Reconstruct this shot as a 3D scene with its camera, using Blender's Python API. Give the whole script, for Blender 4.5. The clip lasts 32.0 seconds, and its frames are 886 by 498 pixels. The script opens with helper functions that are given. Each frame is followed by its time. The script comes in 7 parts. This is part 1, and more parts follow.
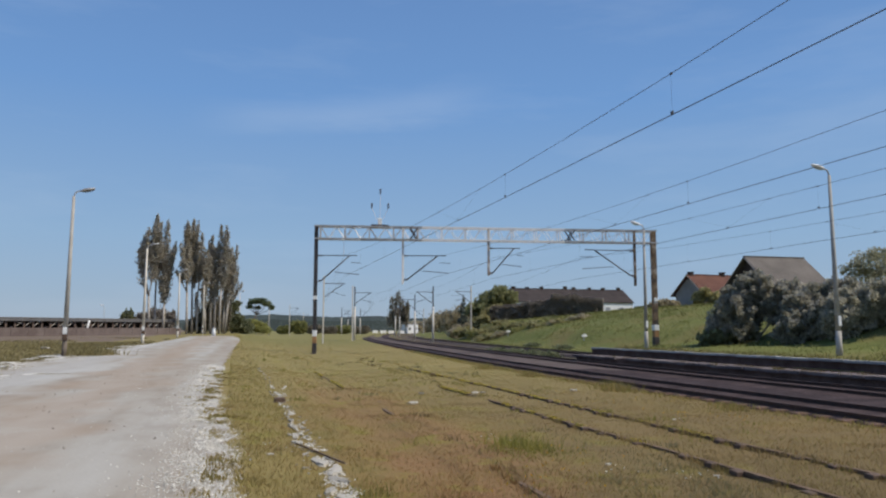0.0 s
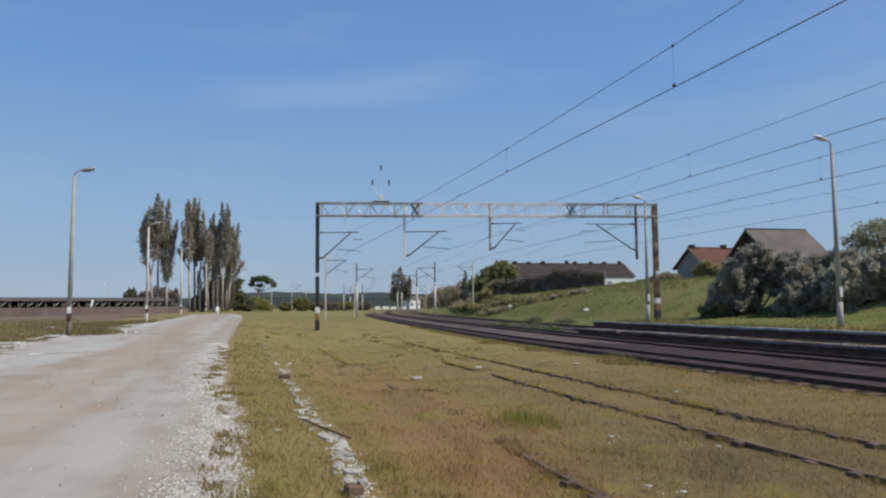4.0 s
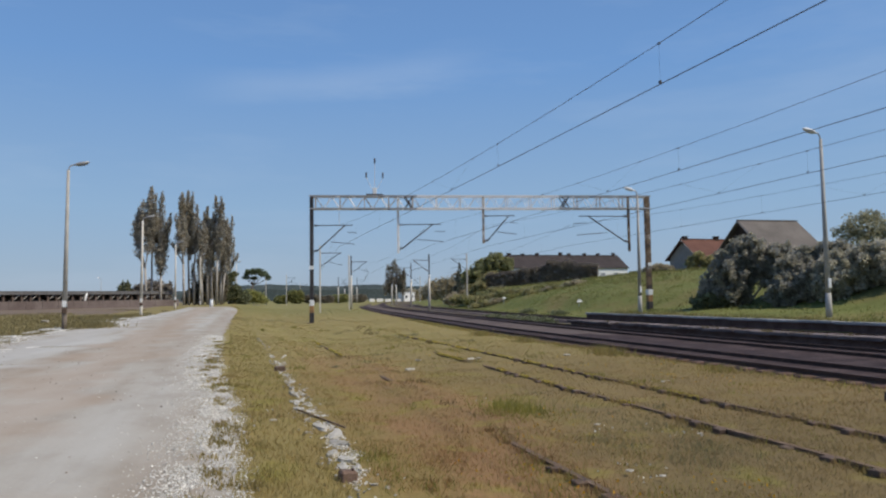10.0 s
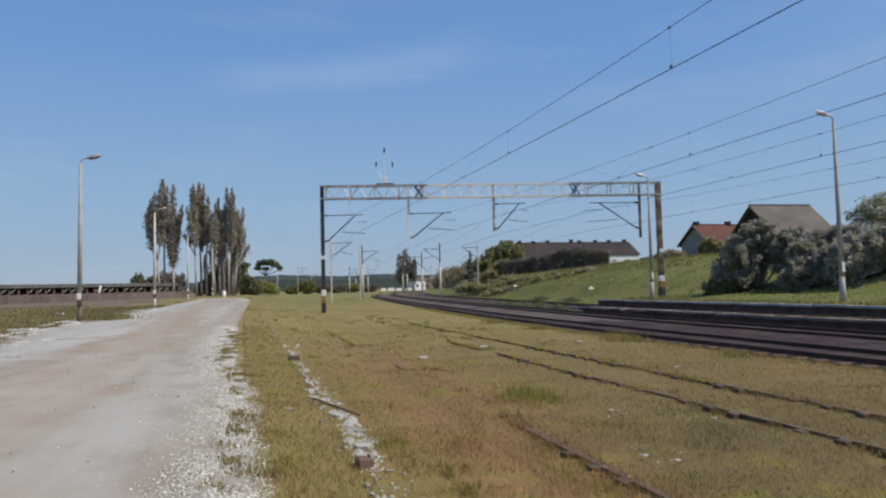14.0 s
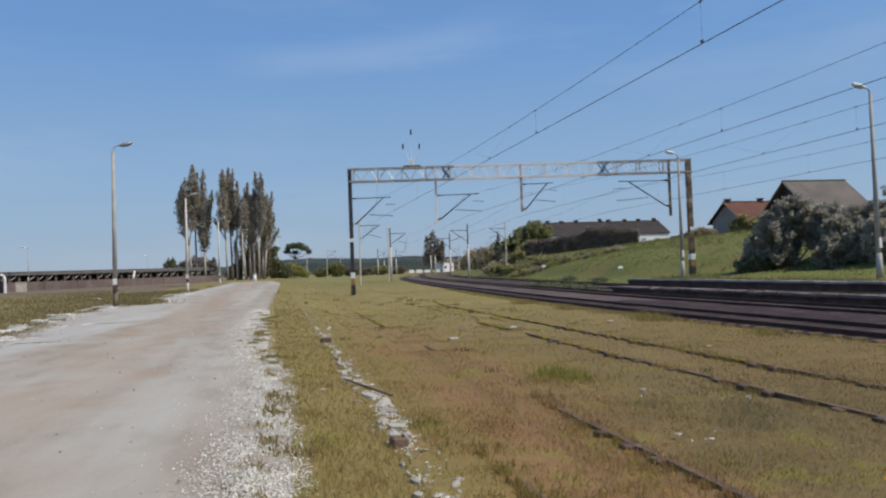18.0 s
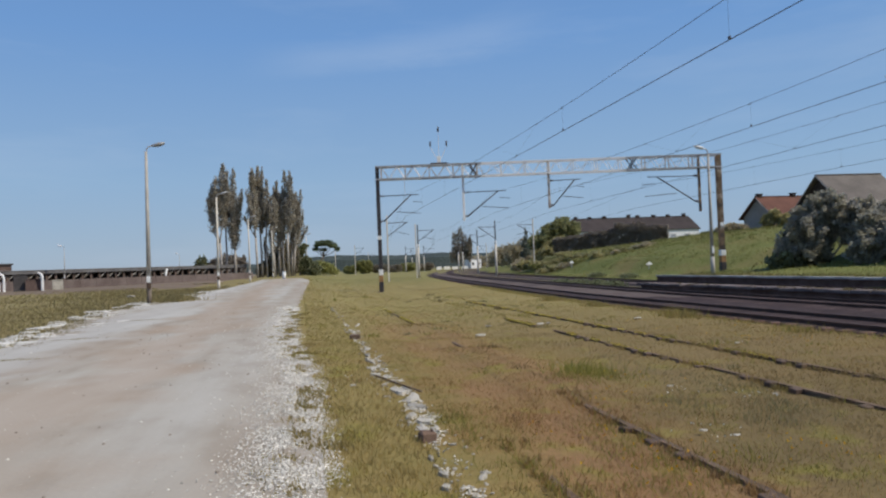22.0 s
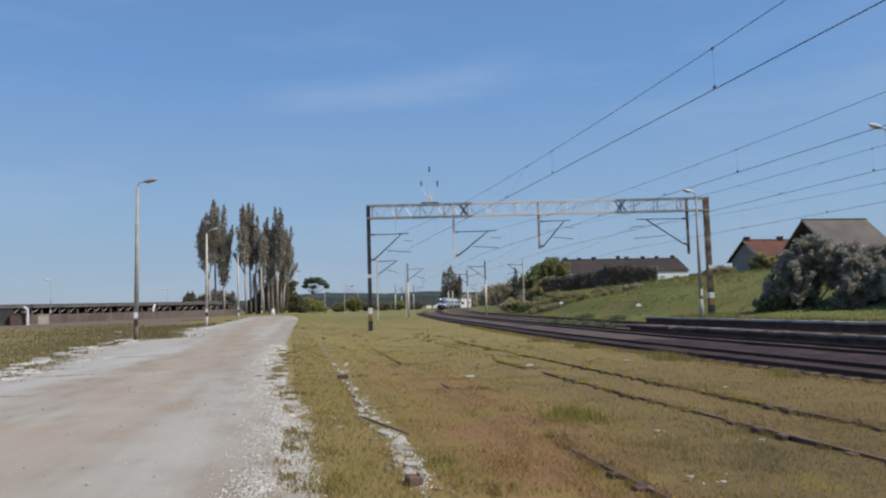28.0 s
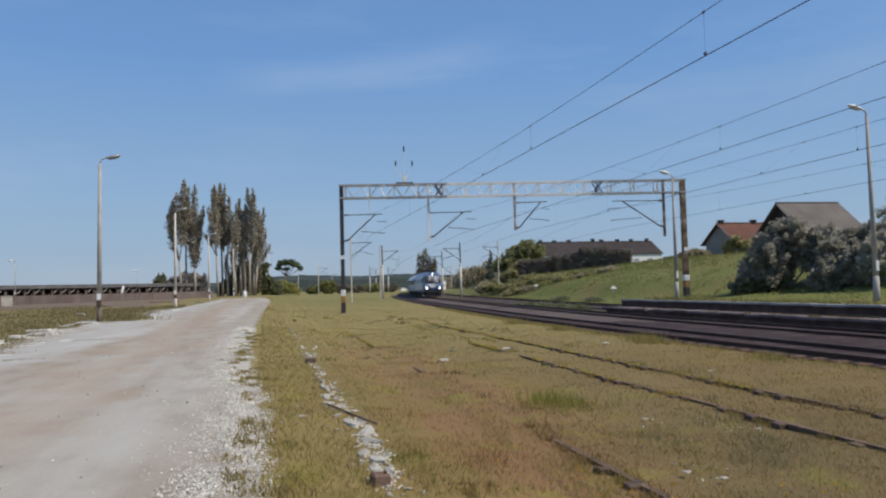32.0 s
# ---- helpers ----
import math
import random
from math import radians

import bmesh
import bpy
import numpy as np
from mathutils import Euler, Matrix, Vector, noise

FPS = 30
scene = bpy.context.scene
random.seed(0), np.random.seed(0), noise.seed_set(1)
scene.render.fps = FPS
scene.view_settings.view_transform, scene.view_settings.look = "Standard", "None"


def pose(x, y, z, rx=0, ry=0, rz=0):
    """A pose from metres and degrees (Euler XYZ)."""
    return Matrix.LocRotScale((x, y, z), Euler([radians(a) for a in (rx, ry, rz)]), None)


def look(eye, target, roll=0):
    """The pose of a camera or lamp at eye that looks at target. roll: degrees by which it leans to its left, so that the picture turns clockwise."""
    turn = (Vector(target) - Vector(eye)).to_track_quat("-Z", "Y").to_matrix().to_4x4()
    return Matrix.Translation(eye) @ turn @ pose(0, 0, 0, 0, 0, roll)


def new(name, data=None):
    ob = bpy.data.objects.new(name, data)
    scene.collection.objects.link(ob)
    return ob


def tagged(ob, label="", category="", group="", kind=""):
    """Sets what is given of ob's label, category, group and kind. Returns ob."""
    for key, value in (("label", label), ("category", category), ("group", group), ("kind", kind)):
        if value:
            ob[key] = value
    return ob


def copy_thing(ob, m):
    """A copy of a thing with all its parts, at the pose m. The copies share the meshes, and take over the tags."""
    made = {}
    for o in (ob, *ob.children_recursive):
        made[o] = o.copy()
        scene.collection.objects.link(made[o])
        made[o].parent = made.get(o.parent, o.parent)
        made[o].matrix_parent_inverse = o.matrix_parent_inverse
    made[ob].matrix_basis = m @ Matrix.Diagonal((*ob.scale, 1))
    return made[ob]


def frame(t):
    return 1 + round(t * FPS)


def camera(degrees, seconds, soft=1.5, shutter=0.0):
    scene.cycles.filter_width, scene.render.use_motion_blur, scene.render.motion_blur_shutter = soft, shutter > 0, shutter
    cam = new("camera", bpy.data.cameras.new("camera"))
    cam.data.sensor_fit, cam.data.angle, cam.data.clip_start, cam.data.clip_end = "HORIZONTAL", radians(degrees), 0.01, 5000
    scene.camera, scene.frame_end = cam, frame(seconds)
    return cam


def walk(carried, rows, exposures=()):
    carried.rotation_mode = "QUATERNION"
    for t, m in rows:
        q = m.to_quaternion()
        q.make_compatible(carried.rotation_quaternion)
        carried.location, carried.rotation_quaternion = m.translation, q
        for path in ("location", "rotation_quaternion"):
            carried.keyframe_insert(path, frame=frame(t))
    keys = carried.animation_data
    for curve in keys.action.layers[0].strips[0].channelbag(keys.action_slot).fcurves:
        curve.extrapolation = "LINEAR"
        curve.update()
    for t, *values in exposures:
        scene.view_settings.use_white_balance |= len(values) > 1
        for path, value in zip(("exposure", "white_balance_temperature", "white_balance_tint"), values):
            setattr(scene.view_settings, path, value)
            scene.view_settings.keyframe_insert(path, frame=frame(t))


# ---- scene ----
cam = camera(62.24, 32.0, soft=2.2)


def aim(x, y, z, heading, climb, lean):
    """A camera pose from a heading (degrees right of +y), a climb and a lean."""
    h, c = radians(heading), radians(climb)
    way = Vector((math.sin(h) * math.cos(c), math.cos(h) * math.cos(c), math.sin(c)))
    eye = Vector((x, y, z))
    return look(eye, eye + way * 10, lean)


VIEW = [  # seconds, eye x y z, heading, climb, lean
    (0, 0.012, 0.005, 1.807, 15.822, 6.267, 0.039),
    (0.5, 0.012, 0.001, 1.808, 15.827, 6.106, -0.037),
    (1, 0.024, -0.005, 1.808, 15.755, 5.831, -0.157),
    (1.5, 0.032, -0.009, 1.811, 15.700, 5.513, -0.344),
    (2, 0.023, -0.007, 1.812, 15.715, 5.192, -0.430),
    (2.5, 0.003, -0.008, 1.812, 15.734, 4.855, -0.544),
    (3, -0.014, -0.012, 1.813, 15.769, 4.548, -0.624),
    (3.5, -0.020, -0.015, 1.812, 15.736, 4.340, -0.610),
    (5.5, 0.029, 0.004, 1.817, 15.652, 4.518, -0.419),
    (6, 0.027, -0.019, 1.821, 15.699, 4.523, -0.299),
    (6.5, 0.008, -0.098, 1.826, 15.897, 4.375, -0.304),
    (7, -0.023, -0.199, 1.831, 16.087, 4.238, -0.340),
    (7.5, -0.050, -0.264, 1.830, 16.250, 4.100, -0.390),
    (8, -0.063, -0.293, 1.827, 16.316, 3.993, -0.446),
    (8.5, -0.064, -0.302, 1.827, 16.311, 3.909, -0.545),
    (9, -0.059, -0.304, 1.826, 16.259, 3.858, -0.630),
    (9.5, -0.054, -0.306, 1.826, 16.211, 3.801, -0.690),
    (10, -0.044, -0.311, 1.828, 16.148, 3.739, -0.814),
    (10.5, -0.034, -0.311, 1.828, 16.065, 3.690, -0.883),
    (11, -0.032, -0.318, 1.827, 16.020, 3.630, -0.993),
    (11.5, -0.039, -0.332, 1.825, 16.033, 3.585, -1.145),
    (12, -0.049, -0.345, 1.825, 16.083, 3.507, -1.187),
    (12.5, -0.059, -0.351, 1.825, 16.016, 3.413, -1.244),
    (13, -0.066, -0.348, 1.824, 15.862, 3.241, -1.341),
    (13.5, -0.071, -0.340, 1.822, 15.602, 3.063, -1.429),
    (14, -0.076, -0.331, 1.818, 15.315, 2.871, -1.463),
    (14.5, -0.078, -0.329, 1.817, 15.031, 2.689, -1.634),
    (16.5, -0.059, -0.297, 1.822, 13.688, 1.908, -2.030),
    (17, -0.078, -0.303, 1.824, 13.493, 1.733, -2.016),
    (17.5, -0.101, -0.320, 1.823, 13.317, 1.612, -2.076),
    (18, -0.114, -0.348, 1.820, 13.112, 1.485, -2.157),
    (18.5, -0.118, -0.367, 1.816, 12.562, 1.402, -2.213),
    (19, -0.120, -0.385, 1.815, 11.897, 1.331, -2.183),
    (19.5, -0.127, -0.415, 1.825, 11.258, 1.301, -2.152),
    (20, -0.133, -0.448, 1.837, 10.917, 1.279, -2.156),
    (20.5, -0.135, -0.476, 1.846, 10.834, 1.270, -2.210),
    (21, -0.135, -0.495, 1.848, 10.848, 1.263, -2.277),
    (21.5, -0.138, -0.505, 1.845, 10.894, 1.288, -2.295),
    (22, -0.142, -0.509, 1.839, 10.953, 1.305, -2.330),
    (22.5, -0.139, -0.504, 1.834, 10.982, 1.363, -2.332),
    (23, -0.135, -0.505, 1.832, 11.026, 1.505, -2.247),
    (23.5, -0.140, -0.513, 1.832, 11.108, 1.726, -2.080),
    (24, -0.156, -0.524, 1.836, 11.211, 1.985, -1.908),
    (24.5, -0.172, -0.524, 1.840, 11.392, 2.099, -1.791),
    (25, -0.182, -0.520, 1.844, 11.615, 2.184, -1.693),
    (25.5, -0.184, -0.522, 1.850, 11.781, 2.300, -1.681),
    (27.5, -0.152, -0.604, 1.885, 11.820, 4.614, -1.656),
    (28, -0.148, -0.593, 1.883, 11.825, 4.294, -1.656),
    (28.5, -0.146, -0.583, 1.882, 11.817, 3.974, -1.649),
    (29, -0.145, -0.575, 1.883, 11.824, 3.668, -1.643),
    (29.5, -0.140, -0.550, 1.884, 11.821, 3.354, -1.690),
    (30, -0.123, -0.461, 1.879, 11.729, 3.192, -1.630),
    (30.5, -0.079, -0.290, 1.869, 11.715, 3.189, -1.651),
    (31, -0.021, -0.076, 1.853, 12.247, 3.088, -1.674),
    (31.5, 0.034, 0.135, 1.836, 12.995, 2.974, -1.649),
    (32, 0.070, 0.277, 1.826, 13.740, 2.894, -1.541),
]

walk(cam, [(r[0], aim(*r[1:])) for r in VIEW], exposures=[(0, 0.0), (32, 0.0)])

# ---- light ----
SUN_TURN, SUN_UP = 122.0, 50.0  # degrees right of +y, and above the ground
sun = new("sun", bpy.data.lights.new("sun", "SUN"))
sun.data.energy, sun.data.angle, sun.data.color = 3.9, radians(0.53), (1.0, 0.92, 0.8)
a, e = radians(SUN_TURN), radians(SUN_UP)
sun_way = Vector((math.sin(a) * math.cos(e), math.cos(a) * math.cos(e), math.sin(e)))
sun.matrix_world = look(sun_way * 50, (0, 0, 0))
world = bpy.data.worlds.new("sky")
scene.world = world
world.use_nodes = True
wn, wl = world.node_tree.nodes, world.node_tree.links
wn.clear()
sky = wn.new("ShaderNodeTexSky")
sky.sky_type, sky.sun_disc = "NISHITA", False
sky.sun_elevation, sky.sun_rotation = radians(SUN_UP), radians(SUN_TURN)
sky.air_density, sky.dust_density, sky.ozone_density = 1.0, 0.3, 3.0
# pale summer haze low down, deep blue above, thin cirrus
way = wn.new("ShaderNodeTexCoord")
split = wn.new("ShaderNodeSeparateXYZ")
wl.new(way.outputs["Generated"], split.inputs[0])
haze = wn.new("ShaderNodeValToRGB")
for k, (pos, col) in enumerate(((0.0, (3.25, 4.2, 5.5)), (0.12, (2.68, 4.22, 6.3)), (0.3, (1.6, 3.28, 6.42)), (0.62, (1.0, 2.0, 4.6)))):
    el = haze.color_ramp.elements[k] if k < 2 else haze.color_ramp.elements.new(pos)
    el.position, el.color = pos, (*col, 1)
wl.new(split.outputs["Z"], haze.inputs["Fac"])
blend = wn.new("ShaderNodeMix")
blend.data_type = "RGBA"
blend.inputs["Factor"].default_value = 0.88
wl.new(sky.outputs[0], blend.inputs["A"])
wl.new(haze.outputs["Color"], blend.inputs["B"])
place = wn.new("ShaderNodeMapping")
place.inputs["Rotation"].default_value = (0, radians(10), radians(20))
place.inputs["Scale"].default_value = (1.6, 1.6, 9.0)
wl.new(way.outputs["Generated"], place.inputs["Vector"])
cirrus = wn.new("ShaderNodeTexNoise")
cirrus.inputs["Scale"].default_value, cirrus.inputs["Detail"].default_value, cirrus.inputs["Roughness"].default_value = 1.7, 7, 0.6
wl.new(place.outputs["Vector"], cirrus.inputs["Vector"])
veil = wn.new("ShaderNodeMapRange")
veil.inputs["From Min"].default_value, veil.inputs["From Max"].default_value = 0.5, 0.85
veil.inputs["To Max"].default_value = 0.2
wl.new(cirrus.outputs["Fac"], veil.inputs["Value"])
cloud = wn.new("ShaderNodeMix")
cloud.data_type = "RGBA"
cloud.inputs["B"].default_value = (5.2, 6.2, 7.6, 1)
wl.new(veil.outputs["Result"], cloud.inputs["Factor"])
wl.new(blend.outputs["Result"], cloud.inputs["A"])
# one long faint streak of cirrus above the gantry, rising a little to the right
turned = wn.new("ShaderNodeMapping")
turned.vector_type = "POINT"
turned.inputs["Rotation"].default_value = (0, 0, radians(8.5))
wl.new(way.outputs["Generated"], turned.inputs["Vector"])
along_sky = wn.new("ShaderNodeSeparateXYZ")
wl.new(turned.outputs["Vector"], along_sky.inputs[0])


def sky_math(op, p, q, r=0.0):
    k = wn.new("ShaderNodeMath")
    k.operation = op
    for socket, v in zip(k.inputs, (p, q, r)):
        if isinstance(v, float):
            socket.default_value = v
        else:
            wl.new(v, socket)
    return k.outputs[0]


def sky_fade(v, a, b, lo, hi):
    k = wn.new("ShaderNodeMapRange")
    k.interpolation_type = "SMOOTHSTEP"
    for name, n in (("From Min", a), ("From Max", b), ("To Min", lo), ("To Max", hi)):
        k.inputs[name].default_value = n
    wl.new(v, k.inputs["Value"])
    return k.outputs["Result"]


height = sky_math("MULTIPLY_ADD", along_sky.outputs["X"], -0.135, along_sky.outputs["Z"])
ripple = sky_math("MULTIPLY_ADD", cirrus.outputs["Fac"], 0.06, height)
band = sky_fade(sky_math("ABSOLUTE", sky_math("SUBTRACT", ripple, 0.316), 0.0), 0.0, 0.03, 1.0, 0.0)
reach = sky_fade(sky_math("ABSOLUTE", along_sky.outputs["X"], 0.0), 0.09, 0.225, 1.0, 0.0)
front = sky_fade(along_sky.outputs["Y"], 0.3, 0.6, 0.0, 1.0)
streak = sky_math("MULTIPLY", sky_math("MULTIPLY", band, reach), sky_math("MULTIPLY", front, 0.16))
high = wn.new("ShaderNodeMix")
high.data_type = "RGBA"
high.inputs["B"].default_value = (5.2, 6.2, 7.6, 1)
wl.new(streak, high.inputs["Factor"])
wl.new(cloud.outputs["Result"], high.inputs["A"])
bg = wn.new("ShaderNodeBackground")
bg.inputs["Strength"].default_value = 0.1
wout = wn.new("ShaderNodeOutputWorld")
wl.new(high.outputs["Result"], bg.inputs[0])
wl.new(bg.outputs[0], wout.inputs[0])


# ---- materials ----
def material(name, cols, scale=3.0, rough=0.8, metal=0.0, bump=0.15, fine=40.0, spread=0.25, coords="Position", per_piece=0.0):
    """Two-scale mottled surface: cols mixed by coarse noise, then fine grain and bump."""
    m = bpy.data.materials.new(name)
    m.use_nodes = True
    n, l = m.node_tree.nodes, m.node_tree.links
    b = n["Principled BSDF"]
    if coords == "Position":
        src = n.new("ShaderNodeNewGeometry").outputs["Position"]
    else:
        src = n.new("ShaderNodeTexCoord").outputs["Object"]
    t1 = n.new("ShaderNodeTexNoise")
    t1.inputs["Scale"].default_value, t1.inputs["Detail"].default_value = scale, 5
    t2 = n.new("ShaderNodeTexNoise")
    t2.inputs["Scale"].default_value, t2.inputs["Detail"].default_value = fine, 3
    l.new(src, t1.inputs["Vector"]), l.new(src, t2.inputs["Vector"])
    ramp = n.new("ShaderNodeValToRGB")
    el = ramp.color_ramp.elements
    k = len(cols)
    while len(el) < k:
        el.new(0.5)
    for i, c in enumerate(cols):
        el[i].position = 0.5 if k == 1 else 0.32 + 0.36 * i / (k - 1)
        el[i].color = (*c, 1)
    l.new(t1.outputs["Fac"], ramp.inputs["Fac"])
    mul = n.new("ShaderNodeMapRange")
    mul.inputs["From Min"].default_value, mul.inputs["From Max"].default_value = 0.3, 0.7
    mul.inputs["To Min"].default_value, mul.inputs["To Max"].default_value = 1 - spread, 1 + spread
    l.new(t2.outputs["Fac"], mul.inputs["Value"])
    val = mul.outputs["Result"]
    if per_piece:
        info = n.new("ShaderNodeObjectInfo")
        mr = n.new("ShaderNodeMapRange")
        mr.inputs["To Min"].default_value, mr.inputs["To Max"].default_value = 1 - per_piece, 1 + per_piece
        l.new(info.outputs["Random"], mr.inputs["Value"])
        mm = n.new("ShaderNodeMath")
        mm.operation = "MULTIPLY"
        l.new(val, mm.inputs[0]), l.new(mr.outputs["Result"], mm.inputs[1])
        val = mm.outputs[0]
    hsv = n.new("ShaderNodeHueSaturation")
    l.new(ramp.outputs["Color"], hsv.inputs["Color"])
    l.new(val, hsv.inputs["Value"])
    l.new(hsv.outputs["Color"], b.inputs["Base Color"])
    b.inputs["Roughness"].default_value, b.inputs["Metallic"].default_value = rough, metal
    if rough >= 0.9:
        b.inputs["Specular IOR Level"].default_value = 0.12
    if bump:
        bp = n.new("ShaderNodeBump")
        bp.inputs["Strength"].default_value, bp.inputs["Distance"].default_value = bump, 0.02
        l.new(t2.outputs["Fac"], bp.inputs["Height"])
        l.new(bp.outputs["Normal"], b.inputs["Normal"])
    return m


def leafy(name, cols, scale=0.6, island=0.35, rough=0.6, through_light=0.42):
    """Foliage: coarse colour drift, a tint of its own for every leaf, and light passing through."""
    m = material(name, cols, scale, rough, 0, 0, 8.0, 0.15)
    n, l = m.node_tree.nodes, m.node_tree.links
    b = n["Principled BSDF"]
    b.inputs["Specular IOR Level"].default_value = 0.2
    geo = n.new("ShaderNodeNewGeometry")
    mr = n.new("ShaderNodeMapRange")
    mr.inputs["To Min"].default_value, mr.inputs["To Max"].default_value = 1 - island, 1 + island
    l.new(geo.outputs["Random Per Island"], mr.inputs["Value"])
    hsv = n.new("ShaderNodeHueSaturation")
    old = b.inputs["Base Color"].links[0].from_socket
    l.new(old, hsv.inputs["Color"]), l.new(mr.outputs["Result"], hsv.inputs["Value"])
    l.new(hsv.outputs["Color"], b.inputs["Base Color"])
    tr = n.new("ShaderNodeBsdfTranslucent")
    l.new(hsv.outputs["Color"], tr.inputs["Color"])
    mix = n.new("ShaderNodeMixShader")
    mix.inputs["Fac"].default_value = through_light
    out = n["Material Output"]
    l.new(b.outputs[0], mix.inputs[1]), l.new(tr.outputs[0], mix.inputs[2])
    l.new(mix.outputs[0], out.inputs["Surface"])
    return m


def glow(name, col, strength):
    m = bpy.data.materials.new(name)
    m.use_nodes = True
    b = m.node_tree.nodes["Principled BSDF"]
    b.inputs["Base Color"].default_value = (*col, 1)
    b.inputs["Emission Color"].default_value = (*col, 1)
    b.inputs["Emission Strength"].default_value = strength
    return m


def meadow(m, gain):
    """Recolours a material by place: reddish sorrel round x 3.6, duller browns by the ballast, darker close by
    on the right, yellow-green further along the line, all broken up by mottling at three sizes."""
    n, l = m.node_tree.nodes, m.node_tree.links
    b = n["Principled BSDF"]
    pos = n.new("ShaderNodeNewGeometry").outputs["Position"]
    xyz = n.new("ShaderNodeSeparateXYZ")
    l.new(pos, xyz.inputs[0])

    def noisy(scale, detail, lo, hi):
        t = n.new("ShaderNodeTexNoise")
        t.inputs["Scale"].default_value, t.inputs["Detail"].default_value, t.inputs["Roughness"].default_value = scale, detail, 0.6
        l.new(pos, t.inputs["Vector"])
        r = n.new("ShaderNodeMapRange")
        r.inputs["From Min"].default_value, r.inputs["From Max"].default_value = 0.32, 0.68
        r.inputs["To Min"].default_value, r.inputs["To Max"].default_value = lo, hi
        l.new(t.outputs["Fac"], r.inputs["Value"])
        return r.outputs["Result"]

    def span(socket, a, c, lo=0.0, hi=1.0):
        r = n.new("ShaderNodeMapRange")
        r.interpolation_type = "SMOOTHSTEP"
        r.inputs["From Min"].default_value, r.inputs["From Max"].default_value = a, c
        r.inputs["To Min"].default_value, r.inputs["To Max"].default_value = lo, hi
        l.new(socket, r.inputs["Value"])
        return r.outputs["Result"]

    def calc(op, p, q):
        k = n.new("ShaderNodeMath")
        k.operation, k.use_clamp = op, op != "ADD"
        for s, v in zip(k.inputs, (p, q)):
            if isinstance(v, float):
                s.default_value = v
            else:
                l.new(v, s)
        return k.outputs[0]

    def blend(fac, p, q):
        k = n.new("ShaderNodeMix")
        k.data_type = "RGBA"
        l.new(fac, k.inputs["Factor"])
        for s, v in ((k.inputs["A"], p), (k.inputs["B"], q)):
            if isinstance(v, tuple):
                s.default_value = (*(c * gain for c in v), 1)
            else:
                l.new(v, s)
        return k.outputs["Result"]
    col = blend(noisy(0.9, 5, 0.0, 1.0), (0.262, 0.174, 0.07), (0.205, 0.172, 0.056))
    red = calc("MULTIPLY", calc("ADD", calc("MULTIPLY", span(xyz.outputs["X"], 1.5, 2.5), span(xyz.outputs["X"], 4.9, 3.5)), noisy(0.55, 4, -0.6, 0.5)), span(xyz.outputs["Y"], 34.0, 20.0))
    col = blend(red, col, (0.255, 0.152, 0.072))
    dull = calc("ADD", span(xyz.outputs["X"], 3.4, 6.0, 0.0, 0.9), noisy(0.7, 4, -0.45, 0.35))
    dull = calc("MULTIPLY", dull, span(xyz.outputs["Y"], 36.0, 20.0))
    col = blend(dull, col, (0.2, 0.143, 0.066))
    # darker brown right of x 2.6, fading out by y 12
    close = calc("MULTIPLY", span(xyz.outputs["X"], 2.6, 4.2), span(xyz.outputs["Y"], 12.0, 7.0))
    col = blend(calc("MULTIPLY", close, noisy(0.8, 4, 0.4, 1.0)), col, (0.165, 0.122, 0.058))
    far = calc("MULTIPLY", span(xyz.outputs["Y"], 9.0, 34.0), noisy(0.35, 4, 0.35, 1.0))
    col = blend(far, col, (0.3, 0.246, 0.102))
    beyond = calc("MULTIPLY", span(xyz.outputs["Y"], 58.0, 105.0), noisy(0.2, 4, 0.6, 1.0))
    col = blend(beyond, col, (0.21, 0.195, 0.075))
    verge = calc("MULTIPLY", span(xyz.outputs["X"], 1.6, 0.7), noisy(0.8, 4, 0.2, 1.0))
    col = blend(verge, col, (0.262, 0.205, 0.078))
    field = calc("MULTIPLY", span(xyz.outputs["X"], -6.0, -8.5), noisy(0.5, 4, 0.5, 1.0))
    col = blend(field, col, (0.235, 0.19, 0.09))
    lush = noisy(1.1, 5, -1.2, 0.8)
    lush = calc("MULTIPLY", lush, span(xyz.outputs["X"], 9.0, 3.5, 0.25, 1.0))
    col = blend(lush, col, (0.235, 0.212, 0.048))
    hsv = n.new("ShaderNodeHueSaturation")
    l.new(col, hsv.inputs["Color"])
    l.new(noisy(14.0, 3, 0.87, 1.13), hsv.inputs["Value"])
    for old in list(b.inputs["Base Color"].links):
        feeds = old.from_node
        if feeds.type == "HUE_SAT" and feeds.inputs["Value"].links and feeds.inputs["Value"].links[0].from_node.type == "MAP_RANGE" and any(k.to_node.type == "BSDF_TRANSLUCENT" for k in feeds.outputs[0].links):
            l.new(hsv.outputs["Color"], feeds.inputs["Color"])
            return m
    l.new(hsv.outputs["Color"], b.inputs["Base Color"])
    return m


M_GROUND = meadow(material("grass_ground", [(0.23, 0.15, 0.055), (0.235, 0.165, 0.052), (0.21, 0.17, 0.048), (0.185, 0.165, 0.043)], 0.35, 0.95, 0, 0.6, 9.0, 0.3), 0.96)
M_BANKSOIL = material("bank_turf", [(0.175, 0.155, 0.056), (0.165, 0.172, 0.054), (0.18, 0.19, 0.058), (0.21, 0.18, 0.068)], 0.12, 0.95, 0, 0.6, 2.5, 0.3)
M_FIELD = material("field_soil", [(0.17, 0.13, 0.09), (0.2, 0.15, 0.11)], 0.08, 0.95, 0, 0.4, 2.0, 0.15)
M_POST = material("grey_post_concrete", [(0.34, 0.32, 0.285), (0.45, 0.425, 0.385)], 1.5, 0.9, 0, 0.25, 25, 0.15)
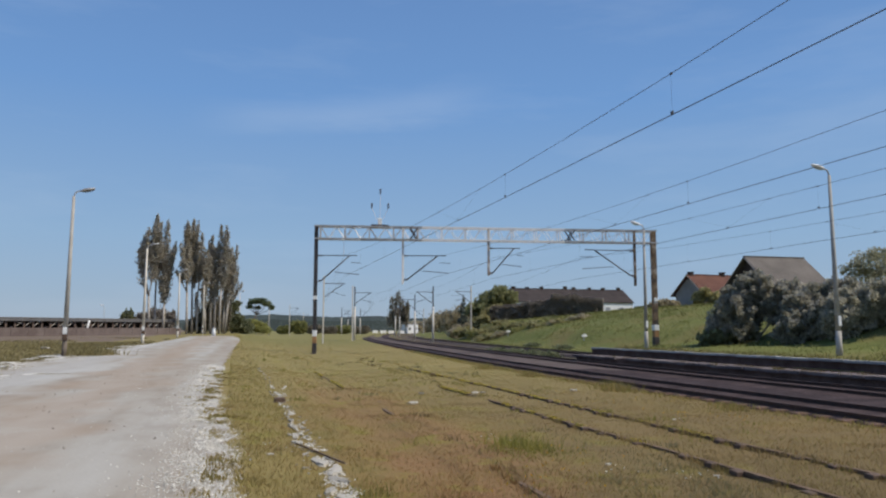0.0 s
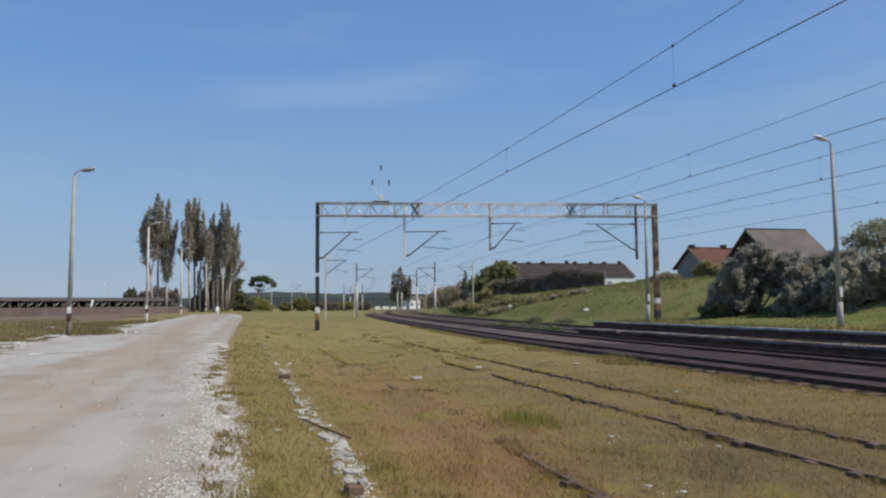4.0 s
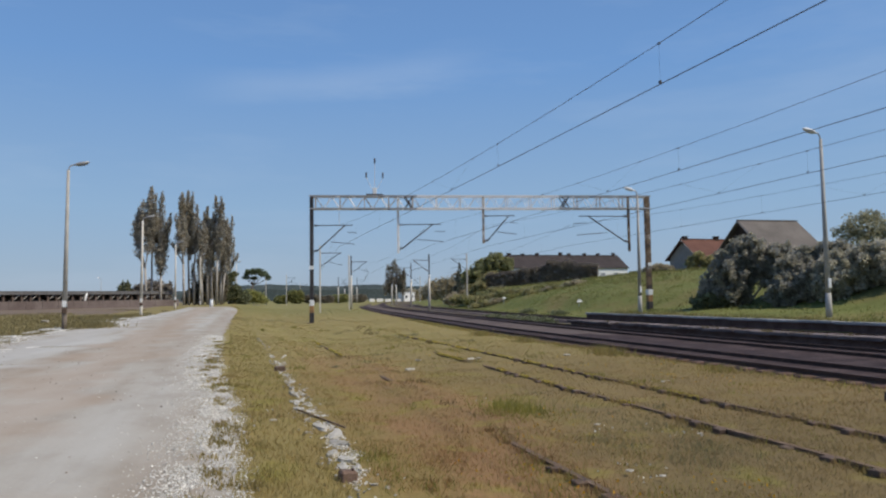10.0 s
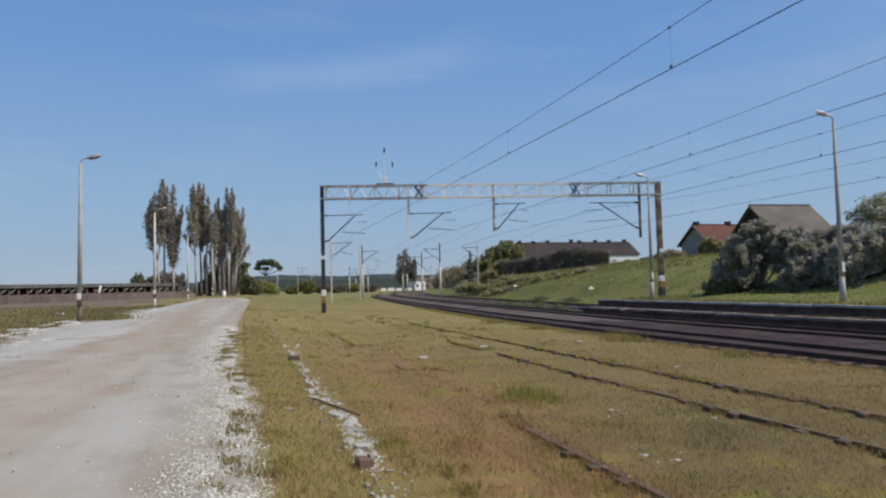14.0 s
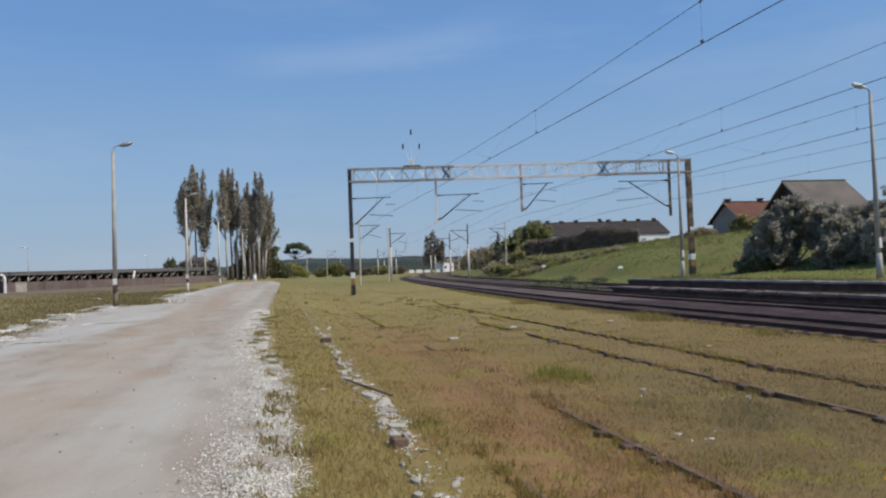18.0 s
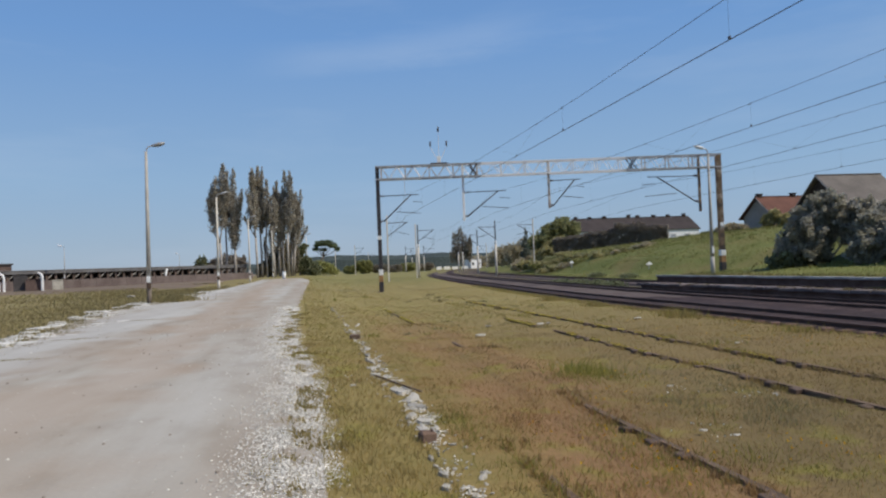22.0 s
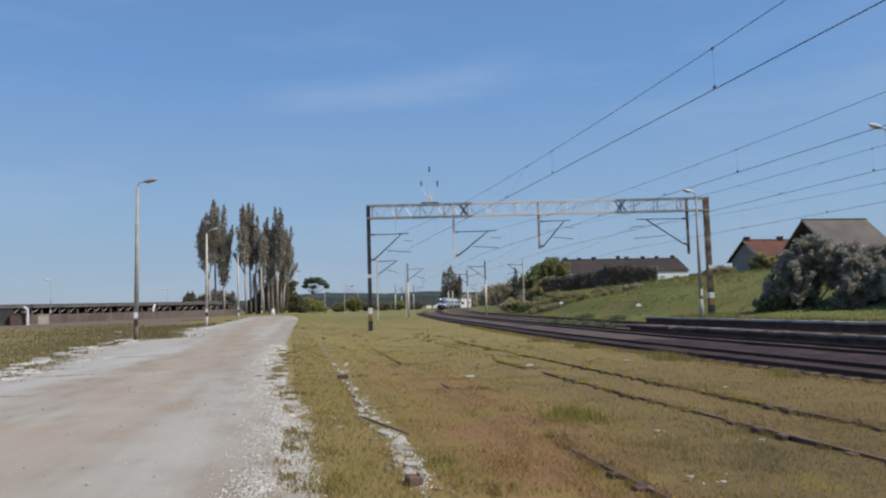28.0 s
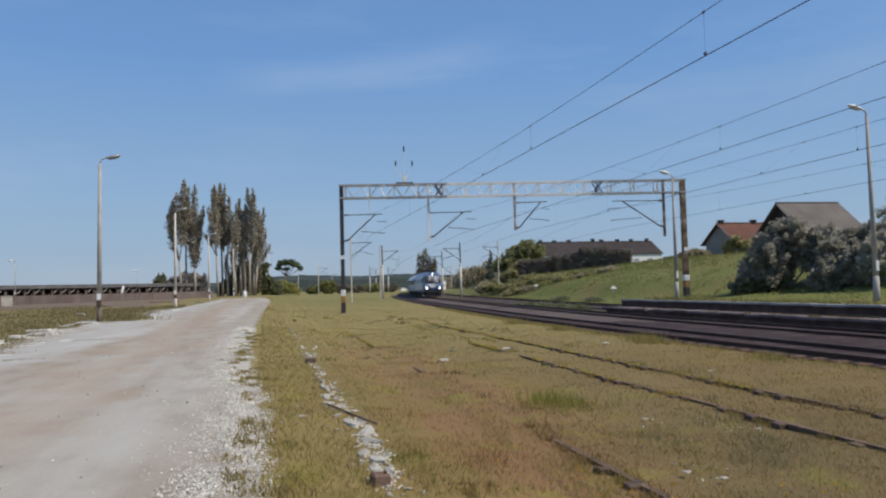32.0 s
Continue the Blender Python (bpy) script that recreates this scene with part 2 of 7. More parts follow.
M_STEELPALE = material("pale_painted_steel", [(0.72, 0.71, 0.7), (0.84, 0.83, 0.82)], 2, 0.6, 0.1, 0.05, 30, 0.12)
M_RUSTLIGHT = material("faded_rust", [(0.3, 0.24, 0.2), (0.6, 0.57, 0.54)], 2, 0.8, 0.1, 0.1, 30, 0.15)
M_RUSTDARK = material("dark_rust", [(0.08, 0.05, 0.035), (0.14, 0.09, 0.06)], 2, 0.8, 0.1, 0.1, 30, 0.2)
M_MILK = material("milky_plastic", [(0.6, 0.6, 0.57), (0.7, 0.7, 0.68)], 2, 0.25, 0, 0, 30, 0.05)
M_ROAD = material("pale_gravel", [(0.31, 0.278, 0.22), (0.37, 0.342, 0.285), (0.34, 0.312, 0.255)], 0.6, 0.95, 0, 0.3, 16.0, 0.12)


def streaks(m, cols, stretch, amount):
    """Lengthwise worn streaks laid over a material's colour."""
    n, l = m.node_tree.nodes, m.node_tree.links
    b = n["Principled BSDF"]
    old = b.inputs["Base Color"].links[0].from_socket
    geo = n.new("ShaderNodeNewGeometry")
    mp = n.new("ShaderNodeMapping")
    mp.inputs["Scale"].default_value = stretch
    l.new(geo.outputs["Position"], mp.inputs["Vector"])
    tx = n.new("ShaderNodeTexNoise")
    tx.inputs["Scale"].default_value, tx.inputs["Detail"].default_value = 1.0, 6
    l.new(mp.outputs["Vector"], tx.inputs["Vector"])
    rp = n.new("ShaderNodeValToRGB")
    for k, c in enumerate(cols):
        el = rp.color_ramp.elements[k] if k < 2 else rp.color_ramp.elements.new(0.5)
        el.position, el.color = 0.36 + 0.28 * k / (len(cols) - 1), (*c, 1)
    l.new(tx.outputs["Fac"], rp.inputs["Fac"])
    mx = n.new("ShaderNodeMix")
    mx.data_type = "RGBA"
    mx.inputs["Factor"].default_value = amount
    l.new(old, mx.inputs["A"]), l.new(rp.outputs["Color"], mx.inputs["B"])
    l.new(mx.outputs["Result"], b.inputs["Base Color"])


streaks(M_BANKSOIL, [(0.19, 0.145, 0.06), (0.15, 0.16, 0.05), (0.105, 0.125, 0.035)], (0.16, 0.16, 0.5), 0.65)
streaks(M_ROAD, [(0.32, 0.245, 0.175), (0.37, 0.325, 0.262), (0.49, 0.473, 0.425)], (0.55, 0.05, 1.0), 0.8)
streaks(M_ROAD, [(0.26, 0.225, 0.18), (0.375, 0.345, 0.295), (0.42, 0.395, 0.345)], (1.6, 0.7, 1.0), 0.4)
def worn_band(m, x, half, col, amount):
    """A tan strip worn by wheels along the road, ragged at its edges."""
    n, l = m.node_tree.nodes, m.node_tree.links
    b = n["Principled BSDF"]
    old = b.inputs["Base Color"].links[0].from_socket
    geo = n.new("ShaderNodeNewGeometry")
    xyz = n.new("ShaderNodeSeparateXYZ")
    l.new(geo.outputs["Position"], xyz.inputs[0])
    tx = n.new("ShaderNodeTexNoise")
    tx.inputs["Scale"].default_value, tx.inputs["Detail"].default_value = 0.35, 6
    l.new(geo.outputs["Position"], tx.inputs["Vector"])
    off = n.new("ShaderNodeMath")
    off.operation = "MULTIPLY_ADD"
    off.inputs[1].default_value, off.inputs[2].default_value = 5.0, -2.5 - x
    l.new(tx.outputs["Fac"], off.inputs[0])
    add = n.new("ShaderNodeMath")
    l.new(off.outputs[0], add.inputs[0]), l.new(xyz.outputs["X"], add.inputs[1])
    gap = n.new("ShaderNodeMath")
    gap.operation = "ABSOLUTE"
    l.new(add.outputs[0], gap.inputs[0])
    mr = n.new("ShaderNodeMapRange")
    mr.interpolation_type = "SMOOTHSTEP"
    mr.inputs["From Min"].default_value, mr.inputs["From Max"].default_value = half * 1.5, half * 0.3
    mr.inputs["To Max"].default_value = amount
    l.new(gap.outputs[0], mr.inputs["Value"])
    mx = n.new("ShaderNodeMix")
    mx.data_type = "RGBA"
    mx.inputs["B"].default_value = (*col, 1)
    l.new(mr.outputs["Result"], mx.inputs["Factor"])
    l.new(old, mx.inputs["A"]), l.new(mx.outputs["Result"], b.inputs["Base Color"])


worn_band(M_ROAD, -3.3, 1.0, (0.36, 0.275, 0.2), 0.55)
worn_band(M_ROAD, -6.6, 1.1, (0.46, 0.45, 0.42), 0.55)
M_BALLAST = material("ballast", [(0.042, 0.029, 0.027), (0.062, 0.043, 0.04), (0.095, 0.067, 0.062)], 1.2, 0.95, 0, 0.9, 14.0, 0.5)
M_BALLASTMID = material("pale_ballast", [(0.036, 0.025, 0.025), (0.052, 0.037, 0.036), (0.074, 0.054, 0.052)], 1.0, 0.95, 0, 0.9, 14.0, 0.35)
M_SLAB = material("platform_slab", [(0.12, 0.095, 0.088), (0.17, 0.137, 0.128), (0.22, 0.185, 0.172)], 1.2, 0.95, 0, 0.3, 20, 0.2, "Position", 0.15)
M_GREYGRASS = leafy("grey_green_grass", [(0.21, 0.195, 0.1), (0.26, 0.235, 0.13)], 0.4, 0.2, 0.6, 0.6)
M_BALLASTFAR = material("weedy_ballast", [(0.086, 0.064, 0.058), (0.116, 0.089, 0.08), (0.142, 0.113, 0.093)], 0.35, 0.95, 0, 0.6, 6.0, 0.3)
M_SLEEVE = material("orange_rust", [(0.2, 0.11, 0.05), (0.36, 0.2, 0.085)], 3, 0.85, 0.1, 0.15, 25, 0.25)
M_SLABPALE = material("pale_platform_slab", [(0.28, 0.265, 0.245), (0.4, 0.385, 0.36)], 1.2, 0.95, 0, 0.3, 20, 0.2, "Position", 0.15)
M_SILVERPALE = leafy("pale_silver_leaf", [(0.4, 0.375, 0.27), (0.49, 0.46, 0.355), (0.59, 0.555, 0.475)], 1.3, 0.3, 0.6, 0.58)
M_GABLE = material("brown_grey_plaster", [(0.27, 0.25, 0.22), (0.34, 0.315, 0.285)], 0.7, 0.9, 0, 0.1, 12, 0.12)
M_CINDER = material("cinder_ground", [(0.07, 0.052, 0.042), (0.11, 0.085, 0.06), (0.14, 0.12, 0.06)], 0.5, 0.95, 0, 0.5, 9.0, 0.35)
M_MASTPALE = material("pale_mast_concrete", [(0.55, 0.505, 0.43), (0.68, 0.63, 0.55)], 1.5, 0.9, 0, 0.2, 25, 0.12)
M_SIDINGRAIL = material("weathered_rail", [(0.13, 0.088, 0.058), (0.21, 0.145, 0.1)], 3, 0.92, 0.0, 0.1, 30, 0.3)
M_DULLGRASS = leafy("dull_brown_grass", [(0.16, 0.12, 0.055), (0.2, 0.155, 0.063)], 0.3, 0.2, 0.6, 0.6)
M_CRUMB = leafy("pale_crumbs", [(0.4, 0.37, 0.31), (0.6, 0.565, 0.49)], 3, 0.45, 0.9, 0.0)
M_WHITEFLOWER = leafy("white_petal", [(0.6, 0.6, 0.52), (0.7, 0.68, 0.6)], 2, 0.15)
M_RAIL = material("rusty_rail", [(0.06, 0.034, 0.026), (0.1, 0.054, 0.037)], 3, 0.7, 0.3, 0.1, 30, 0.3)
M_RAILTOP = material("worn_rail", [(0.1, 0.08, 0.08), (0.16, 0.13, 0.13)], 3, 0.45, 0.7, 0.05, 30, 0.2)
M_CONC = material("concrete", [(0.2, 0.188, 0.175), (0.28, 0.265, 0.25), (0.34, 0.325, 0.305)], 1.5, 0.9, 0, 0.25, 25, 0.15)
M_CONCDARK = material("stained_concrete", [(0.105, 0.062, 0.05), (0.17, 0.11, 0.09)], 1.5, 0.95, 0, 0.3, 18, 0.3)
M_STEELDARK = material("dark_painted_steel", [(0.03, 0.028, 0.03), (0.06, 0.05, 0.05)], 2, 0.6, 0.2, 0.1, 30, 0.2)
M_STEELGREY = material("galvanised_steel", [(0.3, 0.3, 0.3), (0.42, 0.42, 0.42)], 2, 0.5, 0.3, 0.05, 30, 0.15)
M_RUST = material("rusty_paint", [(0.05, 0.04, 0.034), (0.13, 0.085, 0.05), (0.2, 0.14, 0.09), (0.45, 0.41, 0.36)], 1.5, 0.8, 0.1, 0.2, 25, 0.3)
M_WHITE = material("white_paint", [(0.7, 0.7, 0.68), (0.8, 0.8, 0.78)], 3, 0.6, 0, 0.05, 30, 0.08)
M_BARK = material("bark", [(0.3, 0.27, 0.23), (0.45, 0.41, 0.37)], 2, 0.95, 0, 0.5, 15, 0.3)
M_WIRE = material("wire", [(0.1, 0.11, 0.125), (0.14, 0.15, 0.17)], 2, 0.6, 0.4, 0, 30, 0.1)
M_POPLAR = leafy("poplar_leaf", [(0.34, 0.305, 0.235), (0.42, 0.38, 0.305), (0.5, 0.46, 0.385)], 0.5, 0.2, 0.6, 0.5)
M_YELLOWLEAF = leafy("leaf_yellowish", [(0.33, 0.33, 0.11), (0.45, 0.44, 0.17)], 0.5, 0.3, 0.6, 0.5)
M_PINE = leafy("pine_needles", [(0.12, 0.155, 0.085), (0.19, 0.225, 0.125)], 0.6, 0.3, 0.6, 0.35)
M_UNDERWOOD = leafy("brown_underwood", [(0.22, 0.19, 0.135), (0.3, 0.265, 0.195)], 0.5, 0.3, 0.6, 0.5)
M_BARKDARK = material("dark_bark", [(0.1, 0.08, 0.065), (0.17, 0.14, 0.115)], 2, 0.95, 0, 0.5, 15, 0.3)
M_LEAF = leafy("leaf_green", [(0.28, 0.285, 0.13), (0.39, 0.385, 0.19)], 0.3, 0.35, 0.6, 0.58)
M_DARKLEAF = leafy("leaf_dark", [(0.17, 0.185, 0.095), (0.26, 0.265, 0.15)], 0.4, 0.35, 0.6, 0.48)
M_SILVER = leafy("silver_leaf", [(0.3, 0.285, 0.21), (0.38, 0.36, 0.285), (0.49, 0.465, 0.405)], 1.3, 0.3, 0.6, 0.56)
M_HEDGE = leafy("hedge_leaf", [(0.22, 0.19, 0.155), (0.32, 0.28, 0.23)], 0.5, 0.18)
M_GRASS = meadow(leafy("grass_blade", [(0.2, 0.15, 0.05)], 0.3, 0.14, 0.6, 0.62), 1.47)
M_BANK = leafy("bank_grass", [(0.185, 0.2, 0.058), (0.22, 0.228, 0.068)], 0.25, 0.12, 0.6, 0.55)
M_ROOFGREY = material("grey_roof", [(0.13, 0.115, 0.1), (0.18, 0.158, 0.138)], 0.6, 0.9, 0, 0.2, 8, 0.12)
M_ROOFBROWN = material("brown_roof", [(0.048, 0.04, 0.038), (0.068, 0.056, 0.053)], 0.6, 0.9, 0, 0.2, 8, 0.12)
M_ROOFRED = material("red_tile_roof", [(0.12, 0.06, 0.045), (0.165, 0.082, 0.06)], 0.8, 0.9, 0, 0.2, 8, 0.15)
M_PLASTER = material("plaster", [(0.35, 0.3, 0.25), (0.42, 0.37, 0.31)], 0.7, 0.9, 0, 0.1, 12, 0.1)
M_DARKWOOD = material("dark_boards", [(0.04, 0.03, 0.025), (0.07, 0.05, 0.04)], 1, 0.9, 0, 0.2, 12, 0.2)
M_GLASS = material("window_glass", [(0.03, 0.04, 0.05)], 1, 0.08, 0, 0, 5, 0.05)
M_SCREEN = material("dark_windscreen", [(0.012, 0.014, 0.016)], 1, 0.6, 0, 0, 5, 0.05)
M_FENCE = material("brown_concrete_fence", [(0.13, 0.1, 0.09), (0.19, 0.155, 0.14)], 0.5, 0.95, 0, 0.3, 8, 0.15)
M_SHED = material("shed_dark", [(0.06, 0.055, 0.054), (0.1, 0.093, 0.09)], 0.6, 0.9, 0, 0.1, 8, 0.15)
M_FOREST = material("far_forest", [(0.045, 0.058, 0.056), (0.065, 0.08, 0.074)], 0.05, 0.95, 0, 0, 0.6, 0.3)
M_CERAMIC = material("brown_ceramic", [(0.05, 0.025, 0.02)], 3, 0.3, 0, 0, 20, 0.1)
M_BLUE = material("train_blue", [(0.11, 0.17, 0.29), (0.13, 0.19, 0.33)], 0.5, 0.3, 0, 0, 4, 0.06, "Object")
M_PALEBLUE = material("train_pale_blue", [(0.2, 0.36, 0.62), (0.24, 0.42, 0.68)], 0.5, 0.3, 0, 0, 4, 0.05, "Object")
M_SILVERPAINT = material("train_grey", [(0.5, 0.53, 0.57), (0.57, 0.6, 0.64)], 0.5, 0.35, 0, 0, 4, 0.05, "Object")
M_TRAINDARK = material("train_underframe", [(0.02, 0.02, 0.022), (0.04, 0.038, 0.036)], 1, 0.8, 0, 0.1, 6, 0.2, "Object")
M_HEADLAMP = glow("headlamp_glow", (1.0, 0.98, 0.94), 6.0)
M_PALELEAF = leafy("leaf_pale", [(0.3, 0.295, 0.185), (0.42, 0.4, 0.28)], 0.8, 0.3, 0.6, 0.58)
M_BLUELEAF = leafy("leaf_bluish", [(0.13, 0.145, 0.115), (0.19, 0.205, 0.16)], 0.5)
M_BROWNLEAF = leafy("leaf_brownish", [(0.4, 0.35, 0.235), (0.53, 0.465, 0.325)], 0.3, 0.35, 0.6, 0.6)
M_OLIVE = leafy("leaf_olive", [(0.36, 0.33, 0.155), (0.48, 0.44, 0.235)], 0.4, 0.35, 0.6, 0.6)
M_MOSS = leafy("rail_moss", [(0.48, 0.365, 0.06), (0.54, 0.45, 0.13)], 1.0, 0.3, 0.7, 0.4)
M_SHRUB = leafy("leaf_shrub", [(0.25, 0.25, 0.09), (0.33, 0.325, 0.13)], 0.5, 0.35, 0.6, 0.55)
M_SORREL = leafy("sorrel_stalk", [(0.3, 0.175, 0.07), (0.33, 0.21, 0.085)], 0.9, 0.16, 0.6, 0.6)
M_FIELDGRASS = leafy("field_grass", [(0.25, 0.21, 0.095), (0.31, 0.255, 0.12)], 0.4, 0.2)
M_FIELDSTRAW = leafy("field_straw", [(0.2, 0.16, 0.075), (0.25, 0.205, 0.1)], 0.4, 0.25)
M_STRAW = leafy("straw", [(0.34, 0.255, 0.1), (0.36, 0.28, 0.12)], 0.4, 0.2, 0.6, 0.6)
M_GREEN = leafy("fresh_grass", [(0.25, 0.24, 0.055), (0.3, 0.27, 0.07)], 0.9, 0.18, 0.6, 0.62)
M_BANKDRY = leafy("bank_dry_grass", [(0.22, 0.19, 0.072), (0.23, 0.205, 0.075)], 0.2, 0.3)
M_FLOWER = leafy("yellow_petal", [(0.6, 0.4, 0.02), (0.65, 0.3, 0.02)], 2, 0.2)
M_CLOD = material("earth_clod", [(0.13, 0.1, 0.075), (0.22, 0.18, 0.14)], 3, 0.95, 0, 0.2, 20, 0.2)
M_CRUST = material("caked_gravel", [(0.42, 0.4, 0.36), (0.55, 0.53, 0.48), (0.62, 0.6, 0.55)], 1.2, 0.95, 0, 0.4, 22, 0.18, "Position", 0.12)
M_GRAVEL = leafy("white_gravel", [(0.43, 0.41, 0.355), (0.6, 0.57, 0.505)], 2, 0.5, 0.9, 0.0)
M_OLDWOOD = material("old_sleeper_wood", [(0.14, 0.09, 0.065), (0.2, 0.135, 0.1)], 4, 0.95, 0, 0.4, 40, 0.3)
M_BRICK = material("dark_brick", [(0.1, 0.07, 0.06), (0.14, 0.1, 0.085)], 0.8, 0.95, 0, 0.3, 6, 0.2)
M_PALEWOOD = material("faded_board", [(0.3, 0.28, 0.25), (0.4, 0.37, 0.33)], 2, 0.9, 0, 0.1, 20, 0.1)
M_SHEDEDGE = material("shed_fascia", [(0.1, 0.095, 0.095), (0.15, 0.145, 0.14)], 0.6, 0.7, 0, 0.1, 8, 0.15)
M_SHEDPOST = material("shed_post", [(0.1, 0.075, 0.06), (0.16, 0.12, 0.1)], 0.6, 0.9, 0, 0.1, 8, 0.15)
M_LAMPFOOT = material("weathered_post_foot", [(0.13, 0.105, 0.085), (0.2, 0.165, 0.135)], 3, 0.95, 0, 0.3, 25, 0.2)
M_LAMPDARK = material("dark_lamp_cover", [(0.09, 0.09, 0.09), (0.14, 0.14, 0.135)], 2, 0.35, 0, 0, 30, 0.1)
M_STONE = material("white_rubble", [(0.33, 0.305, 0.25), (0.47, 0.435, 0.37)], 2, 0.95, 0, 0.3, 20, 0.15, "Position", 0.2)


# ---- mesh helpers ----
def mesh_object(name, bm, mat, parent=None, label=""):
    me = bpy.data.meshes.new(name)
    bm.to_mesh(me)
    bm.free()
    for m in mat if isinstance(mat, (list, tuple)) else [mat]:
        me.materials.append(m)
    ob = new(name, me)
    if parent:
        ob.parent = parent
    if label:
        tagged(ob, label)
    return ob


def part(name, bm, mat, parent, label=""):
    return mesh_object(name, bm, mat, parent, label)


def thing(name, m, label, category, group="", kind=""):
    ob = new(name)
    ob.empty_display_size = 0.3
    ob.matrix_world = m
    return tagged(ob, label, category, group, kind)


def box(bm, x, y, z, sx, sy, sz, m=None, bevel=0.0):
    """A box centred at x, y, z."""
    mat = Matrix.Translation((x, y, z)) @ Matrix.Diagonal((sx, sy, sz, 1))
    if m is not None:
        mat = m @ mat
    r = bmesh.ops.create_cube(bm, size=1, matrix=mat)
    if bevel:
        edges = list({e for v in r["verts"] for e in v.link_edges})
        bmesh.ops.bevel(bm, geom=edges, offset=bevel, segments=1, affect="EDGES")
    return bm


def boxed(*a, **k):
    return box(bmesh.new(), *a, **k)


def bar(bm, p, q, r1, r2=None, sides=8, cap=True):
    """A tapered round bar from p to q."""
    p, q = Vector(p), Vector(q)
    r2 = r1 if r2 is None else r2
    d = q - p
    rot = d.to_track_quat("Z", "Y").to_matrix()
    ring = []
    for c, r in ((p, r1), (q, r2)):
        ring.append([bm.verts.new(c + rot @ Vector((r * math.cos(2 * math.pi * i / sides), r * math.sin(2 * math.pi * i / sides), 0))) for i in range(sides)])
    for i in range(sides):
        f = bm.faces.new((ring[0][i], ring[0][(i + 1) % sides], ring[1][(i + 1) % sides], ring[1][i]))
        f.smooth = sides > 5
    if cap:
        bm.faces.new(ring[0][::-1]), bm.faces.new(ring[1])
    return bm


def barred(*a, **k):
    return bar(bmesh.new(), *a, **k)


def sweep(bm, path, section, closed=True, cap=True):
    """Sweeps a section (across, up) along a level-ish path of points."""
    rows = []
    n = len(path)
    for i, p in enumerate(path):
        a, b = Vector(path[max(i - 1, 0)]), Vector(path[min(i + 1, n - 1)])
        d = (b - a)
        d.z = 0
        d.normalize()
        side = Vector((d.y, -d.x, 0))
        rows.append([bm.verts.new(Vector(p) + side * u + Vector((0, 0, v))) for u, v in section])
    k = len(section)
    for r, s in zip(rows, rows[1:]):
        for j in range(k if closed else k - 1):
            bm.faces.new((r[j], s[j], s[(j + 1) % k], r[(j + 1) % k]))
    if cap and closed:
        bm.faces.new(rows[0][::-1]), bm.faces.new(rows[-1])
    bmesh.ops.recalc_face_normals(bm, faces=bm.faces[:])
    return bm


def curve_at(points, y):
    """Smooth x at y through (y, x) points (Catmull-Rom style)."""
    ys = [p[0] for p in points]
    if y <= ys[0]:
        return points[0][1]
    if y >= ys[-1]:
        (a, b), (c, d) = points[-2:]
        return d + (y - c) * (d - b) / (c - a)
    i = max(k for k in range(len(ys)) if ys[k] <= y)
    i = min(i, len(ys) - 2)

    def slope(k):
        lo, hi = max(k - 1, 0), min(k + 1, len(points) - 1)
        return (points[hi][1] - points[lo][1]) / (points[hi][0] - points[lo][0])
    h = ys[i + 1] - ys[i]
    t = (y - ys[i]) / h
    a, b, ma, mb = points[i][1], points[i + 1][1], slope(i) * h, slope(i + 1) * h
    return (2 * t**3 - 3 * t**2 + 1) * a + (t**3 - 2 * t**2 + t) * ma + (-2 * t**3 + 3 * t**2) * b + (t**3 - t**2) * mb


def sm(a, b, x):
    t = min(1.0, max(0.0, (x - a) / (b - a)))
    return t * t * (3 - 2 * t)


# ---- plan ----
BEND = [(-60, 0.0), (18, 0.0), (35, 0.5), (54, 2.0), (80, 4.3), (112, 7.7), (131, 10.1), (150, 13.0), (176, 17.7), (213, 25.2), (255, 34.8), (300, 47.5), (350, 64), (390, 79), (450, 103), (560, 150), (800, 255)]
RAIL_Z = 0.1


def line_1(y):
    return 13.2 + curve_at(BEND, y)


def line_2(y):
    return 17.7 + curve_at(BEND, y)


def line_3(y):
    return 23.6 + curve_at(BEND, y) * 1.04


def ground_z(x, y):
    """Height of the ground: a little rise to the road, a grassy bank beyond the platforms."""
    yy = max(0.0, y)
    left = 0.18 + 0.006 * min(max(0.0, yy - 20), 180)
    right = -0.07 + 0.0012 * min(yy, 200)
    z = left + (right - left) * sm(-0.6, 1.7 + 0.06 * yy, x)
    off = x - line_3(y)
    z -= 0.18 * sm(11.9, 12.5, x - line_1(y) + 13.2) * (1 - sm(1.5, 1.9, off))
    z += 0.46 * (1 - sm(48, 58, y)) * sm(1.9, 2.2, off)
    bank = 4.15 * (1 - 0.1 * sm(84, 112, y)) * (1 - 0.5 * sm(118, 165, y)) * (1 - 0.6 * sm(160, 300, y))
    foot = 9.0 - 4.8 * sm(44, 66, y)
    steep = sm(97, 111, y) * (1 - sm(118, 129, y))
    z += bank * ((0.36 + 0.37 * steep) * sm(foot, foot + 6.0, off) + (0.64 - 0.37 * steep) * sm(foot + 3.3, foot + 19.0, off)) + 0.35 * sm(4, 9, off)
    return z


# ---- ground ----
# the pale gravel road
ROAD_L = [(-30, -7.9), (10, -8.0), (25, -8.4), (34, -9.4), (45, -9.2), (60, -8.2), (85, -6.9), (110, -6.4), (140, -6.5)]
ROAD_R = [(-30, -0.1), (6, 0.0), (12, 0.0), (17, -0.3), (30, -0.4), (59, 0.1), (90, 0.7), (110, 0.4), (140, -1.5)]


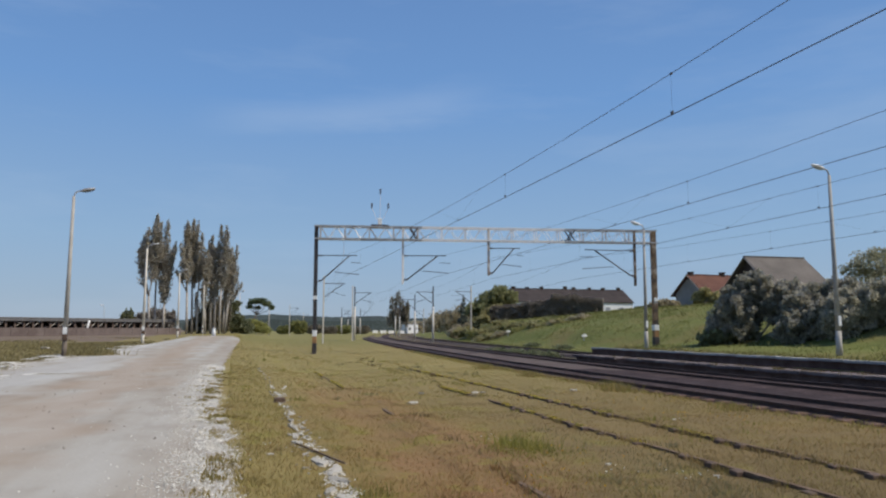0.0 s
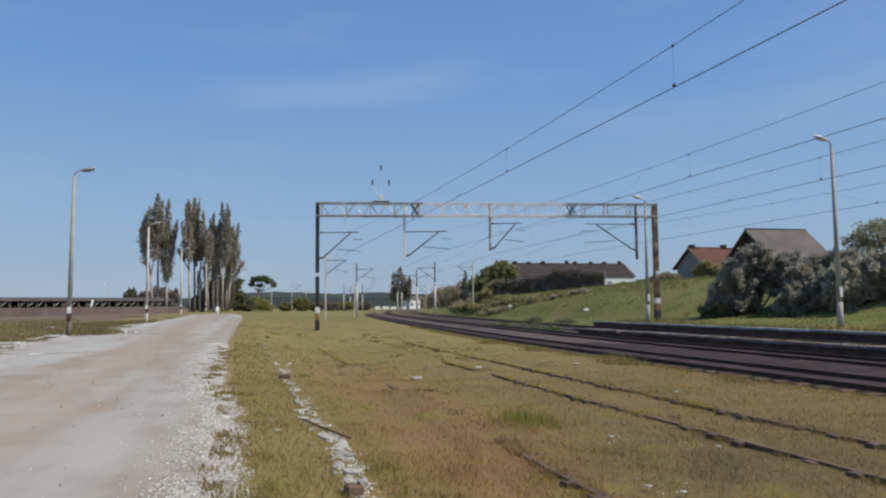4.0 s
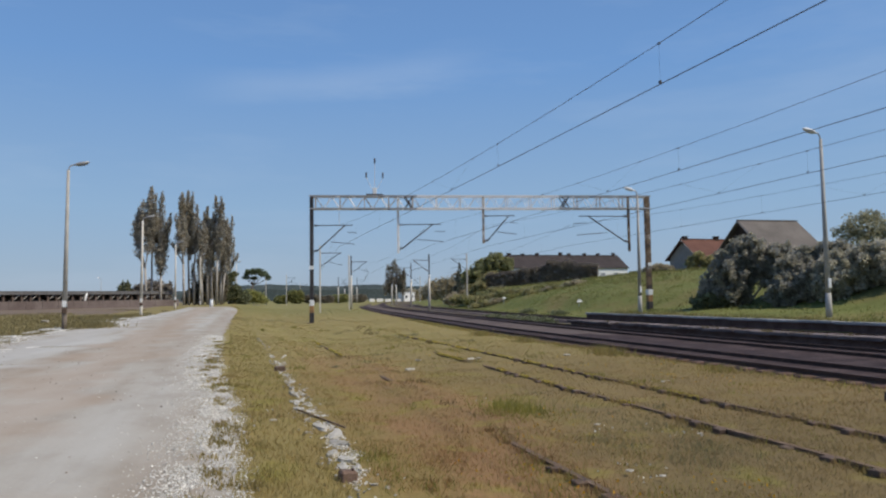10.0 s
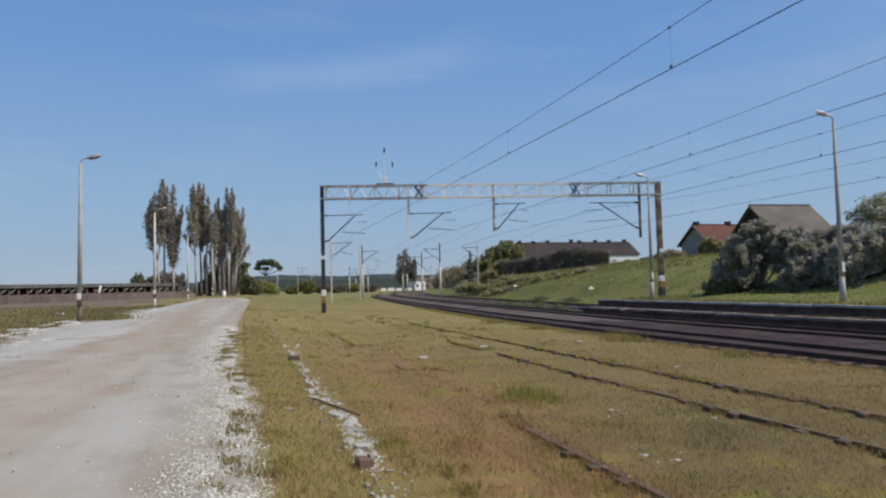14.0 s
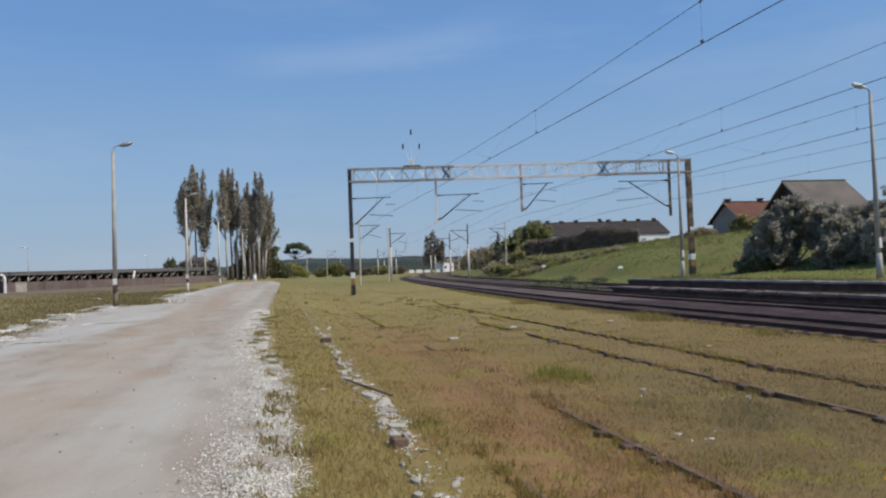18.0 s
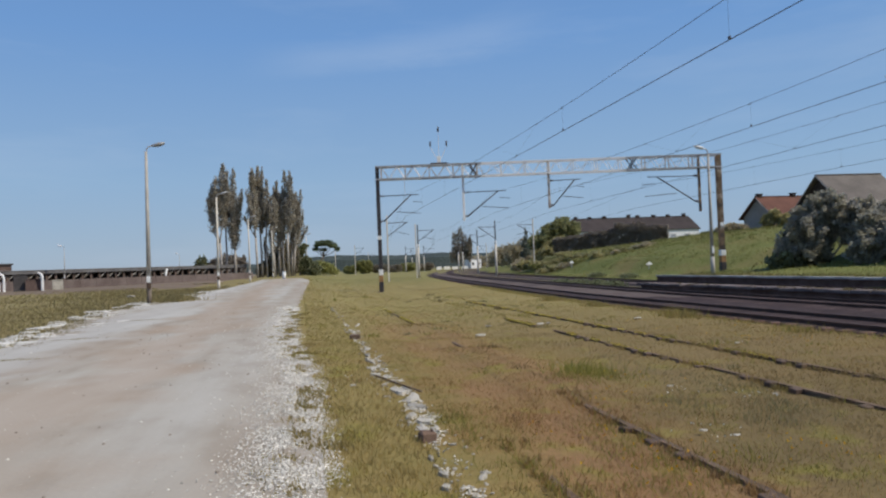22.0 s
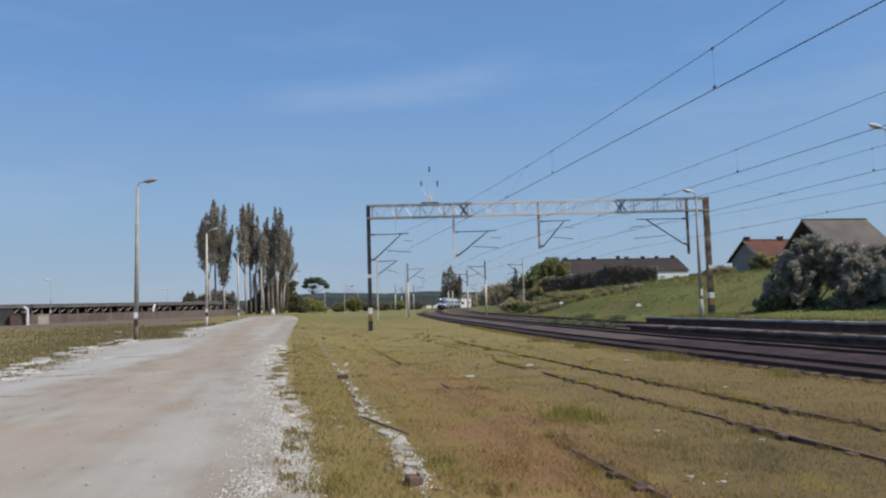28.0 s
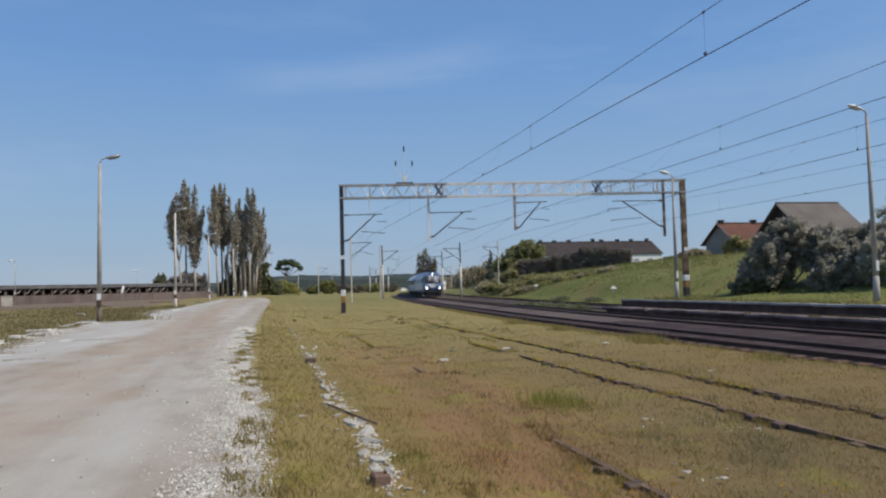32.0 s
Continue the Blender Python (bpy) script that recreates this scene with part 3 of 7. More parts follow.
def steps(*spans):
    out = []
    for a, b, d in spans:
        n = max(1, round((b - a) / d))
        out += [a + (b - a) * i / n for i in range(n)]
    return out + [spans[-1][1]]


def sheet(name, xs, ys, height, mats, pick, label, category, kind="structure"):
    verts = [(x, y, height(x, y)) for y in ys for x in xs]
    w = len(xs)
    faces = [(j * w + i, j * w + i + 1, (j + 1) * w + i + 1, (j + 1) * w + i) for j in range(len(ys) - 1) for i in range(w - 1)]
    me = bpy.data.meshes.new(name)
    me.from_pydata(verts, [], faces)
    for m in mats:
        me.materials.append(m)
    for p in me.polygons:
        p.use_smooth = True
        p.material_index = pick(p.center.x, p.center.y)
    return tagged(new(name, me), label, category, "", kind)


def red_patch(x, y):
    """How much reddish sorrel grows at a place."""
    red = 1.0 - abs(x - 3.6) / 2.6 + 1.1 * noise.noise((x * 0.3, y * 0.16, 4))
    if x > 8:
        red = 0.45 + 0.9 * noise.noise((x * 0.4, y * 0.2, 4))
    if x < 1.2:
        red = 0.25 + 0.8 * noise.noise((x * 0.8, y * 0.4, 4))
    return red * (0.5 if y > 24 else 1.0)


def ground_kind(x, y):
    off = x - line_3(y) + 1.2 * noise.noise((x * 0.3, y * 0.3, 5))
    if off > (2.0 if y < 52 else 2.2 if y > 70 else 1.0):
        return 1
    if off > -4.9 and (y > 34 or x > 19.0):
        return 3
    if x < curve_at(ROAD_L, y) - 6 + 2 * noise.noise((x * 0.2, y * 0.2, 8)) and y > 84 + 8 * noise.noise((x * 0.1, y * 0.1, 9)):
        return 2
    return 0


# stretches where the rails of the sidings lie open; elsewhere earth covers them
OPEN_RAIL = {3.4: ((-20, 8.2), (16.1, 16.8), (23.2, 32.0)), 6.44: ((-20, 17.7), (20.1, 22.9)), 7.94: ((-20, 20.6), (21.1, 35.5))}


def covered(r, y):
    """0 where the rail lies open, up to 1 where it is buried."""
    return sm(0.0, 0.9, min(max(a - y, y - b, 0.0) for a, b in OPEN_RAIL[r]))


def rough_ground(x, y):
    z = ground_z(x, y)
    if -20 < y < 80 and 0 < x < 13:
        z += 0.035 * noise.noise((x * 0.7, y * 0.7, 0)) + 0.015 * noise.noise((x * 2.3, y * 2.3, 3))
        for r, rise in ((3.4, 0.085), (6.44, 0.075), (7.94, 0.075)):
            if abs(x - r) < 1.1:
                z += rise * (1 - sm(0.3, 1.1, abs(x - r))) * covered(r, y)
        z += (0.042 + 0.033 * sm(6.2, 7.2, y) + 0.08 * noise.noise((y * 2.6, 0, 6)) * (1 - sm(6, 7.5, y))) * (1 - sm(0.15, 0.9, abs(x - 1.9)))
    return z


GX = steps((-1500, -200, 260), (-200, -60, 20), (-60, -12, 4), (-12, 0, 1), (0, 13, 0.25), (13, 80, 1.0), (80, 200, 10), (200, 1500, 260))
GY = steps((-300, -40, 40), (-40, 0, 4), (0, 40, 0.6), (40, 140, 3), (140, 420, 14), (420, 3000, 430))
sheet("ground", GX, GY, rough_ground, [M_GROUND, M_BANKSOIL, M_FIELD, M_CINDER], ground_kind, "dry grassy ground with yellow-green and reddish weeds", "ground")

def road():
    ys = steps((-30, 0, 2), (0, 60, 0.5), (60, 118, 2))
    verts, faces = [], []
    k = 16
    for y in ys:
        a = curve_at(ROAD_L, y) + 0.5 * noise.noise((3, y * 0.35, 0)) + 0.3 * noise.noise((3, y * 1.3, 0))
        b = curve_at(ROAD_R, y) + 0.22 * noise.noise((9, y * 0.5, 0)) + 0.16 * noise.noise((9, y * 1.7, 0))
        for i in range(k + 1):
            x = a + (b - a) * i / k
            edge = min(i, k - i) / k
            verts.append((x, y, ground_z(x, y) + 0.012 + 0.05 * min(edge * 6, 1)))
    for j in range(len(ys) - 1):
        for i in range(k):
            p = j * (k + 1) + i
            faces.append((p, p + 1, p + k + 2, p + k + 1))
    me = bpy.data.meshes.new("road")
    me.from_pydata(verts, [], faces)
    for p in me.polygons:
        p.use_smooth = True
    me.materials.append(M_ROAD)
    tagged(new("road", me), "wide dusty pale gravel road beside the tracks", "road", "", "structure")


road()


# ---- tracks ----
def track_path(fx, y0, y1, d=4.0, z=0.0):
    n = max(2, round((y1 - y0) / d))
    return [(fx(y0 + (y1 - y0) * i / n), y0 + (y1 - y0) * i / n, z) for i in range(n + 1)]


RAIL_SECTION = [(-0.06, -0.15), (0.06, -0.15), (0.06, -0.135), (0.012, -0.115), (0.012, -0.04), (0.036, -0.03), (0.036, 0.0), (-0.036, 0.0), (-0.036, -0.03), (-0.012, -0.04), (-0.012, -0.115), (-0.06, -0.135)]


def rail_pair(owner, fx, y0, y1, z, mat, d=4.0):
    for s in (-0.75, 0.75):
        bm = bmesh.new()
        sweep(bm, [(x + s, y, zz + z) for x, y, zz in track_path(fx, y0, y1, d)], RAIL_SECTION)
        part("rail", bm, mat, owner)


def ballast_bed(fx, y0, y1, half, near):
    """A bed of crushed stone with sloping shoulders and a shallow hollow along the middle."""
    bm = bmesh.new()
    sec = [(-near - 0.28, -0.3), (-near, -0.03), (-near * 0.9, 0.0), (-half * 0.39, 0.0), (-half * 0.2, -0.02), (0, -0.04), (half * 0.2, -0.02), (half * 0.39, 0.0), (half * 0.85, 0.0), (half, -0.03), (half + 0.5, -0.3)]
    sweep(bm, track_path(fx, y0, y1, 2.0, 0.0), sec, closed=False)
    for v in bm.verts:
        if v.co.y < 130:
            v.co.z += 0.03 * noise.noise((v.co.x * 1.5, v.co.y * 0.8, 2))
    if half > 3:
        for f in bm.faces:
            c = f.calc_center_median()
            if abs(c.x - fx(c.y)) < half * 0.27:
                f.material_index = 1
    for f in bm.faces:
        c = f.calc_center_median()
        if c.y + 14 * noise.noise((c.x * 0.2, c.y * 0.12, 3)) > 32:
            off = min(abs(c.x - line(c.y)) for line in (line_1, line_2, line_3))
            f.material_index = 2 if off > 0.95 else 1
    ob = mesh_object("ballast", bm, [M_BALLAST, M_BALLASTMID, M_BALLASTFAR])
    return tagged(ob, "dark brown crushed stone ballast bed of the railway line", "ballast", "", "structure")


def main_track(fx, y0, y1, label):
    t = thing("railway_track", Matrix(), label, "railway track", "main line tracks")
    rail_pair(t, fx, y0, y1, RAIL_Z, M_RAIL)
    me = bpy.data.meshes.new("sleeper")
    bm = boxed(0, 0, 0, 2.44, 0.26, 0.2, bevel=0.02)
    bm.to_mesh(me)
    bm.free()
    me.materials.append(M_CONCDARK)
    y = 6.0
    while y < 120:
        x = fx(y)
        ang = math.atan2(fx(y + 0.5) - fx(y - 0.5), 1.0)
        o = new("sleeper", me)
        o.parent = t
        o.matrix_local = Matrix.Translation((x, y, RAIL_Z - 0.215)) @ Matrix.Rotation(-ang, 4, "Z")
        y += 0.65 if y < 60 else 1.3


main_track(line_1, -50, 400, "rust-brown near main railway track on dark stained ballast")
main_track(line_2, -50, 400, "rust-brown far main railway track on dark stained ballast")
main_track(line_3, -50, 190, "rusty platform track sunk between two low platforms")
ballast_bed(lambda y: (line_1(y) + line_2(y)) / 2, -50, 400, 3.6, 3.2)
ballast_bed(line_3, -50, 190, 1.75, 1.75)


def siding(x, y0, y1, label, z):
    t = thing("siding_track", Matrix(), label, "railway track", "overgrown sidings")
    rail_pair(t, lambda y: x, y0, y1, z, M_SIDINGRAIL, 2.0)
    for r in t.children:
        for v in r.data.vertices:
            v.co.z += 0.014 * sm(13, 20, v.co.y)
    # dark chairs on the left side only, doubling as the rail's ragged shadow
    me = bpy.data.meshes.new("rail_chair")
    bm = boxed(0, 0, 0, 0.13, 0.16, 0.07, bevel=0.01)
    bm.to_mesh(me)
    bm.free()
    me.materials.append(M_RUSTDARK)
    rnd = random.Random(int(x * 100))
    for s in (-0.75, 0.75):
        y = 4.0
        while y < (20.0 if x > 5 else 8.2):
            if rnd.random() < 0.75:
                o = new("rail_chair", me)
                o.parent = t
                o.matrix_local = pose(x + s - 0.085, y + rnd.uniform(-0.06, 0.06), z - 0.032 + rnd.uniform(-0.012, 0.008), rnd.uniform(-5, 5), 0, rnd.uniform(-6, 6))
            y += 0.62
    return t


siding(2.65, -20, 33, "overgrown rusty siding track sunk in reddish weeds", -0.025)
siding(7.19, -20, 60, "overgrown rusty siding track half hidden in dry grass", -0.008)


# ---- platforms ----
def platform(name, xl, xr, y0, y1, top, label, slab, wide, worn):
    p = thing(name, Matrix(), label, "platform", "low station platforms", "structure")
    bm = boxed((xl + xr) / 2 + 0.1, (y0 + y1) / 2, top / 2 - 0.25, xr - xl - 0.2, y1 - y0, top + 0.38)
    part("platform_body", bm, M_CONCDARK, p)
    me = bpy.data.meshes.new("edge_slab")
    bm = boxed(0, 0, 0, wide, 1.0, 0.12, bevel=0.012)
    bm.to_mesh(me)
    bm.free()
    me.materials.append(slab)
    rnd = random.Random(4)
    y = y0 + 0.5
    while y < y1:
        if rnd.random() > worn:
            o = new("edge_slab", me)
            o.parent = p
            o.matrix_local = pose(xl + wide / 2 + rnd.uniform(-0.1, 0.1) * worn * 3, y, top - 0.055 + rnd.uniform(-0.012, 0.012), 0, rnd.uniform(-1, 1), rnd.uniform(-0.5, 0.5))
        y += 1.015
    if worn:
        for _ in range(70):
            y, w, h = rnd.uniform(8, 39), rnd.uniform(0.05, 0.2), rnd.uniform(0.03, 0.09)
            if noise.noise((y * 0.5, 2, 9)) > -0.1:
                part("broken_edge", boxed(0, 0, 0, 0.05, w, h, m=Matrix.Translation((xl - 0.015, y, top - 0.01 - h * 0.4)) @ Euler((rnd.uniform(-0.4, 0.4), rnd.uniform(-0.3, 0.3), rnd.uniform(-0.1, 0.1))).to_matrix().to_4x4(), bevel=0.012), M_SLAB, p)
    return p


platform("platform_1", 19.35, 20.6, -40, 40.0, 0.35, "narrow low platform with worn pinkish-grey slabs", M_SLAB, 1.0, 0.1)
platform("platform_2", 25.25, 25.75, -40, 49.5, 0.52, "low platform with pale concrete edge and grassy top", M_SLABPALE, 0.36, 0.0)


# ---- gantry over the tracks ----
G0, G1 = Vector((5.75, 55.0, 0)), Vector((31.5, 50.6, 0))
GDIR = (G1 - G0).normalized()
GLEN = (G1 - G0).length


def insulator(parent, base, top, r=0.09):
    """A stack of ribbed discs on a pin."""
    bm = bmesh.new()
    p, q = Vector(base), Vector(top)
    for i in range(5):
        a, c = p.lerp(q, i / 5), p.lerp(q, (i + 0.75) / 5)
        bar(bm, a, c, r, r * 0.55, 8)
    part("insulator", bm, M_CERAMIC, parent, "dark brown ribbed insulator")


def gantry():
    top, bot = 9.5, 8.55
    g = thing("portal_gantry", Matrix.Translation(G0) @ Matrix.Rotation(math.atan2(GDIR.y, GDIR.x), 4, "Z"), "weathered steel lattice portal gantry carrying overhead wires across the tracks", "gantry")
    # own space: x along the beam, y across it
    for s, zb, mat, w, lab in ((0, -0.1, M_STEELDARK, 0.27, "dark steel column"), (GLEN, 0.35, M_RUST, 0.34, "rust-streaked steel column")):
        for dy in (-1, 1):
            part("column_channel", boxed(s, dy * w * 0.55, (zb + top + 0.05) / 2, w, 0.06, top + 0.05 - zb, bevel=0.008), mat, g, lab)
        for i in range(14):
            z0 = zb + 1.5 + i * 0.5
            for dx in (-1, 1):
                k = 1 if (i + (dx > 0)) % 2 else -1
                part("lacing_bar", barred((s + dx * w * 0.42, -k * w * 0.5, z0), (s + dx * w * 0.42, k * w * 0.5, z0 + 0.5), 0.022, sides=4), mat, g)
        part("footing", boxed(s, 0, zb, w + 0.4, w + 0.5, 0.3, bevel=0.03), M_CONCDARK, g)
        part("dark_band", boxed(s, 0, zb + 0.5, w + 0.05, w + 0.17, 0.8, bevel=0.02), M_STEELDARK, g)
        part("rusty_sleeve", boxed(s, 0, zb + 1.15, w + 0.03, w + 0.15, 0.5, bevel=0.02), M_SLEEVE, g, "orange rusty sleeve")
        part("white_band", boxed(s, 0, zb + 1.62, w + 0.05, w + 0.17, 0.44, bevel=0.02), M_WHITE, g)
        part("number_plate", boxed(s, -w * 0.6 - 0.05, 4.15, 0.3, 0.03, 0.28), M_WHITE, g, "white enamel plate")
    cuts = (-0.15, 7.9, 18.9, GLEN + 0.15)
    for j in range(3):
        for v in (-0.4, 0.4):
            for z in (bot, top):
                shade = (M_STEELGREY, M_STEELPALE, M_STEELGREY)[j]
                part("chord", boxed((cuts[j] + cuts[j + 1]) / 2, v, z, cuts[j + 1] - cuts[j], 0.1, 0.1), shade, g)
    edges = [0.3 + i * (GLEN - 0.6) / 42 for i in range(43)]
    for i in range(42):
        a, c = edges[i], edges[i + 1]
        mid = 7.9 < (a + c) / 2 < 18.9
        mat = M_STEELPALE if (i % 3 or mid) else M_RUSTLIGHT
        for v in (-0.4, 0.4):
            lo, hi = (bot, top) if i % 2 else (top, bot)
            if i in (11, 31):
                part("brace", barred((a, v, hi), (c, v, lo), 0.045, sides=4), M_STEELDARK, g, "dark cross brace")
                part("brace", barred((a, v, lo), (c, v, hi), 0.047, sides=4), M_STEELDARK, g, "dark cross brace")
                continue
            part("brace", barred((a, v, lo), (c, v, hi), 0.02, sides=4), mat, g)
        if i % 2 == 0:
            for z in (bot, top):
                part("cross_tie", barred((a, -0.4, z), (c, 0.4, z), 0.024, sides=4), mat, g)
        if i % 3 == 0:
            for v in (-0.4, 0.4):
                part("upright", boxed(a, v, (bot + top) / 2, 0.07, 0.05, top - bot), M_RUSTLIGHT if not mid else M_STEELPALE, g)
    for s, zb, m in ((6.48, 5.25, M_STEELPALE), (13.03, 5.95, M_RUSTLIGHT), (24.6, 5.25, M_RUST)):
        h = part("hanger", boxed(s, 0, (zb + top) / 2, 0.17, 0.17, top - zb + 0.1, bevel=0.01), m, g)
    arms = ((0.15, 1, 2.9, 7.3, 5.35, 8.4), (6.55, 1, 3.2, 7.35, 5.5, 8.5), (13.1, 1, 2.4, 8.0, 6.05, 8.5), (24.5, -1, 3.9, 7.95, 5.95, 8.5))
    for s0, d, reach, ztop, zlow, zs in arms:
        part("top_tube", barred((s0 + d * 0.25, 0, ztop), (s0 + d * reach, 0, ztop + 0.03), 0.035, sides=6), M_STEELDARK, g)
        part("cantilever_strut", barred((s0 + d * 0.2, 0, zlow), (s0 + d * reach * 0.8, 0, ztop), 0.05, sides=6), M_STEELDARK, g)
        part("steady_arm", barred((s0 + d * reach * 0.42, 0, zlow + 0.72), (s0 + d * reach * 1.05, 0, zlow + 0.55), 0.025, sides=5), M_STEELDARK, g)
        insulator(g, (s0 + d * 0.02, 0, ztop), (s0 + d * 0.3, 0, ztop))
        insulator(g, (s0, 0, zlow - 0.02), (s0 + d * 0.22, 0, zlow + 0.12))
        part("registration_tube", barred((s0 + d * reach * 0.85, 0, ztop - 0.5), (s0 + d * reach * 1.1, 0, ztop - 0.55), 0.02, sides=5), M_STEELDARK, g)
    # switch on top of the beam
    part("switch_stand", boxed(4.72, 0, 9.85, 0.3, 0.3, 0.6, bevel=0.02), M_WHITE, g, "pale painted switch stand")
    part("switch_base", boxed(4.72, 0, 9.62, 1.3, 0.5, 0.1), M_STEELDARK, g)
    for dx, zt in ((-0.62, 11.35), (0.62, 11.35), (0.02, 12.45)):
        part("switch_rod", barred((4.72 + dx * 0.35, 0, 10.1), (4.72 + dx, 0, zt - 0.4), 0.018, sides=5), M_STEELPALE, g)
        insulator(g, (4.72 + dx, 0, zt - 0.4), (4.72 + dx, 0, zt), 0.08)
    part("dropper_rod", barred((2.05, 0, bot), (2.05, 0, 7.35), 0.02, sides=5), M_STEELPALE, g)


gantry()


# ---- overhead wires ----
def tube(points, r, sides=5):
    """One unbroken tube along points."""
    bm = bmesh.new()
    pts = [Vector(p) for p in points]
    rings = []
    for i, p in enumerate(pts):
        d = pts[min(i + 1, len(pts) - 1)] - pts[max(i - 1, 0)]
        rot = d.to_track_quat("Z", "Y").to_matrix()
        rings.append([bm.verts.new(p + rot @ Vector((r * math.cos(2 * math.pi * k / sides), r * math.sin(2 * math.pi * k / sides), 0))) for k in range(sides)])
    for a, c in zip(rings, rings[1:]):
        for k in range(sides):
            bm.faces.new((a[k], a[(k + 1) % sides], c[(k + 1) % sides], c[k]))
    return bm


def hung(p, q, sag, n=14):
    p, q = Vector(p), Vector(q)
    return [p.lerp(q, i / n) - Vector((0, 0, sag * 4 * (i / n) * (1 - i / n))) for i in range(n + 1)]


def catenary(spans, label):
    t = thing("catenary", Matrix(), label, "overhead wire", "overhead wires")
    low, high = [], []
    for (x0, y0), (x1, y1) in zip(spans, spans[1:]):
        low += hung((x0, y0, 5.7), (x1, y1, 5.7), 0.03)
        sag = 0.93 * (math.hypot(x1 - x0, y1 - y0) / 66) ** 2
        high += hung((x0, y0, 7.3), (x1, y1, 7.3), sag)
        for u in (0.13, 0.24, 0.35, 0.48, 0.553, 0.65, 0.76, 0.88):
            x, y = x0 + (x1 - x0) * u, y0 + (y1 - y0) * u
            for du in ((-0.037, 0.04) if u == 0.553 else (0,)):
                w = u + du
                hang = Vector((x0 + (x1 - x0) * w, y0 + (y1 - y0) * w, 7.3 - sag * 4 * w * (1 - w)))
                part("dropper", tube([(x, y, 5.7), hang], 0.0022, 4), M_WIRE, t)
                part("clamp", boxed(*hang, 0.025, 0.07, 0.04), M_WIRE, t)
            part("clamp", boxed(x, y, 5.715, 0.025, 0.07, 0.05), M_WIRE, t)
    part("contact_wire", tube(low, 0.0095), M_WIRE, t)
    part("messenger_wire", tube(high, 0.007), M_WIRE, t)


catenary([(7.4, -12), (7.75, 54.6), (13.2, 116)], "thin dark contact wire and messenger above the siding")
catenary([(12.5, -12), (14.4, 53.6), (20.6, 112), (25.6, 145), (34.5, 190)], "taut dark contact wire and messenger above the near main track")
catenary([(17.0, -12), (19.0, 52.8), (25.6, 110), (31.0, 150), (39.5, 195)], "taut dark contact wire and messenger above the far main track")
catenary([(23.4, -12), (25.4, 51.7), (33.5, 114)], "taut dark contact wire and messenger above the platform track")


# ---- lamp posts ----
def lamp_post(x, y, h, arm, label, zb=None, lean=0.0, skirt=True, thick=1.0, foot=None):
    z = ground_z(x, y) if zb is None else zb
    t = thing("street_lamp", Matrix.Translation((x, y, z)) @ Matrix.Rotation(radians(lean), 4, "Y"), label, "street lamp", "concrete lamp posts")
    part("post", barred((0, 0, 1.0), (0, 0, h - 0.25), 0.135 * thick, 0.075 * thick, 10), M_POST if skirt or foot else M_MASTPALE, t)
    if skirt:
        part("base_sleeve", barred((0, 0, -0.2), (0, 0, 1.25), 0.165, 0.14, 10), M_POST, t, "pale concrete base sleeve")
        part("service_door", boxed(0, -0.14, 1.75, 0.17, 0.06, 0.5, bevel=0.01), M_WHITE, t, "pale metal service door")
    else:
        part("base_stub", barred((0, 0, -0.2), (0, 0, 1.02), 0.125, 0.13, 10), foot or M_MASTPALE, t, "brown weathered post foot" if foot else "pale post foot")
        part("service_door", boxed(0, -0.13, 1.42, 0.2, 0.07, 0.34, bevel=0.01), M_WHITE, t, "pale metal service door")
        part("fuse_box", boxed(0.02, -0.15, 1.06, 0.24, 0.12, 0.3, bevel=0.015), M_RUSTDARK, t, "rusty dark fuse box")
    d = Vector((math.cos(radians(arm)), math.sin(radians(arm)), 0))
    part("arm", tube([(0, 0, h - 0.4), d * 0.04 + Vector((0, 0, h - 0.1)), d * 0.14 + Vector((0, 0, h + 0.03)), d * 0.42 + Vector((0, 0, h + 0.1))], 0.04, 6), M_STEELGREY, t)
    turn = Matrix.Rotation(radians(arm), 4, "Z") @ Matrix.Rotation(radians(-15), 4, "Y")
    bm = bmesh.new()
    bmesh.ops.create_uvsphere(bm, u_segments=14, v_segments=8, radius=1, matrix=Matrix.Translation(d * 0.66 + Vector((0, 0, h + 0.17))) @ turn @ Matrix.Diagonal((0.42, 0.16, 0.1, 1)))
    head = part("lamp_head", bm, M_STEELPALE if skirt else M_STEELGREY, t, "pale metal lamp head" if skirt else "grey metal lamp head")
    bm = bmesh.new()
    bmesh.ops.create_uvsphere(bm, u_segments=12, v_segments=6, radius=1, matrix=Matrix.Translation(d * 0.7 + Vector((0, 0, h + 0.11))) @ turn @ Matrix.Diagonal((0.31, 0.12, 0.07, 1)))
    part("lamp_cover", bm, M_LAMPDARK if not skirt else M_MILK, head, "dark plastic lamp cover" if not skirt else "milky plastic lamp cover")


for x, y, ln, f in ((-8.72, 43.8, 0.4, M_LAMPFOOT), (-7.95, 72.3, 0.3, None), (-7.3, 106, 0, None), (-5.3, 138, 0, None), (1.1, 166, 0, None)):
    lamp_post(x, y, 9.0, 8, "grey concrete lamp post beside the gravel road", lean=ln, skirt=False, foot=f)
for x, y, a, ln, h in ((29.45, 30.5, 178, -0.1, 9.5), (28.9, 47.7, 178, 0.3, 9.0)):
    lamp_post(x, y, h, a, "grey concrete lamp post on the grassy platform edge", lean=ln)
for x, y, h in ((-36.1, 122, 6.4), (-29.7, 190, 6.2)):
    lamp_post(x, y, h, 170, "thin far lamp post behind the long shed", thick=0.5)


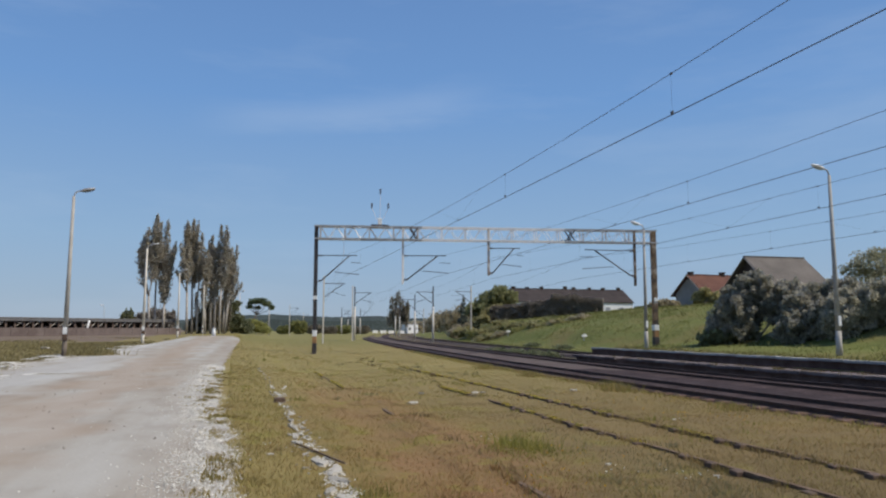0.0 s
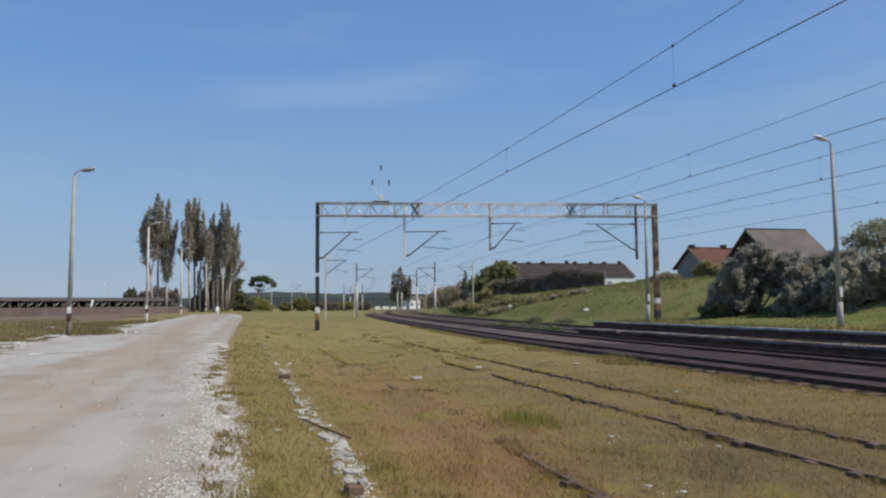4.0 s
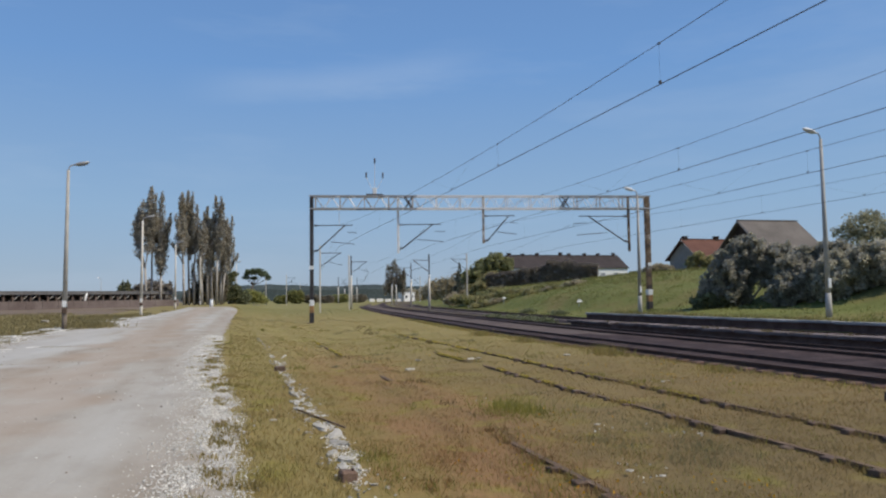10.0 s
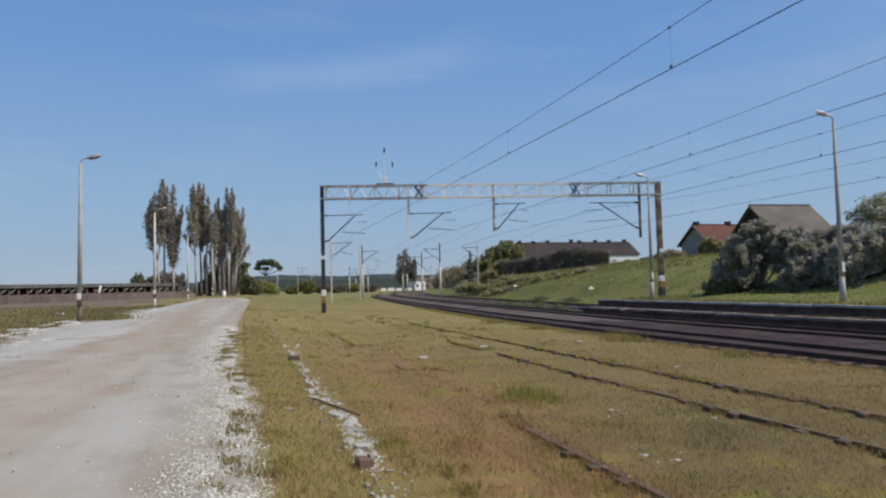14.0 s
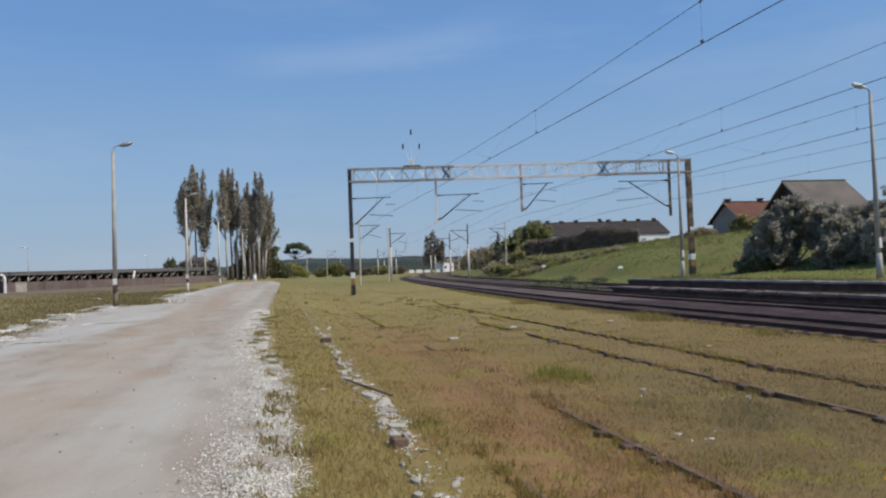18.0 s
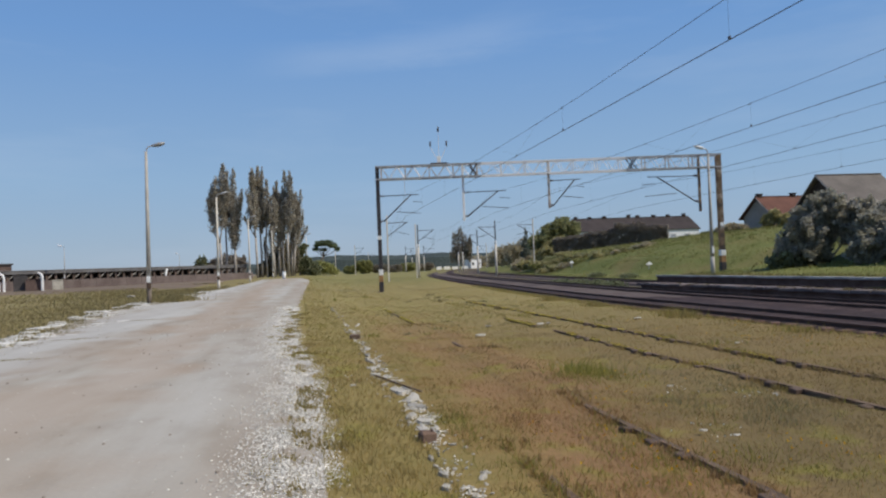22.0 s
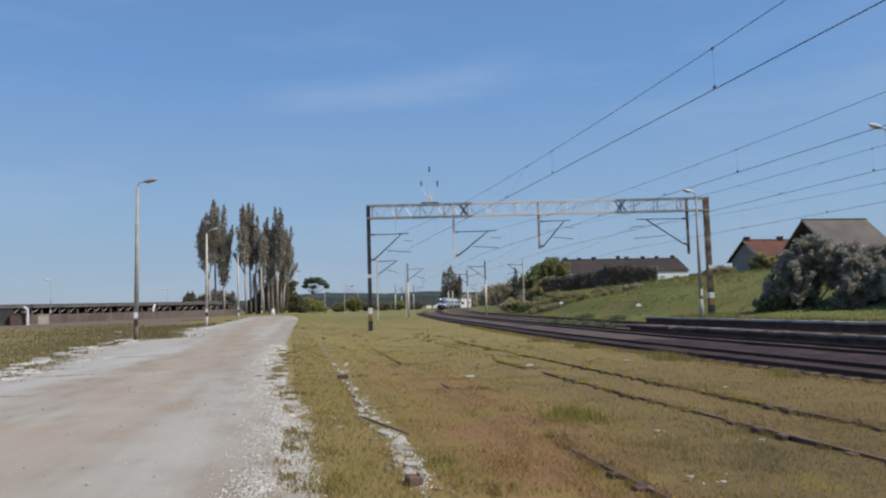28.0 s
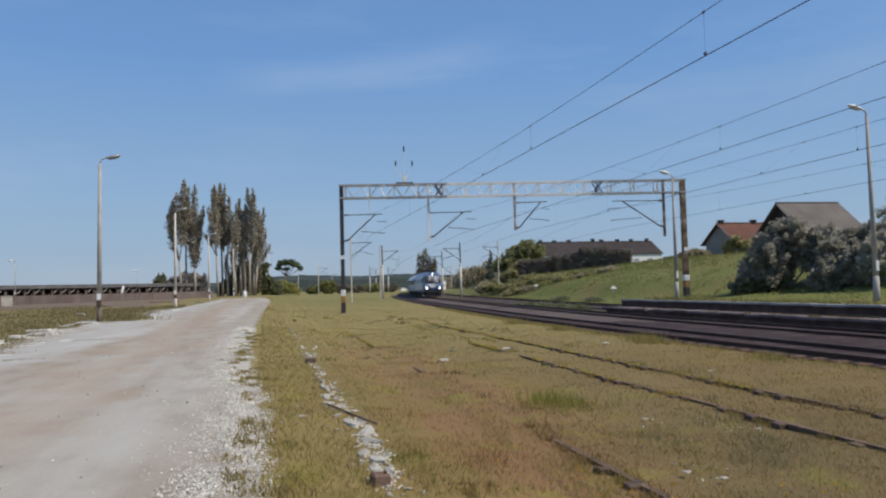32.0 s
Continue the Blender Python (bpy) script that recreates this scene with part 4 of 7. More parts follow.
# ---- catenary masts ----
def mast(x, y, h, side, steel):
    z = ground_z(x, y)
    t = thing("catenary_mast", Matrix.Translation((x, y, z)), "slim grey catenary mast beside the track" if steel else "grey concrete catenary mast with a cantilever arm", "mast", "catenary masts")
    if steel:
        part("post", boxed(0, 0, h / 2 - 0.1, 0.16, 0.2, h + 0.2, bevel=0.015), M_MASTPALE, t)
    else:
        part("post", barred((0, 0, -0.2), (0, 0, h * 0.6), 0.19, 0.16, 8), M_MASTPALE, t)
        part("upper_post", boxed(0, 0, h * 0.8, 0.15, 0.15, h * 0.4), M_STEELDARK, t, "dark steel mast head")
        part("white_band", barred((0, 0, h * 0.58), (0, 0, h * 0.63), 0.18, 0.175, 8), M_WHITE, t)
    if side:
        part("top_tube", barred((side * 0.15, 0, 7.55), (side * 2.7, 0, 7.6), 0.045, sides=5), M_STEELDARK, t)
        part("cantilever_strut", barred((side * 0.15, 0, 5.9), (side * 2.5, 0, 7.55), 0.05, sides=5), M_STEELDARK, t)
        part("steady_arm", barred((side * 1.0, 0, 6.5), (side * 2.8, 0, 6.0), 0.03, sides=5), M_STEELDARK, t)
        insulator(t, (side * 0.1, 0, 7.55), (side * 0.35, 0, 7.55), 0.08)
        insulator(t, (side * 0.1, 0, 5.85), (side * 0.35, 0, 6.05), 0.08)


for x, y, s, st in ((10.8, 93.3, 1, 1), (18.35, 116, 1, 0), (17.7, 114, 0, 1), (29.0, 107.8, -1, 0), (33.1, 136.4, -1, 0), (37.4, 115, -1, 1), (32.7, 232.7, 1, 0), (26.8, 300, 1, 1), (14.8, 208, 1, 1), (8.2, 184, 0, 1), (43.0, 288, 1, 0), (40.0, 241, 1, 0), (59.5, 233, -1, 1), (44.0, 199, -1, 0), (41.9, 195, 1, 0)):
    mast(x, y, 8.5, s, st)


# ---- vegetation ----
def leaf_cloud(count, place, size, rnd, stretch=1.0):
    """Many small leaf clumps: each a bent four-sided leaf at a random turn."""
    verts, faces = [], []
    for _ in range(count):
        p = place(rnd)
        if p is None:
            continue
        s = size * rnd.uniform(0.55, 1.45)
        u = Vector((rnd.gauss(0, 1), rnd.gauss(0, 1), rnd.gauss(0, 1))).normalized()
        v = u.cross(Vector((rnd.gauss(0, 1), rnd.gauss(0, 1), rnd.gauss(0, 1)))).normalized()
        w = u.cross(v).normalized() * s * 0.25
        u, v = u * s * stretch, v * s * 0.6
        k = len(verts)
        verts += [p - u, p - v * 0.9 + w, p + u, p + v + w]
        faces.append((k, k + 1, k + 2, k + 3))
    return verts, faces


def cloud_part(name, vf, mat, parent, label=""):
    me = bpy.data.meshes.new(name)
    me.from_pydata(vf[0], [], vf[1])
    me.materials.append(mat)
    ob = new(name, me)
    ob.parent = parent
    return tagged(ob, label)


def poplar(base, trunk, plumes, seed, y=148.0):
    """A tall tree: a bare pale trunk through (x, z) points and upright plumes (x, z, x, z, width) of leaves on limbs of their own."""
    rnd = random.Random(seed)
    z0 = ground_z(base, y)
    t = thing("poplar_tree", Matrix.Translation((base, y, z0)), "tall ragged poplar with pale bare trunk and grey-brown upright plumes", "tree", "row of poplars")
    pts = [Vector((0, 0, -0.2))] + [Vector((x - base, rnd.uniform(-0.3, 0.3), z - z0)) for x, z in trunk]
    bm = bmesh.new()
    for i, (p, q) in enumerate(zip(pts, pts[1:])):
        k = len(pts)
        bar(bm, p, q, 0.24 * (1 - 0.8 * i / k), 0.24 * (1 - 0.8 * (i + 1) / k), 8)
    part("trunk", bm, M_BARK, t)
    shafts = []
    for x0, lo, x1, hi, r in plumes:
        dy = rnd.uniform(-0.9, 0.9)
        p, q = Vector((x0 - base, dy * 0.4, lo - z0)), Vector((x1 - base, dy, hi - z0))
        root = min(pts, key=lambda v: (v - p).length + (3 if v.z > p.z else 0))
        bm = barred(root, p, 0.14, 0.12, 5)
        bar(bm, p, p.lerp(q, 0.5), 0.12, 0.08, 5)
        bar(bm, p.lerp(q, 0.5), p.lerp(q, 0.93), 0.08, 0.02, 5)
        part("limb", bm, M_BARK, t)
        r *= 1.38
        shafts.append((p, q, r, rnd.uniform(0, 50)))
        for _ in range(int(3 + r * 3)):
            u, a = rnd.uniform(0.05, 0.55), rnd.uniform(0, 6.28)
            c = p.lerp(q, u)
            side = Vector((math.cos(a), math.sin(a) * 0.8, 0)) * r * rnd.uniform(0.5, 0.95)
            shafts.append((c, c + side + Vector((0, 0, (q - p).length * rnd.uniform(0.25, 0.42))), r * rnd.uniform(0.35, 0.5), rnd.uniform(0, 50)))
    weights = [(q - p).length * r for p, q, r, _ in shafts]

    def place(g):
        p, q, r, k = g.choices(shafts, weights)[0]
        u = g.random()
        rad = r * (0.16 + 0.84 * math.sin(math.pi * min(1, 0.12 + 0.86 * u ** 0.8)) ** 0.75) * (0.8 + 0.75 * noise.noise((u * 7, k, seed)))
        a, d = g.uniform(0, 6.28), rad * g.random() ** 0.55
        if noise.noise((u * 9 + k, math.cos(a) * 1.4, math.sin(a) * 1.4)) < -0.14:
            return None
        return p.lerp(q, u) + Vector((math.cos(a) * d, math.sin(a) * d, g.uniform(-0.4, 0.6)))
    count = int(125 * sum(weights))
    cloud_part("crown", leaf_cloud(count, place, 0.17, rnd, 1.35), M_POPLAR, t)


def lumpy(x, y, z, lumps, count, size, mat, name, label, category, group="", trunk=None, seed=1, shell=0.45):
    """A bush or broad crown of leaf clumps round a few uneven lumps (centre, radii)."""
    rnd = random.Random(seed)
    t = thing(name, Matrix.Translation((x, y, z)), label, category, group)
    if trunk:
        part("trunk", barred((0, 0, -0.3), (0, 0, trunk[0]), trunk[1], trunk[1] * 0.7, 8), M_BARK, t)
    for c, r in lumps:
        part("limb" if trunk else "stem", barred((c[0] * 0.15, c[1] * 0.15, trunk[0] * 0.75 if trunk else -0.2), (c[0], c[1], c[2]), trunk[1] * 0.45 if trunk else 0.07, 0.03, 5), M_BARK, t)
    vol = [r[0] * r[1] * r[2] for c, r in lumps]

    def place(r):
        c, q = r.choices(lumps, vol)[0]
        d = Vector((r.gauss(0, 1), r.gauss(0, 1), r.gauss(0, 1))).normalized()
        k = r.uniform(shell, 1.0) ** 0.6
        k *= 0.82 + 0.5 * noise.noise(d * 2.6 + Vector(c) * 1.7)
        p = Vector((c[0] + d.x * q[0] * k, c[1] + d.y * q[1] * k, c[2] + d.z * q[2] * k))
        return p if p.z > 0.0 else None
    cloud_part("crown" if trunk else "foliage", leaf_cloud(count, place, size, rnd), mat, t)
    return t


poplar(-15.3, [(-15.6, 8.0), (-16.6, 12.5), (-17.1, 15.8)], [(-16.5, 9.8, -17.5, 15.1, 0.73), (-17.2, 13.6, -17.1, 18.0, 0.73), (-16.0, 13.5, -16.0, 20.4, 1.09), (-15.1, 10.9, -14.5, 23.2, 1.02), (-14.0, 14.6, -13.8, 19.8, 0.66)], 20, 148.0)
poplar(-14.5, [(-14.6, 9.0), (-14.5, 14.6)], [(-14.5, 11.6, -14.0, 18.3, 0.88)], 21, 150.2)
poplar(-12.9, [(-12.9, 7.1), (-13.0, 11.6), (-12.9, 16.4)], [(-13.0, 6.7, -13.6, 14.6, 0.88), (-12.8, 7.1, -12.1, 13.4, 0.73), (-12.2, 11.5, -11.2, 18.2, 0.62), (-13.0, 13.4, -12.7, 22.3, 0.66), (-12.9, 8.2, -12.7, 14.9, 1.02)], 22, 149.1)
poplar(-8.6, [(-8.8, 8.8), (-9.2, 14.4), (-9.5, 17.7)], [(-8.8, 10.7, -10.2, 18.0, 0.62), (-9.7, 10.7, -10.9, 12.8, 0.44), (-9.0, 11.4, -9.1, 22.4, 0.95)], 23, 148.0)
poplar(-7.8, [(-8.0, 9.9), (-8.1, 16.2)], [(-8.1, 10.6, -8.1, 22.8, 0.99), (-7.5, 13.2, -7.3, 22.5, 0.55), (-7.7, 9.9, -6.5, 16.1, 0.66)], 24, 150.2)
poplar(-6.8, [(-6.9, 7.6), (-6.5, 14.3)], [(-7.0, 4.3, -7.1, 8.7, 0.44), (-6.6, 11.3, -6.4, 20.0, 0.8)], 25, 149.1)
poplar(-5.3, [(-5.5, 6.8), (-5.4, 13.1)], [(-5.6, 6.1, -5.9, 13.5, 0.69), (-5.4, 10.5, -5.2, 16.8, 0.84)], 26, 148.0)
poplar(-4.4, [(-4.5, 8.6), (-4.5, 14.2)], [(-4.5, 7.2, -4.6, 19.8, 0.88), (-4.9, 11.2, -4.1, 17.5, 0.66)], 27, 150.2)
poplar(-3.6, [(-3.7, 8.2), (-3.6, 14.2)], [(-3.8, 6.8, -3.6, 17.3, 1.09)], 28, 149.1)
poplar(-2.7, [(-2.6, 10.4), (-2.8, 17.1)], [(-2.6, 9.3, -2.9, 21.6, 0.84), (-2.0, 10.4, -1.9, 21.5, 0.73)], 29, 148.0)
poplar(-2.1, [(-1.8, 9.3), (-1.1, 14.1)], [(-1.7, 7.4, -1.0, 17.2, 0.99), (-0.8, 9.2, 0.2, 18.2, 0.66)], 30, 150.2)
poplar(-1.8, [(-1.1, 7.8), (0.0, 10.3)], [(-1.1, 7.0, 0.5, 13.1, 0.73), (-0.2, 7.7, 1.3, 10.5, 0.33)], 31, 149.1)


def pine(x, y, seed):
    """An open umbrella pine: a leaning forked trunk and flat pads of needles with sky between them."""
    rnd = random.Random(seed)
    t = thing("pine_tree", Matrix.Translation((x, y, ground_z(x, y))), "dark umbrella-shaped pine with open leaning boughs", "tree")
    fork = Vector((1.7, 0, 4.2))
    part("trunk", bar(barred((0, 0, -0.3), (0.7, 0, 2.2), 0.26, 0.21, 8), (0.7, 0, 2.2), fork, 0.21, 0.17, 8), M_BARKDARK, t)
    pads = (((0.1, 0.3, 5.9), (0.9, 0.8, 0.45)), ((1.2, 0, 7.2), (1.5, 1.4, 0.75)), ((2.6, -0.4, 7.3), (1.4, 1.3, 0.7)), ((3.9, 0, 6.7), (1.3, 1.2, 0.65)), ((5.0, 0.2, 5.9), (0.75, 0.9, 0.7)), ((1.9, 0.6, 5.8), (1.0, 0.9, 0.4)), ((0.4, 0, 6.7), (0.9, 0.8, 0.5)))
    for c, r in pads:
        mid = fork.lerp(Vector(c), 0.55) - Vector((0, 0, 0.25))
        part("bough", bar(barred(fork, mid, 0.11, 0.08, 6), mid, c, 0.08, 0.03, 5), M_BARKDARK, t)
    vol = [r[0] * r[1] for c, r in pads]

    def place(g):
        c, q = g.choices(pads, vol)[0]
        d = Vector((g.gauss(0, 1), g.gauss(0, 1), g.gauss(0, 1))).normalized() * g.random() ** 0.45
        k = 0.85 + 0.5 * noise.noise(d * 2.2 + Vector(c))
        return Vector(c) + Vector((d.x * q[0] * k, d.y * q[1] * k, d.z * q[2] * k))
    cloud_part("crown", leaf_cloud(5200, place, 0.17, rnd), M_PINE, t)


pine(3.1, 170, 5)
lumpy(-0.5, 158, ground_z(-0.5, 158), [((0.1, 0, 5.2), (1.5, 1.6, 1.4)), ((-1.2, 0, 6.4), (1.2, 1.3, 1.0)), ((1.0, 0, 6.2), (1.2, 1.2, 0.8)), ((-0.6, 0, 3.4), (1.9, 1.6, 1.6)), ((1.5, 0, 3.0), (1.4, 1.5, 1.4)), ((0, 0, 1.6), (2.2, 1.6, 1.3))], 7000, 0.2, M_DARKLEAF, "tree", "dark green leafy tree at the end of the poplars", "tree", trunk=(2.5, 0.2), seed=6, shell=0.2)
lumpy(4.9, 160, ground_z(4.9, 160), [((-0.7, 0, 1.9), (1.9, 1.6, 1.6)), ((0.9, 0, 1.5), (1.6, 1.5, 1.4)), ((-1.6, 0, 2.7), (0.9, 1, 0.9)), ((2.0, 0, 0.9), (1.1, 1.1, 0.9))], 3800, 0.18, M_YELLOWLEAF, "bush", "yellow-green bush under the pine", "bush", seed=7, shell=0.2)
for i, (x, r, h) in enumerate(((-8.2, 1.3, 3.4), (-6.6, 1.4, 4.6), (-5.4, 1.5, 6.6), (-4.2, 1.5, 7.4), (-3.0, 1.5, 7.6), (-1.8, 1.4, 6.8))):
    lumpy(x, 154, ground_z(x, 154), [((0, 0, h * 0.45), (r, r * 0.8, h * 0.5)), ((r * 0.4, 0, h * 0.7), (r * 0.6, r * 0.6, h * 0.35))], 2600, 0.22, M_UNDERWOOD, "bush", "shady brown undergrowth behind the poplar trunks", "bush", "undergrowth below the poplars", seed=50 + i, shell=0.1)
for i, (x, r, h, m) in enumerate(((-29.8, 2.2, 6.6, M_DARKLEAF), (-26.2, 1.8, 5.8, M_HEDGE), (-22.2, 4.4, 7.2, M_HEDGE), (-18.2, 1.9, 6.0, M_HEDGE))):
    lumpy(x, 230, ground_z(x, 230), [((0, 0, h * 0.5), (r, r * 0.7, h * 0.5)), ((r * 0.4, 0, h * 0.6), (r * 0.6, r * 0.6, h * 0.45))], 2000, 0.36, m, "tree_clump", "far rounded clump of brownish trees behind the shed", "trees", seed=60 + i, shell=0.2)

# bushes and trees on the bank
def bank_bush(x, y, lumps, n, m, seed):
    lumpy(x, y, ground_z(x, y) - 0.3, lumps, int(n * 2.8), 0.118, m, "bush", "large grey-green flowering bush on the grassy bank", "bush", "bushes on the bank", seed=seed)


bank_bush(34.4, 44.4, [((0, 0, 2.2), (1.8, 1.8, 2.2)), ((1.0, -0.6, 4.0), (1.5, 1.5, 1.5)), ((-0.2, 0, 3.4), (1.2, 1.2, 1.3)), ((2.4, -1.6, 3.0), (1.6, 1.5, 1.7)), ((-1.1, 0.7, 1.3), (1.3, 1.2, 1.5)), ((2.6, -2.0, 3.5), (1.4, 1.3, 1.4))], 14000, M_SILVER, 30)
bank_bush(34.9, 39.6, [((0, 0, 1.3), (1.4, 1.4, 1.6)), ((1.0, -1.2, 1.5), (1.4, 1.3, 1.7)), ((0.7, 0.4, 2.3), (1.3, 1.2, 1.4))], 7500, M_SILVER, 34)
bank_bush(37.2, 40.2, [((0, 0, 1.7), (1.7, 1.7, 1.9)), ((1.2, -1.0, 2.4), (1.6, 1.6, 1.6)), ((0.3, -1.0, 1.0), (1.5, 1.4, 1.4))], 7500, M_SILVER, 31)
bank_bush(36.3, 36.4, [((0, 0, 1.6), (1.8, 1.7, 1.8)), ((1.2, -1.2, 2.3), (1.7, 1.6, 1.5)), ((2.4, -2.0, 2.3), (1.6, 1.6, 1.4)), ((-0.8, 0.4, 0.9), (1.2, 1.2, 1.2))], 9500, M_SILVERPALE, 32)
bank_bush(40.0, 33.3, [((0, 0, 2.1), (2.0, 1.8, 1.5)), ((1.8, -1.6, 2.4), (1.8, 1.8, 1.4)), ((3.8, -3.2, 2.3), (2.0, 1.8, 1.4))], 8000, M_SILVERPALE, 33)
lumpy(54.0, 51.6, ground_z(54.0, 51.6) - 0.2, [((0, 0, 3.0), (2.2, 2, 1.4)), ((-1.3, 0.8, 2.4), (1.5, 1.3, 1.1)), ((1.8, -1.4, 2.6), (2.0, 1.6, 1.3)), ((0.6, 0, 3.8), (1.3, 1.2, 0.8)), ((0.4, -0.6, 1.5), (2.6, 1.8, 1.3))], 5200, 0.12, M_PALELEAF, "tree", "pale green blossoming tree behind the bushes", "tree", trunk=(1.6, 0.16), seed=41)


def bank_tree(x, y, lumps, n, m, label, trunk, seed):
    kind = "tree" if trunk > 1.3 else "bush"
    lumpy(x, y, ground_z(x, y) - 0.1, lumps, n, 0.26, m, kind, label, kind, trunk=(trunk, 0.14), seed=seed)


bank_tree(41.6, 119.0, [((0.2, 0, 3.0), (2.5, 2.1, 2.3)), ((1.8, -0.4, 5.0), (1.9, 1.7, 1.5)), ((-2.0, 0.8, 2.3), (1.8, 1.5, 1.8)), ((0.0, 0.2, 4.6), (1.3, 1.2, 1.0)), ((4.0, -0.6, 4.4), (1.7, 1.6, 1.4)), ((2.9, 0.4, 5.9), (1.2, 1.2, 0.8)), ((2.4, 0, 3.4), (2.3, 1.9, 1.8))], 9500, M_LEAF, "broad bright green tree beside the long hedge", 2.4, 70)
bank_tree(40.4, 116.4, [((0, 0, 1.3), (1.5, 1.3, 1.4)), ((1.3, 0.5, 2.2), (1.3, 1.2, 1.2)), ((-1.2, 0.5, 0.7), (1.2, 1.1, 0.9)), ((2.4, 0.8, 3.0), (1.0, 1.0, 0.8))], 4200, M_OLIVE, "yellowish olive bush at the end of the hedge", 0.9, 92)
bank_tree(41.4, 132.0, [((0, 0, 2.4), (1.3, 1.2, 1.6)), ((0, 0, 4.4), (1.0, 1.0, 1.3)), ((0, 0, 5.8), (0.45, 0.45, 1.2)), ((0, 0, 7.0), (0.25, 0.25, 0.8)), ((0, 0, 1.2), (1.3, 1.3, 1.0))], 950, M_BLUELEAF, "dark blue-green spruce on the bank", 1.4, 71)
bank_tree(44.0, 140.0, [((0, 0, 3.0), (3.0, 2, 3.0)), ((-2.8, 0.5, 2.4), (2.2, 2, 2.5)), ((2.6, 0, 2.6), (2.2, 2, 2.6))], 2600, M_BROWNLEAF, "brownish spring shrub on the railway bank", 1.2, 72)
bank_tree(48.5, 166.0, [((0, 0, 3.0), (3.4, 2, 3.0)), ((-3, 0.5, 2.6), (2.4, 2, 2.6)), ((3, 0, 3.0), (2.4, 2, 2.8))], 3600, M_BROWNLEAF, "brownish spring shrub on the railway bank", 1.2, 73)
bank_tree(56.5, 190.0, [((0, 0, 3.0), (3.4, 2, 3.0)), ((-3, 0.5, 2.6), (2.4, 2, 2.6)), ((3, 0, 3.0), (2.4, 2, 2.8))], 3200, M_BROWNLEAF, "brownish spring shrub on the railway bank", 1.2, 74)
bank_tree(38.2, 117.0, [((0, 0, 0.9), (2.0, 1.6, 1.1)), ((1.8, -0.6, 1.3), (1.5, 1.4, 1.2)), ((-1.6, 1.0, 0.7), (1.4, 1.3, 0.9))], 2600, M_OLIVE, "olive undergrowth below the green tree", 0.6, 90)
bank_tree(38.8, 127.0, [((0, 0, 1.2), (2.2, 1.6, 1.5)), ((2.0, 0, 1.6), (1.6, 1.4, 1.6))], 1700, M_BROWNLEAF, "light brown undergrowth beside the spruce", 0.8, 91)
bank_tree(61.6, 112.0, [((0, 0, 0.2), (1.6, 1.0, 0.5)), ((2.8, -1.2, 0.25), (2.0, 1.2, 0.45)), ((5.6, -2.4, 0.3), (2.0, 1.2, 0.5))], 2000, M_DARKLEAF, "dark shrub before the white wall of the long house", 0.8, 75)
bank_tree(59.2, 99.0, [((0, 0, 0.5), (1.3, 1.0, 0.7)), ((1.6, -0.6, 0.6), (1.2, 1.0, 0.8)), ((3.2, -1.2, 0.4), (1.2, 1.0, 0.6))], 2200, M_DARKLEAF, "dark grey-green bush on the crest beside the long house", 0.5, 80)
# added dark foliage stands in for the shadow left of the big bush
bank_tree(32.5, 44.9, [((0, 0, 0.5), (0.9, 0.9, 0.7)), ((0.9, -0.3, 0.6), (0.8, 0.8, 0.8))], 1700, M_DARKLEAF, "low dark leaves put in for the shade at the foot of the bushes", 0.4, 76)
bank_tree(2.2, 158.0, [((0, 0, 1.4), (2.2, 1.6, 1.7)), ((-1.8, 0.3, 1.8), (1.5, 1.4, 1.9))], 2400, M_DARKLEAF, "dark bush between the poplars and the pine", 1.0, 77)
bank_tree(52.2, 82.0, [((0, 0, 0.6), (1.0, 0.9, 0.7)), ((1.2, -0.6, 0.5), (0.9, 0.8, 0.6)), ((-1.0, 0.4, 0.4), (0.8, 0.8, 0.5))], 1500, M_BROWNLEAF, "olive bush on the crest of the grassy bank", 0.5, 78)
bank_tree(54.8, 79.6, [((0.9, 0, 1.1), (0.9, 0.9, 1.0)), ((1.4, -0.6, 1.9), (0.75, 0.75, 0.75)), ((2.4, -1.4, 1.1), (1.1, 1.1, 0.95))], 2600, M_OLIVE, "olive bush before the red-roofed house", 0.9, 79)


